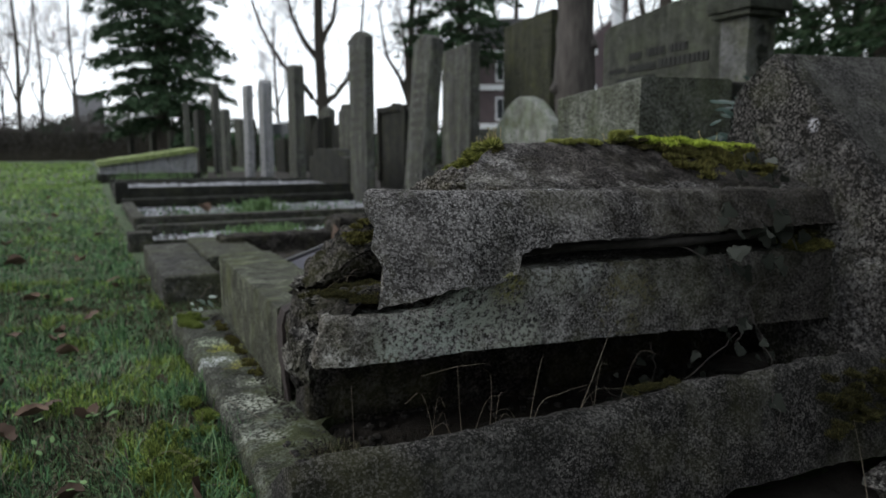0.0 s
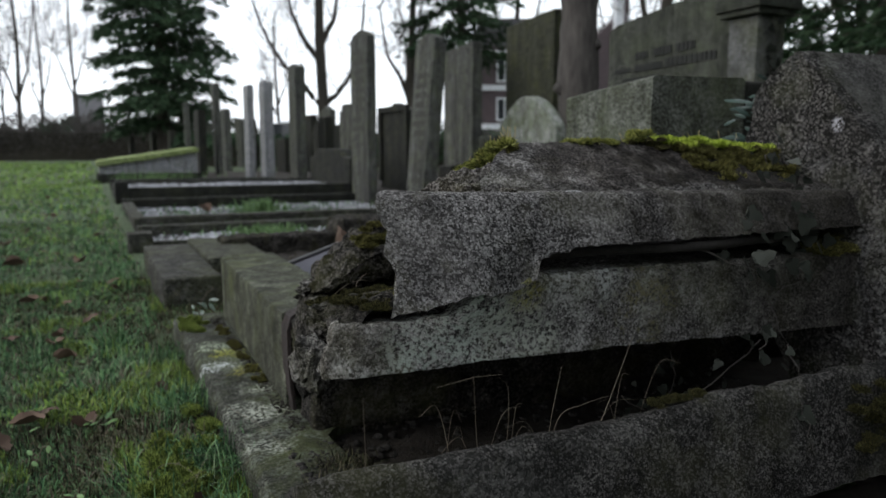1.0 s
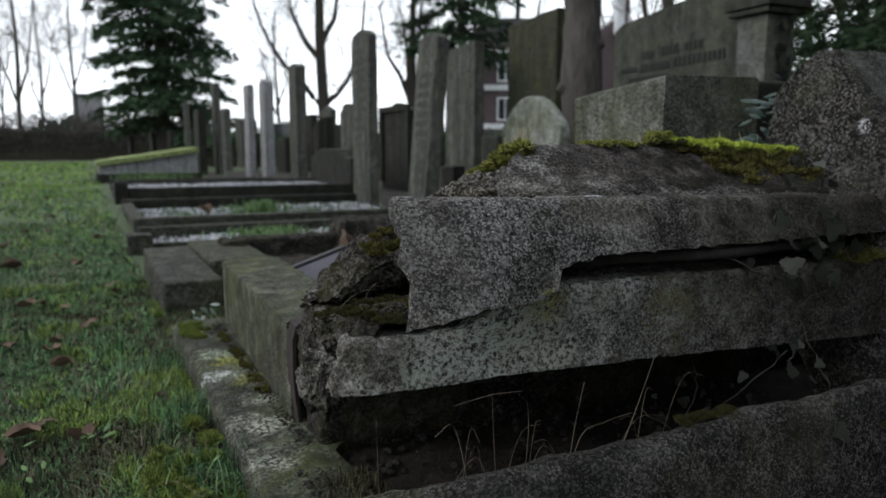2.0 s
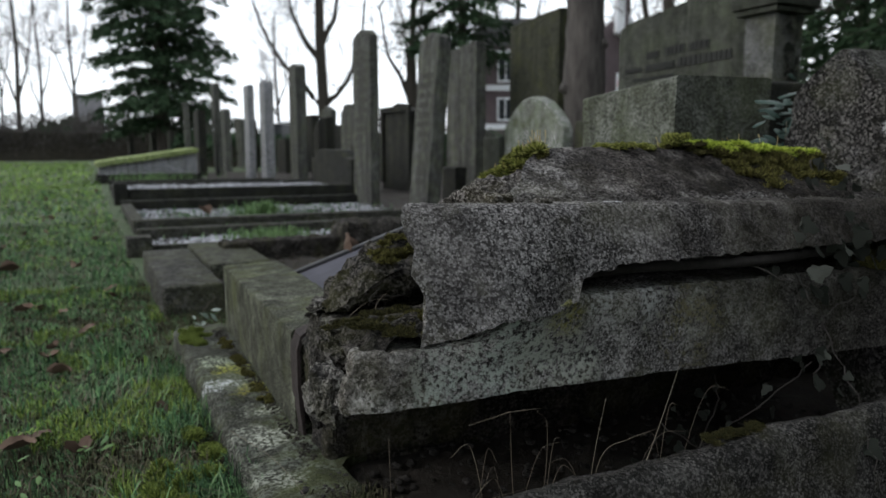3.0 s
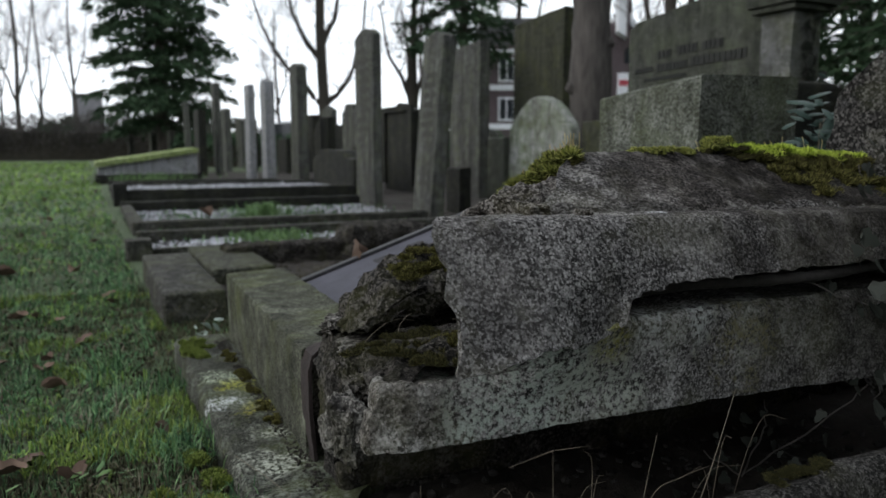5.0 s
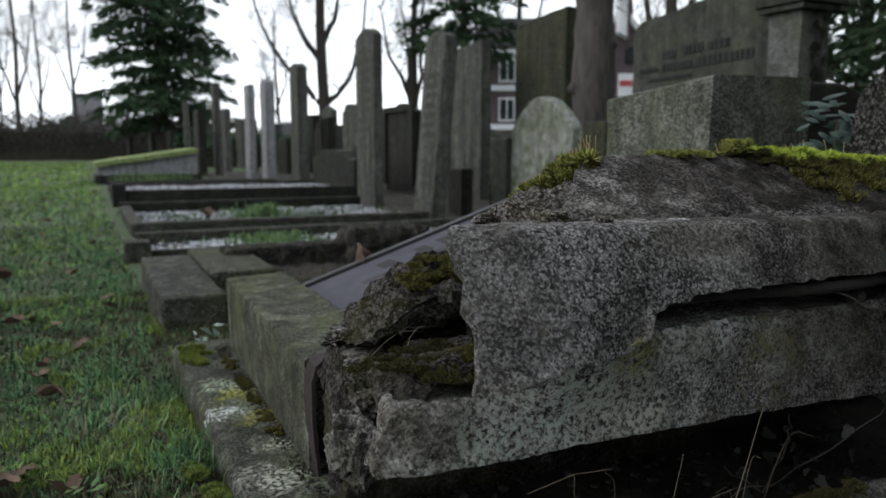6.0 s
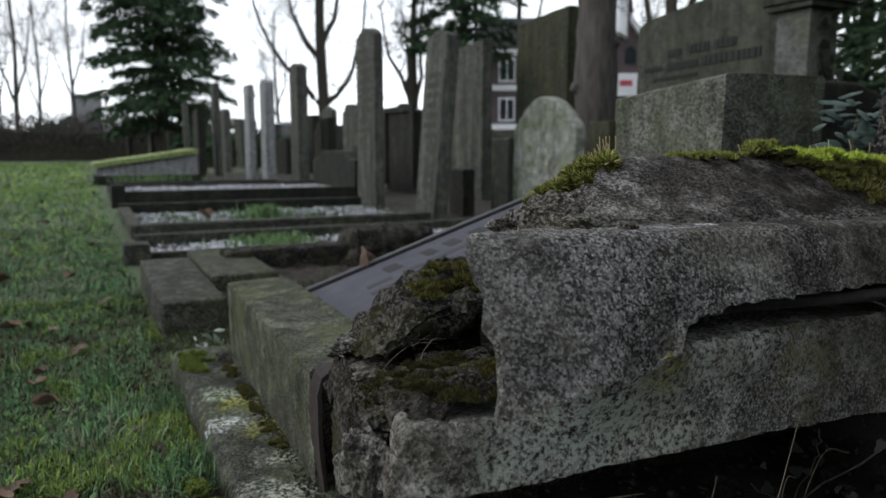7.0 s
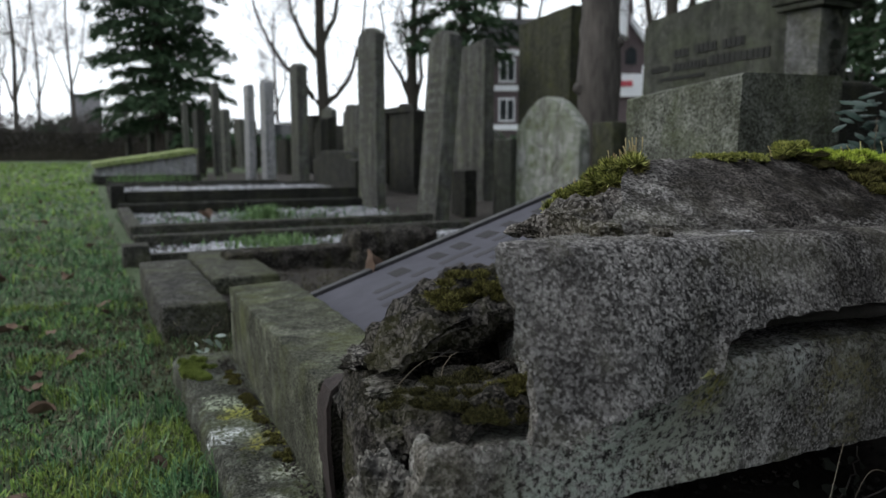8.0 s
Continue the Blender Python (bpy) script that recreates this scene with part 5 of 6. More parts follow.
def leaf_cloud(rnd, centre, radii, n, size):
    vs, fs = [], []
    for _ in range(n):
        d = Vector((rnd.gauss(0, 1), rnd.gauss(0, 1), rnd.gauss(0, 1))).normalized() * rnd.uniform(0.55, 1.0)
        p = Vector(centre) + Vector((d.x * radii[0], d.y * radii[1], d.z * radii[2]))
        e = Vector((rnd.uniform(-1, 1), rnd.uniform(-1, 1), rnd.uniform(-1, 1))).normalized()
        f = e.orthogonal().normalized()
        s = size * rnd.uniform(0.6, 1.4)
        i = len(vs)
        vs += [p - f * s * 0.35, p + e * s * 0.5 - f * s * 0.05, p + f * s * 0.35, p - e * s * 0.5]
        fs.append((i, i + 1, i + 2, i + 3))
    return vs, fs


def hedge(a, b, height, depth, seed, label, n=2600, mat="hedge", size=0.16):
    rnd = random.Random(seed)
    a, b = Vector(a), Vector(b)
    d = (b - a)
    side = Vector((-d.y, d.x, 0)).normalized()
    vs, fs = [], []
    steps = max(2, int(d.length / 0.9))
    for i in range(steps):
        c = a + d * ((i + 0.5) / steps)
        h = height * (0.85 + 0.3 * noise.noise(Vector((c.x * 0.4, c.y * 0.4, seed))))
        v, f = leaf_cloud(rnd, c + Vector((0, 0, h * 0.5)), (0.75, depth, h * 0.56), n // steps, size)
        fs += [tuple(k + len(vs) for k in q) for q in f]
        vs += v
    bm = loft(grid_range(0, d.length, 1.2), lambda s: [(-depth * 0.5, 0), (-depth * 0.4, height * 0.55), (depth * 0.4, height * 0.55), (depth * 0.5, 0)], 0.8)
    turn = math.atan2(d.y, d.x)
    moved(bm, Matrix.Translation(a) @ Matrix.Rotation(turn, 4, "Z"))
    roughen(bm, 0.25, 1.2, seed)
    t = thing("hedge", (a + b) / 2, label, "hedge", kind="stuff")
    part("hedge_core", bm, M["hedge_core"], t)
    raw("foliage", vs, fs, M[mat], t)
    return t


M["hedge_core"] = plain("hedge_core", (0.012, 0.011, 0.008), (0.035, 0.03, 0.022), 8, 0.95)
hedge(far(-0.80, 28), far(-0.33, 33), 2.25, 0.7, 1, "brown leafless winter hedge across the end of the grass", 26000, size=0.08)
hedge(far(-0.50, 34), far(0.05, 38), 2.2, 0.7, 2, "tall brown winter hedge behind the graves", 15000, size=0.13)
hedge(far(-0.555, 35), far(-0.49, 35), 2.3, 1.2, 3, "dark green shrub behind the hedge", 2200, "needles", 0.2)
hedge(far(0.42, 18), far(1.2, 13), 1.3, 0.9, 4, "dark evergreen shrubs behind the monument", 4000, "needles", 0.2)
hedge(far(-0.36, 21), far(0.14, 19), 1.0, 0.6, 8, "low dark undergrowth between the far rows of graves", 9000, "needles", 0.12)
hedge((-18, -16, 0), (22, -18, 0), 2.4, 1.0, 5, "brown winter hedge closing the graveyard", 3000, size=0.3)
hedge((-26, -14, 0), (-30, 30, 0), 1.6, 1.0, 6, "brown winter hedge beside the grass", 3000, size=0.3)
# evergreens added out of view to block sky light from right and behind
for i, (x, y) in enumerate(((6.6, -3.0), (8.6, -0.8), (9.0, 2.0), (6, -6), (2.4, -8))):
    conifer((x, y, 0), 9 + i * 0.6, 2.6, 0.3, 30 + i, "unseen dense evergreen added to shade the graves", 24, 10, 60, 0.42, 0.22, 0.2, 1.0)

# unseen yew, added close by to darken the right of the broken grave
conifer((1.65, -0.7, 0), 4.5, 0.9, 0.3, 41, "unseen dense yew added to shade the broken grave", 40, 14, 110, 0.15, 0.09, 0.08, 1.0, 0.6, 0.5)

# hedge added behind the camera, never in view, to dim the front faces
hedge((0.3, -1.0, 0), (5.0, -1.1, 0), 2.2, 0.42, 9, "unseen tall hedge added to shade the slab and kerb faces", 26000, "needles", 0.11)


# ---- buildings and cars far off ----
def brick_house():
    o = far(0.155, 27)
    t = thing("brick_house", o, "red-brick house with white bands and an arched window", "house")
    def loc(a, z, lift=0.0):
        return o + ACROSS * a + Vector((0, 0, z)) - AHEAD * lift
    def panel(name, pts, mat, thick, lift, parent, label=""):
        bm = bmesh.new()
        f = [bm.verts.new(loc(a, z, lift)) for a, z in pts]
        g = [bm.verts.new(loc(a, z, lift - thick)) for a, z in pts]
        bm.faces.new(f), bm.faces.new(list(reversed(g)))
        for i in range(len(f)):
            bm.faces.new((f[i], g[i], g[(i + 1) % len(f)], f[(i + 1) % len(f)]))
        return part(name, bm, M[mat], parent, label, smooth=False)
    panel("wall", [(-2.9, 0), (3.7, 0), (3.7, 3.3), (2.3, 5.3), (1.0, 4.2), (-2.9, 4.2)], "brick", 5.0, 0.0, t)
    panel("roof", [(-3.2, 4.2), (1.1, 4.2), (0.6, 5.2), (-2.8, 5.2)], "roof", 4.6, -0.3, t)
    panel("roof_verge", [(3.8, 3.15), (3.9, 3.25), (2.35, 5.5), (2.25, 5.35)], "white_paint", 5.0, 0.15, t)
    for z in (1.2, 2.6, 3.85):
        panel("band", [(-2.9, z), (1.5, z), (1.5, z + 0.2), (-2.9, z + 0.2)], "white_paint", 0.1, 0.06, t, "white painted band")
    for a, z in ((-2.2, 1.5), (-1.2, 1.5), (-0.2, 1.5), (-2.2, 2.9), (-1.2, 2.9), (-0.2, 2.9)):
        w = panel("window", [(a, z), (a + 0.6, z), (a + 0.6, z + 0.85), (a, z + 0.85)], "white_paint", 0.08, 0.05, t)
        for du in (0.06, 0.33):
            panel("pane", [(a + du, z + 0.07), (a + du + 0.22, z + 0.07), (a + du + 0.22, z + 0.78), (a + du, z + 0.78)], "glass", 0.04, 0.07, w)
    arch = [(2.35, 3.55), (2.75, 3.55), (2.75, 3.95), (2.68, 4.1), (2.55, 4.17), (2.42, 4.1), (2.35, 3.95)]
    panel("window", arch, "glass", 0.05, 0.06, t, "arched dark window")
    sign = panel("sign", [(2.1, 2.4), (3.6, 2.4), (3.6, 3.5), (2.95, 3.5), (2.95, 3.2), (2.1, 3.2)], "white_paint", 0.1, 0.2, t, "white sign board")
    panel("sign_stripe", [(2.15, 2.75), (2.6, 2.75), (2.6, 2.95), (2.15, 2.95)], "red_paint", 0.03, 0.23, sign)
    tower = panel("gable_tower", [(2.0, 4.6), (2.35, 4.4), (2.35, 6.2), (2.2, 6.6), (2.0, 6.2)], "white_paint", 0.6, 0.5, t, "white painted gable")
    panel("tower_corner", [(2.28, 4.4), (2.37, 4.4), (2.37, 6.2), (2.28, 6.2)], "brick", 0.05, 0.53, tower)
    return t


brick_house()


def far_cottage():
    o = far(-0.482, 48)
    t = thing("cottage", o, "distant cottage with a steep grey roof", "house")
    part("wall", moved(block((1.6, 3, 2.0), 0.02, 1.0, 0), Matrix.Translation(o)), M["brick"], t, smooth=False)
    bm = loft(grid_range(-0.9, 0.9, 0.6), lambda s: [(-1.6, 1.95), (0, 4.0), (1.6, 1.95)], 1.0)
    part("roof", moved(bm, Matrix.Translation(o)), M["roof"], t, smooth=False)
    return t


far_cottage()


def parked_car():
    o = far(-0.215, 27)
    t = thing("parked_car", o, "dark parked car beyond the headstones", "car")
    turn = Matrix.Translation(o) @ Matrix.Rotation(math.atan2(ACROSS.y, ACROSS.x), 4, "Z")
    body = loft(grid_range(-0.85, 0.85, 0.17), lambda s: [(-2.1, 0.3), (-2.1, 0.62), (-1.9, 0.78), (-1.0, 0.88), (1.7, 0.92), (2.05, 0.85), (2.1, 0.3)], 0.3, "y")
    part("body", moved(body, turn), M["car_paint"], t)
    cabin = loft(grid_range(-0.72, 0.72, 0.18), lambda s: [(-1.05, 0.86), (-0.35, 1.36), (0.9, 1.42), (1.65, 0.9)], 0.3, "y")
    part("cabin_glass", moved(cabin, turn), M["glass"], t)
    roof = loft(grid_range(-0.66, 0.66, 0.2), lambda s: [(-0.4, 1.36), (0.0, 1.46), (0.7, 1.48), (1.0, 1.42), (0.9, 1.40), (-0.3, 1.36)], 0.2, "y")
    part("car_roof", moved(roof, turn), M["white_paint"], t, "white roof")
    for a in (-1.35, 1.3):
        for s in (-0.75, 0.75):
            bm = bmesh.new()
            bmesh.ops.create_cone(bm, cap_ends=True, segments=20, radius1=0.32, radius2=0.32, depth=0.2)
            part("wheel", moved(bm, turn @ Matrix.Translation((a, s, 0.32)) @ Matrix.Rotation(math.pi / 2, 4, "X")), M["rubber"], t)
    return t


parked_car()


# ---- gravel ----
def gravel(name, x0, x1, y0, y1, z, n, size, seed, label):
    rnd = random.Random(seed)
    bm = bmesh.new()
    bmesh.ops.create_icosphere(bm, subdivisions=1, radius=1)
    base = np.array([v.co[:] for v in bm.verts])
    tri = np.array([[v.index for v in f.verts] for f in bm.faces])
    bm.free()
    vs, fs = [], []
    for i in range(n):
        s = size * rnd.uniform(0.5, 1.3)
        k = base * np.array([s * rnd.uniform(0.7, 1.2), s * rnd.uniform(0.7, 1.2), s * rnd.uniform(0.4, 0.8)])
        a = rnd.random() * 6.28
        rot = np.array([[math.cos(a), -math.sin(a), 0], [math.sin(a), math.cos(a), 0], [0, 0, 1]])
        px, py = rnd.uniform(x0, x1), rnd.uniform(y0, y1)
        if y0 > 4 and noise.noise(Vector((px * 2.3, py * 2.3, seed))) + 0.5 * noise.noise(Vector((px * 7, py * 7, seed))) > 0.12 and rnd.random() < 0.85:
            continue
        k = k @ rot + np.array([px, py, z + s * 0.3])
        fs += (tri + len(vs)).tolist()
        vs += k.tolist()
    return tagged(raw(name, vs, fs, M["white_gravel"], loc=(x0, y0, z)), label, "gravel", kind="stuff")


gravel("gravel", 0.29, 2.3, 4.09, 4.6, 0.0, 6000, 0.012, 1, "pale white gravel inside a kerbed grave")
gravel("gravel", 0.34, 2.4, 5.14, 6.69, 0.0, 4600, 0.013, 2, "sparse pale gravel with weeds inside a kerbed grave")
gravel("gravel", 0.35, 2.5, 7.72, 9.02, 0.10, 2200, 0.014, 3, "pale chippings on a black framed grave")
gravel("gravel", 0.25, 0.33, 0.82, 1.12, 0.058, 260, 0.005, 6, "dark grit and crumbs on the footing").data.materials[0] = M["soil_grit"]
gravel("gravel", 0.276, 0.302, 0.95, 2.05, 0.06, 900, 0.0024, 5, "dark soil crumbs along the foot of the kerb stone").data.materials[0] = M["soil"]
gravel("gravel", 0.3, 1.2, 0.74, 1.2, 0.04, 500, 0.007, 4, "dark grit and pebbles on the soil under the slab").data.materials[0] = M["soil_grit"]


# ---- grass and small plants ----
def blades(name, spots, mat, label, loc, seed, category="grass", lean=0.5):
    """spots: (x, y, z, height, half width, heading) of single blades, each bent over along its heading."""
    rnd = np.random.default_rng(seed)
    x, y, z, h, w, a = np.array(spots, dtype=float).T
    n = len(x)
    droop = lean * rnd.random(n)
    flat = 1 / np.sqrt(1 + droop ** 2)
    reach, up = h * droop * flat, h * flat
    dx, dy = np.cos(a), np.sin(a)
    turn = a + rnd.uniform(0.9, 2.2, n)
    c, s = np.cos(turn) * w, np.sin(turn) * w
    def at(k, u, side):
        return np.stack([x + dx * reach * k + c * side, y + dy * reach * k + s * side, z + up * u], 1)
    pts = np.stack([at(0, 0, -0.8), at(0, 0, 0.8), at(0.22, 0.55, 1), at(0.22, 0.55, -1), at(0.6, 0.9, 0.7), at(0.6, 0.9, -0.7), at(1, 0.98, 0)], 1).reshape(-1, 3)
    faces = []
    for i in range(0, 7 * n, 7):
        faces += [(i, i + 1, i + 2, i + 3), (i + 3, i + 2, i + 4, i + 5), (i + 5, i + 4, i + 6)]
    return tagged(raw(name, pts, faces, M[mat], loc=loc), label, category, kind="stuff")
def lawn():
    rnd = random.Random(11)
    kinds = {"grass": [], "lit_yellow_grass": [], "straw": []}
    # (nearest and farthest y, leftmost x, clumps, blades in each, clump radius, height, half width)
    for y0, y1, x0, n, per, r, h, w in ((0.5, 1.6, -0.75, 3600, 11, 0.016, 0.036, 0.0009), (1.6, 3.2, -1.3, 4600, 11, 0.02, 0.036, 0.0013), (3.2, 6.0, -2.3, 4600, 10, 0.03, 0.04, 0.0022), (6, 12, -4.5, 4200, 8, 0.07, 0.046, 0.005), (12, 30, -11, 5000, 6, 0.25, 0.055, 0.016), (-6, 8, -7, 3000, 7, 0.1, 0.04, 0.006)):
        for _ in range(n):
            cx, cy = rnd.uniform(x0, 0.17), rnd.uniform(y0, y1)
            bare = noise.noise(Vector((cx * 3.1, cy * 3.1, 20))) + 0.6 * noise.noise(Vector((cx * 9, cy * 9, 30)))
            if bare > (-0.14 if cy < 1.55 else 0.02 if cy < 3.2 else 0.22) and rnd.random() < 0.85:
                continue
            if y0 < 0 and (cy > 0.45 and cx > -0.72 * max(1.0, cy * 0.55) or Vector((cx, cy)).length < 0.4):
                continue
            if 1.15 < cy < 2.3 and cx > 0.06 + 0.05 * noise.noise(Vector((cx * 8, cy * 6, 3))) and rnd.random() < 0.6:
                continue
            tall = 0.55 + 1.5 * max(0, noise.noise(Vector((cx * 5, cy * 5, 40))) + 0.4 * noise.noise(Vector((cx * 17, cy * 17, 44))))
            if cy < 2.3 and cx > 0.0:
                tall *= 1.4
            hue = noise.noise(Vector((cx * 1.9, cy * 1.9, 70))) + 0.6 * noise.noise(Vector((cx * 7, cy * 7, 71)))
            # clumps farther off take the sunlit colour more often, near ones in yellow patches
            kind = "lit_yellow_grass" if rnd.random() < (cy - 3.5) / 9 or hue > 0.34 and rnd.random() < 0.45 else "grass"
            way = rnd.random() * 6.28
            for _ in range(int(per * rnd.uniform(0.5, 1.5))):
                x, y = cx + rnd.gauss(0, r), cy + rnd.gauss(0, r)
                if x > (0.185 if y < 2.3 else 0.17):
                    continue
                kinds["straw" if rnd.random() < 0.12 else kind].append((x, y, ground_z(x, y) if x > -3 and -0.5 < y < 16 else -0.01, h * tall * rnd.uniform(0.5, 1.35), w * rnd.uniform(0.6, 1.3), way + rnd.gauss(0, 0.9)))
    thatch = []
    for y0, y1, x0, n in ((0.5, 1.6, -0.75, 36000), (1.6, 3.2, -1.3, 36000), (3.2, 6, -2.3, 20000)):
        for _ in range(n):
            x, y = rnd.uniform(x0, 0.19), rnd.uniform(y0, y1)
            thatch.append((x, y, ground_z(x, y), rnd.uniform(0.006, 0.018) * (1.5 if y < 1.6 else 1), rnd.uniform(0.0006, 0.0016) * (1 if y < 2 else 1.6), rnd.random() * 6.28))
    blades("grass_thatch", thatch, "thatch", "brown dead thatch and moss between the grass blades", (0, 2, 0), 3, lean=2.6)
    blades("grass", kinds["grass"], "grass", "short damp green grass", (0, 2, 0), 1, lean=3.2)
    blades("grass", kinds["lit_yellow_grass"], "lit_yellow_grass", "yellow-green grass with far-lawn sunlight put into its colour", (0, 4, 0), 5, lean=2.6)
    blades("grass", kinds["straw"], "straw", "dead straw-coloured blades in the grass", (0, 2, 0), 2, lean=3.0)
    mossy = []
    for y0, y1, x0, n in ((0.5, 1.6, -0.75, 60000), (1.6, 3.2, -1.3, 60000)):
        for _ in range(n):
            x, y = rnd.uniform(x0, 0.2), rnd.uniform(y0, y1)
            if noise.noise(Vector((x * 4, y * 4, 60))) + 0.5 * noise.noise(Vector((x * 13, y * 13, 61))) + (0.3 if x > 0.02 and y < 2 else 0) > 0.24:
                mossy.append((x, y, ground_z(x, y) + 0.004, rnd.uniform(0.010, 0.028), rnd.uniform(0.0005, 0.0012), rnd.random() * 6.28))
    blades("turf_moss", mossy, "turf_moss", "green moss in patches between the grass", (0, 2, 0), 4, lean=1.5)
lawn()


def tuft(x, y, z, n, h, r, seed, mat, label, name="grass_tuft", w=0.0016, lean=0.9):
    rnd = random.Random(seed)
    spots = [(x + rnd.gauss(0, r), y + rnd.gauss(0, r), z, h * rnd.uniform(0.5, 1.2), w * rnd.uniform(0.7, 1.3), rnd.random() * 6.28) for _ in range(n)]
    return blades(name, spots, mat, label, (x, y, z), seed, lean=lean)


for i, (x, y, z, n, h, r, mat, label) in enumerate((
        (0.10, 0.98, 0.02, 500, 0.06, 0.05, "grass", "long grass leaning on the footing"), (0.15, 1.20, 0.02, 350, 0.055, 0.04, "grass", "long grass leaning on the footing"),
        (0.14, 1.5, 0.02, 300, 0.05, 0.045, "grass", "long grass leaning on the footing"), (0.16, 0.85, 0.02, 260, 0.05, 0.03, "straw", "dry grass at the kerb corner"),
        (0.10, 1.30, 0.01, 160, 0.05, 0.06, "straw", "dry grass beside the footing"), (0.13, 1.9, 0.0, 260, 0.05, 0.05, "grass", "long grass leaning on the footing"),
        (1.15, 5.55, 0.0, 420, 0.13, 0.07, "weed", "bright green weed growing in the gravel"), (0.95, 4.35, 0.0, 420, 0.06, 0.12, "weed", "bright green weed growing in the gravel"),
        (0.9, 5.9, 0.0, 320, 0.05, 0.4, "grass", "grass growing through the gravel"), (1.6, 6.1, 0.0, 260, 0.05, 0.4, "grass", "grass growing through the gravel"),
        (1.4, 4.85, 0.0, 260, 0.045, 0.35, "grass", "grass growing between two kerbs"), (0.6, 4.85, 0.0, 160, 0.045, 0.25, "grass", "grass growing between two kerbs"),
        (0.285, 0.93, 0.058, 500, 0.03, 0.022, "thatch", "dead grass and litter on the footing beside the hollow"), (0.31, 1.02, 0.05, 500, 0.03, 0.02, "thatch", "dead grass and litter on the footing beside the hollow"),
        (0.33, 2.4, 0.0, 2600, 0.03, 0.1, "thatch", "dead grass and litter between two graves"), (0.30, 2.45, 0.0, 500, 0.035, 0.1, "grass", "thin grass between two graves"), (0.8, 2.55, 0.06, 3500, 0.035, 0.28, "thatch", "dead stems and litter inside the broken grave"),
        (0.9, 12.0, 0.05, 500, 0.12, 0.3, "weed", "green weeds under the sloping ledger"), (1.6, 2.9, 0.15, 200, 0.09, 0.05, "weed", "green weed behind the slate plate"))):
    tuft(x, y, z, int(n * 1.5) if y < 3 else n, h * (0.85 if y < 2 else 0.75 if y < 3 else 1), r, 70 + i, mat, label, w=0.0008 if y < 3 else 0.004, lean=3.0 if y < 3 else 0.9)


def moss_patch(name, spots, mat, label, loc, fronds, h, seed, spread=0.012):
    """A moss cushion: lumps covered with short fronds. spots: (x, y, z, radius) of lumps."""
    rnd = random.Random(seed)
    t = thing(name, loc, label, "moss", "moss cushions", kind="stuff")
    bm = bmesh.new()
    fine = []
    for x, y, z, r in spots:
        for _ in range(3):
            fine.append((x + rnd.gauss(0, 0.7) * r, y + rnd.gauss(0, 0.7) * r, z + rnd.uniform(-0.25, 0.1) * r, r * rnd.uniform(0.35, 0.75)))
    spots = fine
    for i, (x, y, z, r) in enumerate(spots):
        b = boulder((x, y, z - 0.1 * r), (r * rnd.uniform(0.5, 1.0), r * rnd.uniform(0.5, 1.0), r * 0.35), seed + i, 2, 0.5, rnd.random() * 3)
        me = bpy.data.meshes.new("lump")
        b.to_mesh(me)
        b.free()
        bm.from_mesh(me)
        bpy.data.meshes.remove(me)
    part("cushion", bm, M["moss_dark"], t)
    vs, fs = [], []
    total = sum(s[3] ** 2 for s in spots)
    for x, y, z, r in spots:
        for _ in range(int(1.5 * fronds * r * r / total)):
            d = Vector((rnd.gauss(0, 1), rnd.gauss(0, 1), abs(rnd.gauss(0.3, 0.8)) - 0.15)).normalized()
            g = rnd.uniform(0.2, 1.4)
            p = Vector((x + d.x * r * g, y + d.y * r * g, z + d.z * r * 0.45 * (1.4 - 0.6 * g)))
            e = (d * 0.6 + Vector((rnd.uniform(-1, 1), rnd.uniform(-1, 1), rnd.uniform(-0.3, 1.6))) * 0.7).normalized()
            f = e.orthogonal().normalized()
            f.rotate(Matrix.Rotation(rnd.random() * 6.28, 3, e))
            s = h * rnd.uniform(0.5, 1.9)
            i = len(vs)
            vs += [p - f * s * 0.05, p + f * s * 0.05, p + e * s * 0.55 + f * s * 0.07, p + e * s * 1.1, p + e * s * 0.55 - f * s * 0.07]
            fs += [(i, i + 1, i + 2, i + 3, i + 4)]
    tagged(raw("frond_layer", vs, fs, M[mat], t), kind="stuff")
    return t


rnd_m = random.Random(77)
rnd_k = random.Random(78)
moss_patch("moss", [(0.862 + rnd_k.gauss(0, 0.01), 1.068 + rnd_k.gauss(0, 0.006), 0.530 + rnd_k.uniform(-0.006, 0.004), rnd_k.uniform(0.004, 0.008)) for i in range(16)], "moss", "yellow moss cushion on the slab ridge", (0.862, 1.068, 0.525), 14000, 0.0055, 18)
moss_patch("moss", [(0.604 + rnd_k.uniform(-0.008, 0.012) - 0.03 * k, 1.052 + 0.11 * k + rnd_k.uniform(-0.008, 0.004), 0.505 - 0.072 * k + rnd_k.uniform(-0.012, 0.006), rnd_k.uniform(0.003, 0.007)) for k in [rnd_k.random() for _ in range(60)]], "moss_olive", "brown-green moss on the broken end of the slab", (0.58, 1.1, 0.47), 36000, 0.0065, 19)
moss_patch("moss", [(0.72 + 0.16 * rnd_m.random(), 1.062 + 0.02 * rnd_m.random(), 0.520 + rnd_m.uniform(-0.004, 0.002), rnd_m.uniform(0.004, 0.011)) for i in range(30)], "moss", "thin yellow-green moss along the slab ridge", (0.8, 1.07, 0.52), 26000, 0.0034, 1)
moss_patch("moss", [(0.885, 1.058, 0.525, 0.017), (0.893, 1.054, 0.519, 0.017), (0.878, 1.060, 0.520, 0.014), (0.89, 1.05, 0.512, 0.012)], "moss_dark", "dark moss knob on the slab ridge", (0.88, 1.065, 0.52), 5569, 0.0022, 2)
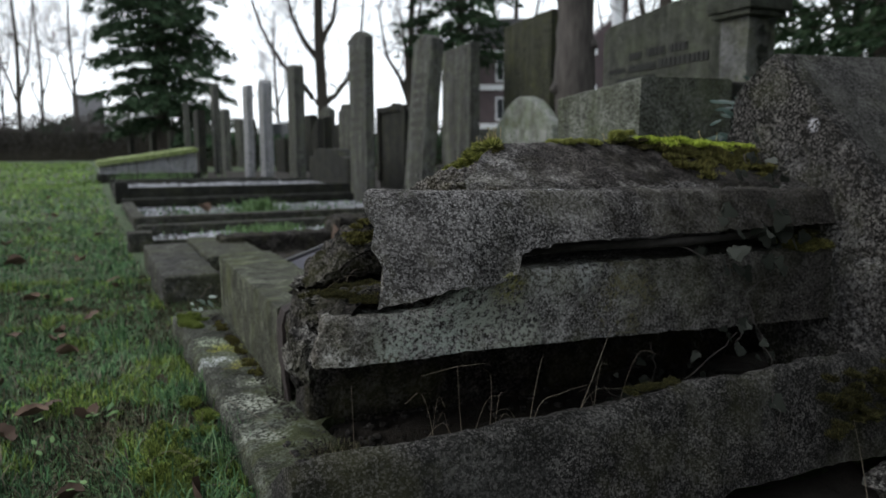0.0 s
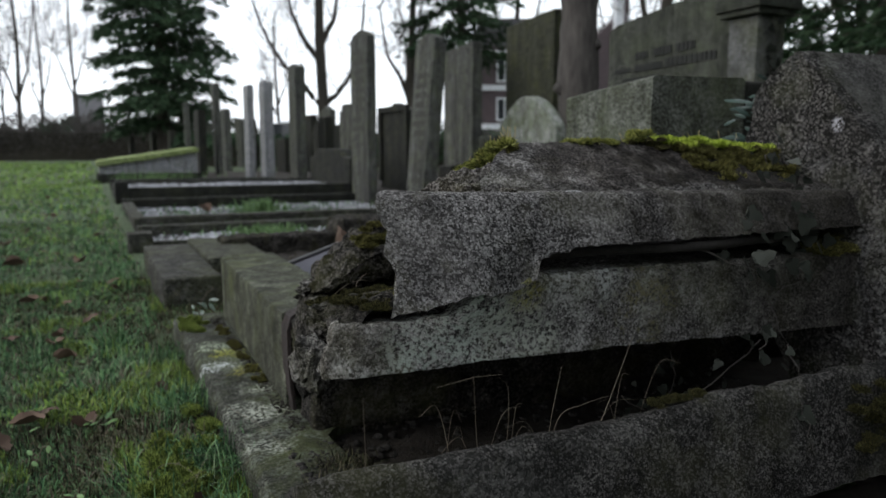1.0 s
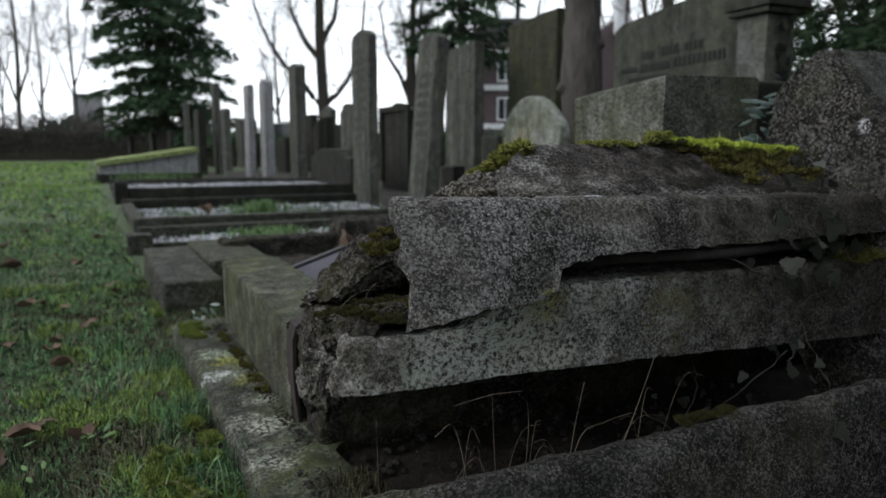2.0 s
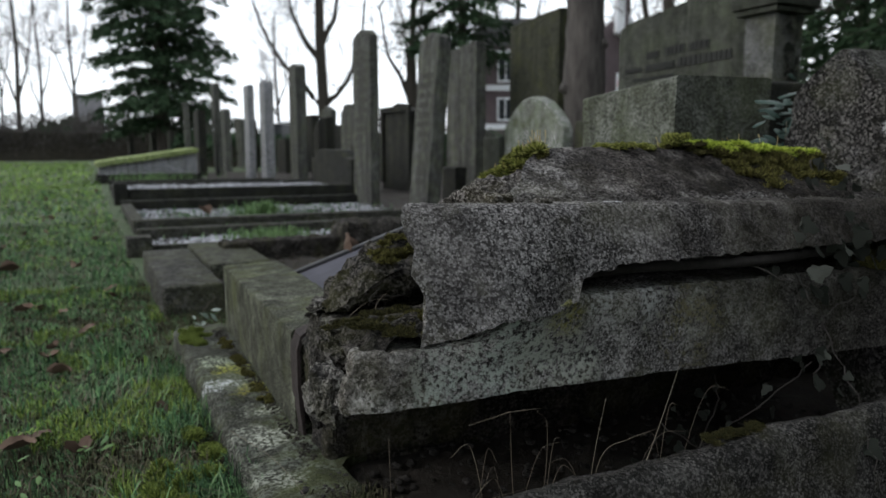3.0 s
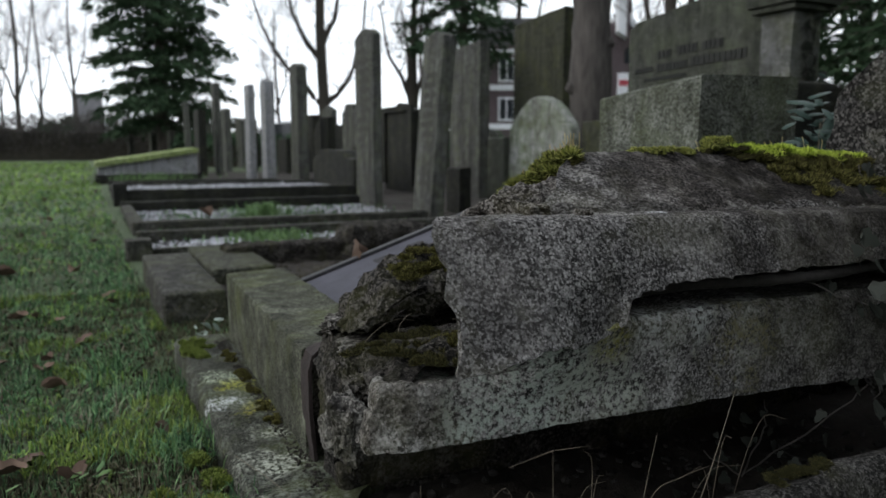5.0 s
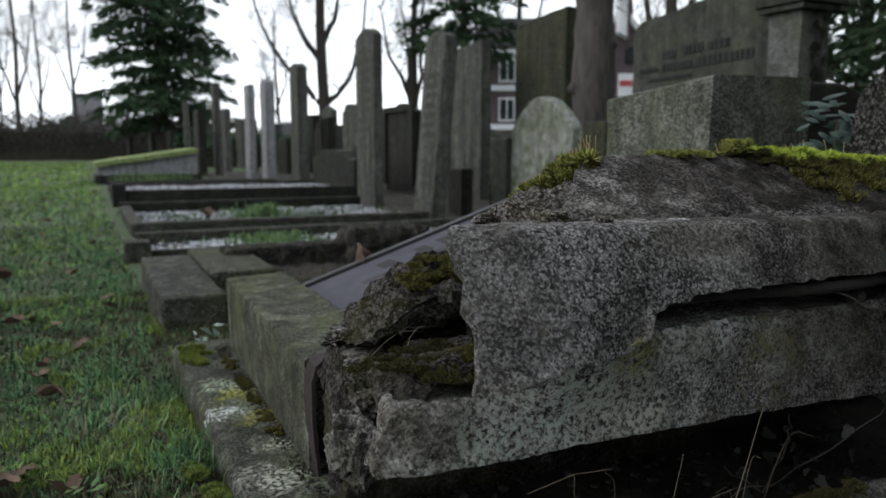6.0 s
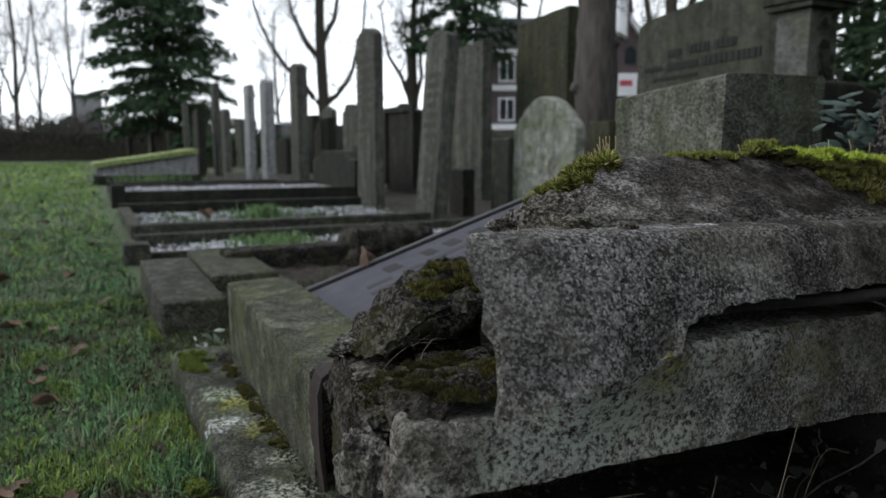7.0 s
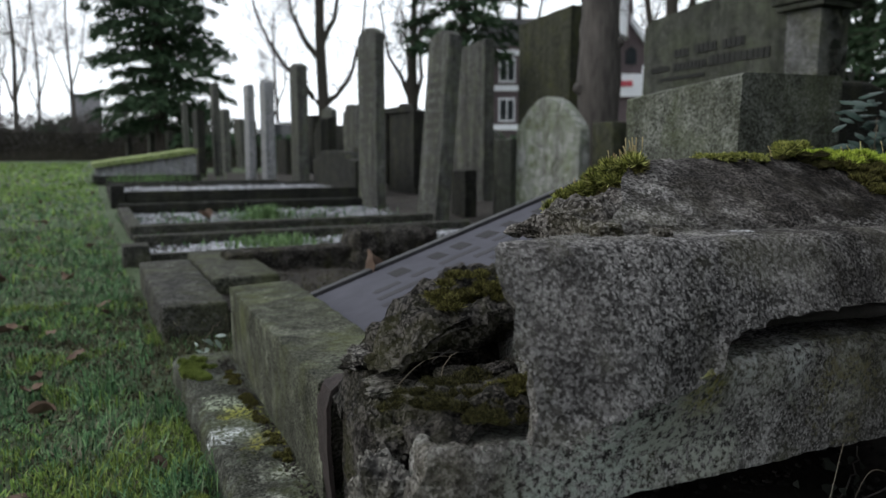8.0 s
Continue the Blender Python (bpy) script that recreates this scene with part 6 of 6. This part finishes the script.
moss_patch("moss", [(x, 1.04 + 0.06 * rnd_m.random(), 0.517 - 0.08 * max(0, x - 0.98) + rnd_m.uniform(-0.004, 0.004), rnd_m.uniform(0.004, 0.010)) for x in [0.905 + 0.24 * rnd_m.random() for _ in range(130)]], "moss_green", "thick bright green moss cushion on the slab ridge", (1.0, 1.07, 0.51), 90000, 0.0068, 3)
moss_patch("moss", [(0.92 + 0.22 * rnd_m.random(), 1.046 - 1.45 * k, 0.510 - k + rnd_m.uniform(-0.004, 0.004), rnd_m.uniform(0.005, 0.010)) for k in [0.062 * rnd_m.random() ** 1.4 for _ in range(80)]], "moss_olive", "brownish moss hanging down the slab face", (1.0, 1.03, 0.48), 70000, 0.0065, 4)
moss_patch("moss", [(0.600 + rnd_m.uniform(-0.012, 0.008) - 0.03 * k, 1.062 + 0.115 * k + rnd_m.uniform(-0.008, 0.008), 0.517 - 0.068 * k + rnd_m.uniform(-0.006, 0.003), rnd_m.uniform(0.003, 0.007)) for k in [rnd_m.random() for _ in range(34)]], "moss", "yellow moss on the broken end of the slab", (0.58, 1.1, 0.48), 24000, 0.0075, 5)
moss_patch("moss", [(0.375 + rnd_m.gauss(0, 0.024), 0.925 + rnd_m.gauss(0, 0.010), 0.322 + rnd_m.gauss(0, 0.003), rnd_m.uniform(0.003, 0.008)) for i in range(20)], "moss_olive", "olive moss in the broken core", (0.37, 0.93, 0.32), 20000, 0.0042, 6)
moss_patch("moss", [(0.33 + rnd_m.gauss(0, 0.03), 0.945 + rnd_m.gauss(0, 0.03), 0.318 + rnd_m.gauss(0, 0.003), rnd_m.uniform(0.004, 0.009)) for i in range(60)], "moss_dark", "black-brown moss and litter in the broken core", (0.33, 0.94, 0.31), 26000, 0.003, 14)
moss_patch("moss", [(0.40 + rnd_m.gauss(0, 0.03), 1.068 + rnd_m.gauss(0, 0.012), 0.376 + rnd_m.gauss(0, 0.012), rnd_m.uniform(0.004, 0.009)) for i in range(30)], "moss_olive", "olive moss on the loose stones", (0.39, 1.07, 0.39), 28641, 0.004, 7)
moss_patch("moss", [(0.226 + rnd_m.gauss(0, 0.016), 1.99 + rnd_m.gauss(0, 0.045), 0.058, rnd_m.uniform(0.003, 0.007)) for i in range(34)], "moss_lawn", "yellow-green moss at the end of the footing", (0.22, 1.98, 0.06), 33415, 0.006, 8)
moss_patch("moss", [(0.286 + rnd_m.gauss(0, 0.005), y, 0.060, rnd_m.uniform(0.0015, 0.0035)) for y in [1.36 + 0.62 * rnd_m.random() for _ in range(90)] if noise.noise(Vector((y * 9, 3, 3))) > -0.05], "moss_olive", "thin olive moss along the foot of the kerb stone", (0.284, 1.6, 0.06), 24000, 0.004, 15)
moss_patch("moss", [(0.165 + rnd_m.uniform(-0.02, 0.01), 1.25 + 0.03 * i, 0.02 + rnd_m.uniform(0, 0.02), rnd_m.uniform(0.006, 0.012)) for i in range(8)], "moss_lawn", "green moss climbing the side of the footing", (0.165, 1.4, 0.02), 22000, 0.006, 9)
moss_patch("moss", [(0.095 + rnd_m.gauss(0, 0.016), 1.12 + rnd_m.gauss(0, 0.08), 0.030 + rnd_m.gauss(0, 0.005), rnd_m.uniform(0.006, 0.012)) for i in range(36)], "moss_lawn", "green moss mound in the grass beside the footing", (0.08, 1.05, 0.02), 40000, 0.0075, 10)
moss_patch("moss", [(0.63 + 0.012 * i, 0.735 + rnd_m.uniform(-0.006, 0.006), 0.198, rnd_m.uniform(0.009, 0.014)) for i in range(5)], "moss_dark", "dark moss clump on the fallen kerb", (0.65, 0.735, 0.195), 7160, 0.0020, 11)
moss_patch("moss", [(0.93 + 0.25 * rnd_m.random(), 0.69 - 0.02 * k, 0.185 - 0.09 * k, rnd_m.uniform(0.003, 0.007)) for k in [rnd_m.random() for _ in range(60)]], "moss_dark", "dull olive moss on the face of the fallen kerb", (1.05, 0.69, 0.14), 22000, 0.005, 16)
moss_patch("moss", [(1.08 + 0.12 * rnd_m.random(), 0.872 + 0.02 * rnd_m.random(), 0.342 + rnd_m.uniform(-0.008, 0.004), rnd_m.uniform(0.004, 0.008)) for i in range(40)], "moss_olive", "olive moss on the front edge of the lower slab", (1.14, 0.875, 0.34), 22000, 0.005, 17)
moss_patch("moss", [(1.10 + 0.10 * rnd_m.random(), 0.89 + 0.08 * rnd_m.random(), 0.352 + rnd_m.uniform(-0.003, 0.006), rnd_m.uniform(0.007, 0.013)) for i in range(30)], "moss_dark", "dull olive moss and litter on the lower slab", (1.15, 0.93, 0.35), 20000, 0.003, 13)
moss_patch("moss", [(0.255 + 0.012 * i, 0.93 + rnd_m.uniform(-0.01, 0.01), 0.064, rnd_m.uniform(0.008, 0.011)) for i in range(4)], "moss", "small yellow moss tuft by the fallen kerb", (0.27, 0.93, 0.06), 5569, 0.0020, 12)


def spore_stalks():
    rnd = random.Random(8)
    lines = []
    for i in range(96):
        k = rnd.random() ** 2.0
        p = Vector((0.60 - 0.03 * k + rnd.uniform(-0.014, 0.014), 1.062 + 0.115 * k, 0.515 - 0.068 * k))
        h = rnd.uniform(0.010, 0.034) * (1 - 0.55 * k)
        if i > 86:
            p = Vector((rnd.uniform(0.8, 1.1), 1.06, 0.522))
            h = rnd.uniform(0.010, 0.022)
        q = p + Vector((rnd.uniform(-0.010, 0.006), rnd.uniform(-0.006, 0.006), h))
        lines.append([(p, 0.0005), (p.lerp(q, 0.6) + Vector((0.001, 0, 0)), 0.0004), (q, 0.0007)])
    return tagged(raw("moss_stalks", *tube_mesh(lines, 4), M["spore"], loc=(0.55, 1.05, 0.49)), "fine straw-coloured spore stalks of the moss", "moss stalks", kind="stuff")


spore_stalks()


# ---- ivy ----
def leaf_mesh(name, mat, size, lobes=True):
    """An ivy leaf lying flat, its stalk at the origin, with a bent midrib."""
    pts = [(0, 0), (0.32, -0.12), (0.52, 0.18), (0.3, 0.42), (0.28, 0.68), (0, 1.0)] if lobes else [(0, 0), (0.09, 0.12), (0.19, 0.4), (0.16, 0.68), (0.07, 0.88), (0, 1.0)]
    bm = bmesh.new()
    mid = [bm.verts.new((0, y * size, 0.06 * size * math.sin(y * 3))) for _, y in pts]
    for s in (1, -1):
        edge = [mid[0]] + [bm.verts.new((s * x * size, y * size, (0.16 * x - 0.1 * y * y) * size)) for x, y in pts[1:-1]] + [mid[-1]]
        for i in range(len(pts) - 1):
            quad = [mid[i], edge[i], edge[i + 1], mid[i + 1]]
            quad = [v for k, v in enumerate(quad) if v not in quad[:k]]
            bm.faces.new(quad if s == 1 else list(reversed(quad)))
    me = bpy.data.meshes.new(name)
    bm.to_mesh(me)
    bm.free()
    me.materials.append(M[mat])
    me.polygons.foreach_set("use_smooth", [True] * len(me.polygons))
    return me


def vine(name, loc, label, stems, spread, n, size, seed, mat="ivy", lobes=True, category="ivy", face=(0, -1, 0.4), stem_r=0.0016):
    rnd = random.Random(seed)
    t = thing(name, loc, label, category)
    lines = []
    for s in stems:
        pts = [Vector(p) for p in s]
        dense = []
        for p, q in zip(pts, pts[1:]):
            dense += [p.lerp(q, k / 5) + Vector((rnd.uniform(-1, 1), rnd.uniform(-1, 1), rnd.uniform(-1, 1))) * 0.004 for k in range(5)]
        dense.append(pts[-1])
        lines.append([(p, stem_r * (1 - 0.5 * i / len(dense))) for i, p in enumerate(dense)])
    for line in lines:
        raw("stem", *tube_mesh([line], 5), M["straw" if mat != "ivy" else "bark"], t, smooth=True)
    shapes = [leaf_mesh("leaf", mat, size * k, lobes) for k in (0.75, 1.0, 1.3)]
    for i in range(n):
        line = lines[i % len(lines)]
        p = line[rnd.randrange(len(line))][0] + Vector((rnd.gauss(0, 1), rnd.gauss(0, 1), rnd.gauss(0, 1))) * spread
        ob = new("leaf", rnd.choice(shapes))
        out = (Vector(face) + Vector((rnd.uniform(-1, 1), rnd.uniform(-1, 1), rnd.uniform(-1, 1))) * 0.55).normalized()
        q = out.to_track_quat("Z", "Y")
        ob.matrix_basis = Matrix.Translation(p - Vector(loc)) @ q.to_matrix().to_4x4() @ Matrix.Rotation(rnd.uniform(-2.2, 2.2) + math.pi, 4, "Z")
        ob.parent = t
    return t


vine("ivy", (1.08, 0.95, 0.2), "dark ivy with dull leaves creeping over the slab", [[(1.15, 1.02, 0.30), (1.08, 0.94, 0.38), (1.0, 0.90, 0.42)], [(1.14, 1.0, 0.34), (1.12, 0.98, 0.44), (1.10, 1.0, 0.50)], [(1.08, 0.92, 0.37), (0.98, 0.875, 0.365), (0.9, 0.87, 0.37)]], 0.028, 110, 0.021, 1)
vine("ivy", (1.08, 0.97, 0.3), "broad dull ivy leaves hanging over the open joint", [[(1.12, 1.0, 0.36), (1.05, 0.905, 0.405), (0.99, 0.872, 0.402)], [(1.06, 0.92, 0.385), (1.05, 0.885, 0.34)], [(1.12, 1.0, 0.36), (1.10, 0.93, 0.44), (1.07, 0.915, 0.45)]], 0.014, 34, 0.027, 21, face=(-0.45, -0.9, 0.35))
vine("evergreen_shrub", (1.55, 1.42, 0.1), "broad-leaved dark green shrub between the stones", [[(1.55, 1.42, 0.1), (1.54, 1.40, 0.42), (1.52, 1.38, 0.55)], [(1.55, 1.42, 0.1), (1.56, 1.42, 0.45), (1.58, 1.42, 0.60)], [(1.55, 1.42, 0.1), (1.62, 1.42, 0.45), (1.72, 1.44, 0.59)], [(1.55, 1.42, 0.1), (1.7, 1.4, 0.35), (1.85, 1.4, 0.5)], [(1.55, 1.42, 0.1), (1.55, 1.36, 0.35), (1.56, 1.3, 0.52)], [(1.55, 1.42, 0.1), (1.50, 1.38, 0.45), (1.46, 1.34, 0.58)], [(1.55, 1.42, 0.1), (1.6, 1.4, 0.5), (1.66, 1.38, 0.63)]], 0.04, 460, 0.05, 2, mat="shrub", lobes=False, category="shrub", face=(-0.3, -0.6, 0.9))
vine("ivy", (2.6, 2.35, 0.3), "dark ivy climbing the monument pillar", [[(2.59, 2.34, 0.3), (2.66, 2.335, 0.7), (2.70, 2.335, 0.95), (2.68, 2.335, 1.05)], [(2.66, 2.335, 0.7), (2.72, 2.335, 0.85)]], 0.025, 40, 0.045, 3, face=(0, -1, 0.1))
vine("ivy", (0.9, 0.98, 0.04), "withered ivy in the dark hollow under the slab", [[(0.86, 0.98, 0.05), (0.84, 0.93, 0.14), (0.80, 0.90, 0.20)], [(0.86, 0.98, 0.05), (0.92, 0.9, 0.15), (0.95, 0.86, 0.21)], [(0.86, 0.98, 0.05), (0.75, 0.95, 0.12)]], 0.03, 40, 0.014, 4)
vine("withered_vine", (1.0, 0.84, 0.2), "thin withered creeper hanging over the slab", [[(0.80, 0.86, 0.362), (0.905, 0.846, 0.33), (0.935, 0.84, 0.285), (0.955, 0.835, 0.245), (0.93, 0.78, 0.20), (0.845, 0.70, 0.17), (0.857, 0.69, 0.10)], [(0.935, 0.84, 0.285), (1.02, 0.85, 0.30)], [(0.955, 0.835, 0.245), (0.90, 0.82, 0.21)]], 0.006, 12, 0.02, 5, mat="ivy", category="creeper", stem_r=0.0013)
vine("weed", (0.262, 2.17, 0.0), "silvery-leaved weed between the kerb stones", [[(0.262, 2.17, 0.03), (0.265, 2.14, 0.09), (0.30, 2.13, 0.13)], [(0.262, 2.17, 0.03), (0.255, 2.15, 0.075)]], 0.012, 15, 0.022, 6, mat="pale_leaf", lobes=False, category="weed", face=(-0.2, -0.7, 0.6))
for i, (x, y) in enumerate(((-0.02, 1.95), (0.0, 1.45), (-0.10, 1.38), (-0.05, 1.15), (0.12, 2.35), (-0.2, 1.2))):
    vine("weed", (x, y, 0), "small blue-green weed rosette in the grass", [[(x, y, 0.0), (x, y, 0.025)], [(x, y, 0.0), (x + 0.02, y - 0.01, 0.03)]], 0.012, 9, 0.016, 10 + i, mat="weed", lobes=False, category="weed", face=(0, -0.3, 1))


# ---- dry stalks in the hollow ----
def stalk(points, r, label="thin dry grass stalk by the hollow"):
    p0 = Vector(points[0])
    pts = [Vector(p) for p in points]
    pts = [2 * pts[0] - pts[1]] + pts + [2 * pts[-1] - pts[-2]]
    dense = []
    for a, b, c, d in zip(pts, pts[1:], pts[2:], pts[3:]):
        for k in range(6):
            s = k / 6
            dense.append(0.5 * (2 * b + (c - a) * s + (2 * a - 5 * b + 4 * c - d) * s * s + (3 * b - a - 3 * c + d) * s ** 3))
    dense.append(pts[-2])
    r *= 0.62
    line = [(p, r * (1 - 0.6 * i / len(dense))) for i, p in enumerate(dense)]
    return tagged(raw("dry_stalk", *tube_mesh([line], 5), M["straw"], loc=p0, smooth=True), label, "stalk", "dry stalks")


for pts, r in (([(0.262, 0.80, 0.05), (0.264, 0.80, 0.15), (0.262, 0.80, 0.24)], 0.0009), ([(0.43, 0.83, 0.05), (0.415, 0.82, 0.16), (0.405, 0.81, 0.24)], 0.0012), ([(0.43, 0.83, 0.05), (0.455, 0.82, 0.13), (0.46, 0.82, 0.21), (0.44, 0.81, 0.235)], 0.001),
               ([(0.43, 0.83, 0.05), (0.40, 0.82, 0.15), (0.37, 0.80, 0.17), (0.33, 0.80, 0.12)], 0.001), ([(0.405, 0.81, 0.24), (0.35, 0.80, 0.238)], 0.0009), ([(0.405, 0.81, 0.24), (0.44, 0.80, 0.242)], 0.0009),
               ([(0.5, 0.80, 0.08), (0.51, 0.80, 0.17), (0.525, 0.80, 0.24)], 0.001), ([(0.5, 0.80, 0.08), (0.52, 0.80, 0.17), (0.56, 0.80, 0.185), (0.60, 0.80, 0.19)], 0.0011), ([(0.55, 0.79, 0.1), (0.60, 0.80, 0.18), (0.655, 0.82, 0.26)], 0.0014),
               ([(0.47, 0.85, 0.05), (0.43, 0.83, 0.12), (0.36, 0.82, 0.10), (0.30, 0.82, 0.06)], 0.0009), ([(0.30, 0.86, 0.05), (0.31, 0.86, 0.12)], 0.0007), ([(0.26, 0.84, 0.05), (0.25, 0.83, 0.13)], 0.0009),
               ([(0.32, 0.9, 0.05), (0.38, 0.88, 0.10), (0.46, 0.86, 0.12)], 0.0007), ([(0.20, 1.35, 0.06), (0.235, 1.15, 0.075), (0.25, 0.92, 0.065)], 0.0008),
               ([(0.95, 0.62, 0.02), (0.99, 0.66, 0.06), (0.98, 0.67, 0.12)], 0.0012)):
    stalk(pts, r)
rnd_s = random.Random(12)
for i in range(26):
    x, y = rnd_s.uniform(0.02, 0.17), rnd_s.uniform(0.85, 1.75)
    a, h = rnd_s.uniform(-2.6, 0.6), rnd_s.uniform(0.03, 0.09)
    stalk([(x, y, 0.0), (x + 0.3 * h * math.cos(a), y + 0.3 * h * math.sin(a), 0.6 * h), (x + 0.9 * h * math.cos(a), y + 0.9 * h * math.sin(a), 0.85 * h), (x + 1.5 * h * math.cos(a), y + 1.5 * h * math.sin(a), 0.7 * h)], rnd_s.uniform(0.0006, 0.0011), "thin dry stem bent over in the grass")
for i in range(16):
    x, y = rnd_s.uniform(0.3, 0.72), rnd_s.uniform(0.79, 0.86)
    a, h = rnd_s.uniform(-0.05, 0.05), rnd_s.uniform(0.05, 0.17)
    stalk([(x, y, 0.05), (x + a * 0.3, y - 0.005, 0.05 + h * 0.55), (x + a, y - 0.01, 0.05 + h), (x + a * 1.9, y - 0.015, 0.05 + h * rnd_s.uniform(0.85, 1.08))], rnd_s.uniform(0.0006, 0.0011))


# ---- fallen leaves and stones ----
def fallen_leaf(x, y, z, size, tilt, turn, mesh, label="curled brown fallen leaf on the grass"):
    ob = new("fallen_leaf", mesh)
    ob.matrix_basis = Matrix.Translation((x, y, z)) @ Euler((radians(tilt), radians(tilt * 0.4), turn)).to_matrix().to_4x4() @ Matrix.Scale(size, 4)
    return tagged(ob, label, "leaf", "fallen leaves")


def dry_leaf(name, curl):
    bm = bmesh.new()
    n = 8
    rows = []
    for i in range(n + 1):
        v = i / n
        w = 0.33 * math.sin(math.pi * min(1, v * 0.92 + 0.06)) ** 0.8
        rag = 1 + 0.28 * math.sin(v * 19 + curl * 11)
        rows.append([bm.verts.new((w * u * (rag if abs(u) == 1 else 1) + 0.05 * math.sin(v * 5), v - 0.5, curl * (u * u * w * 1.4) + 0.07 * math.sin(v * 6 + curl * 3 + u * 1.3))) for u in (-1, -0.5, 0, 0.5, 1)])
    for a, b in zip(rows, rows[1:]):
        for i in range(4):
            bm.faces.new((a[i], a[i + 1], b[i + 1], b[i]))
    me = bpy.data.meshes.new(name)
    bm.to_mesh(me)
    bm.free()
    me.materials.append(M["dead_leaf"])
    me.polygons.foreach_set("use_smooth", [True] * len(me.polygons))
    return me


LEAVES = [dry_leaf("fallen_leaf", c) for c in (0.15, 0.5, 0.9)]
rnd_l = random.Random(31)
for x, y, s in ((-0.19, 2.75, 0.085), (-0.2, 2.25, 0.08), (-0.4, 2.6, 0.06), (-0.07, 2.0, 0.06), (-0.3, 3.6, 0.1), (-0.05, 3.6, 0.08), (-0.4, 4.4, 0.09), (-0.12, 1.55, 0.07), (-0.3, 2.3, 0.09), (-0.2, 1.75, 0.06)):
    fallen_leaf(x, y, ground_z(x, y) + 0.026, s * 0.85, rnd_l.uniform(-10, 10), rnd_l.random() * 6.28, rnd_l.choice(LEAVES))
fallen_leaf(0.106, 0.965, 0.055, 0.066, 82, 1.35, LEAVES[0], "dead brown leaf standing in the grass by the footing")
for i in range(100):
    y = 1.0 + 9 * rnd_l.random() ** 1.5
    x = rnd_l.uniform(-0.35 * y - 0.05, 0.12)
    fallen_leaf(x, y, ground_z(x, y) + 0.024, rnd_l.uniform(0.025, 0.06), rnd_l.uniform(-30, 30), rnd_l.random() * 6.28, rnd_l.choice(LEAVES))
for x, y, z, s, tl, tn in ((0.606, 1.968, 0.262, 0.08, 76, 0.75), (0.55, 2.2, 0.095, 0.07, 20, 2.0), (0.72, 2.3, 0.095, 0.08, 30, 2.6), (0.8, 5.9, 0.04, 0.12, 15, 0.5)):
    fallen_leaf(x, y, z, s, tl, tn, rnd_l.choice(LEAVES), "dry pale-brown leaf caught among the grave stones")
tagged(place("loose_stone", boulder((1.08, 0.62, 0.02), (0.07, 0.05, 0.03), 5, 3, 0.4), M["rock"], loc=(1.08, 0.62, 0.0)), "grey loose stone on the soil by the fallen kerb", "stone")
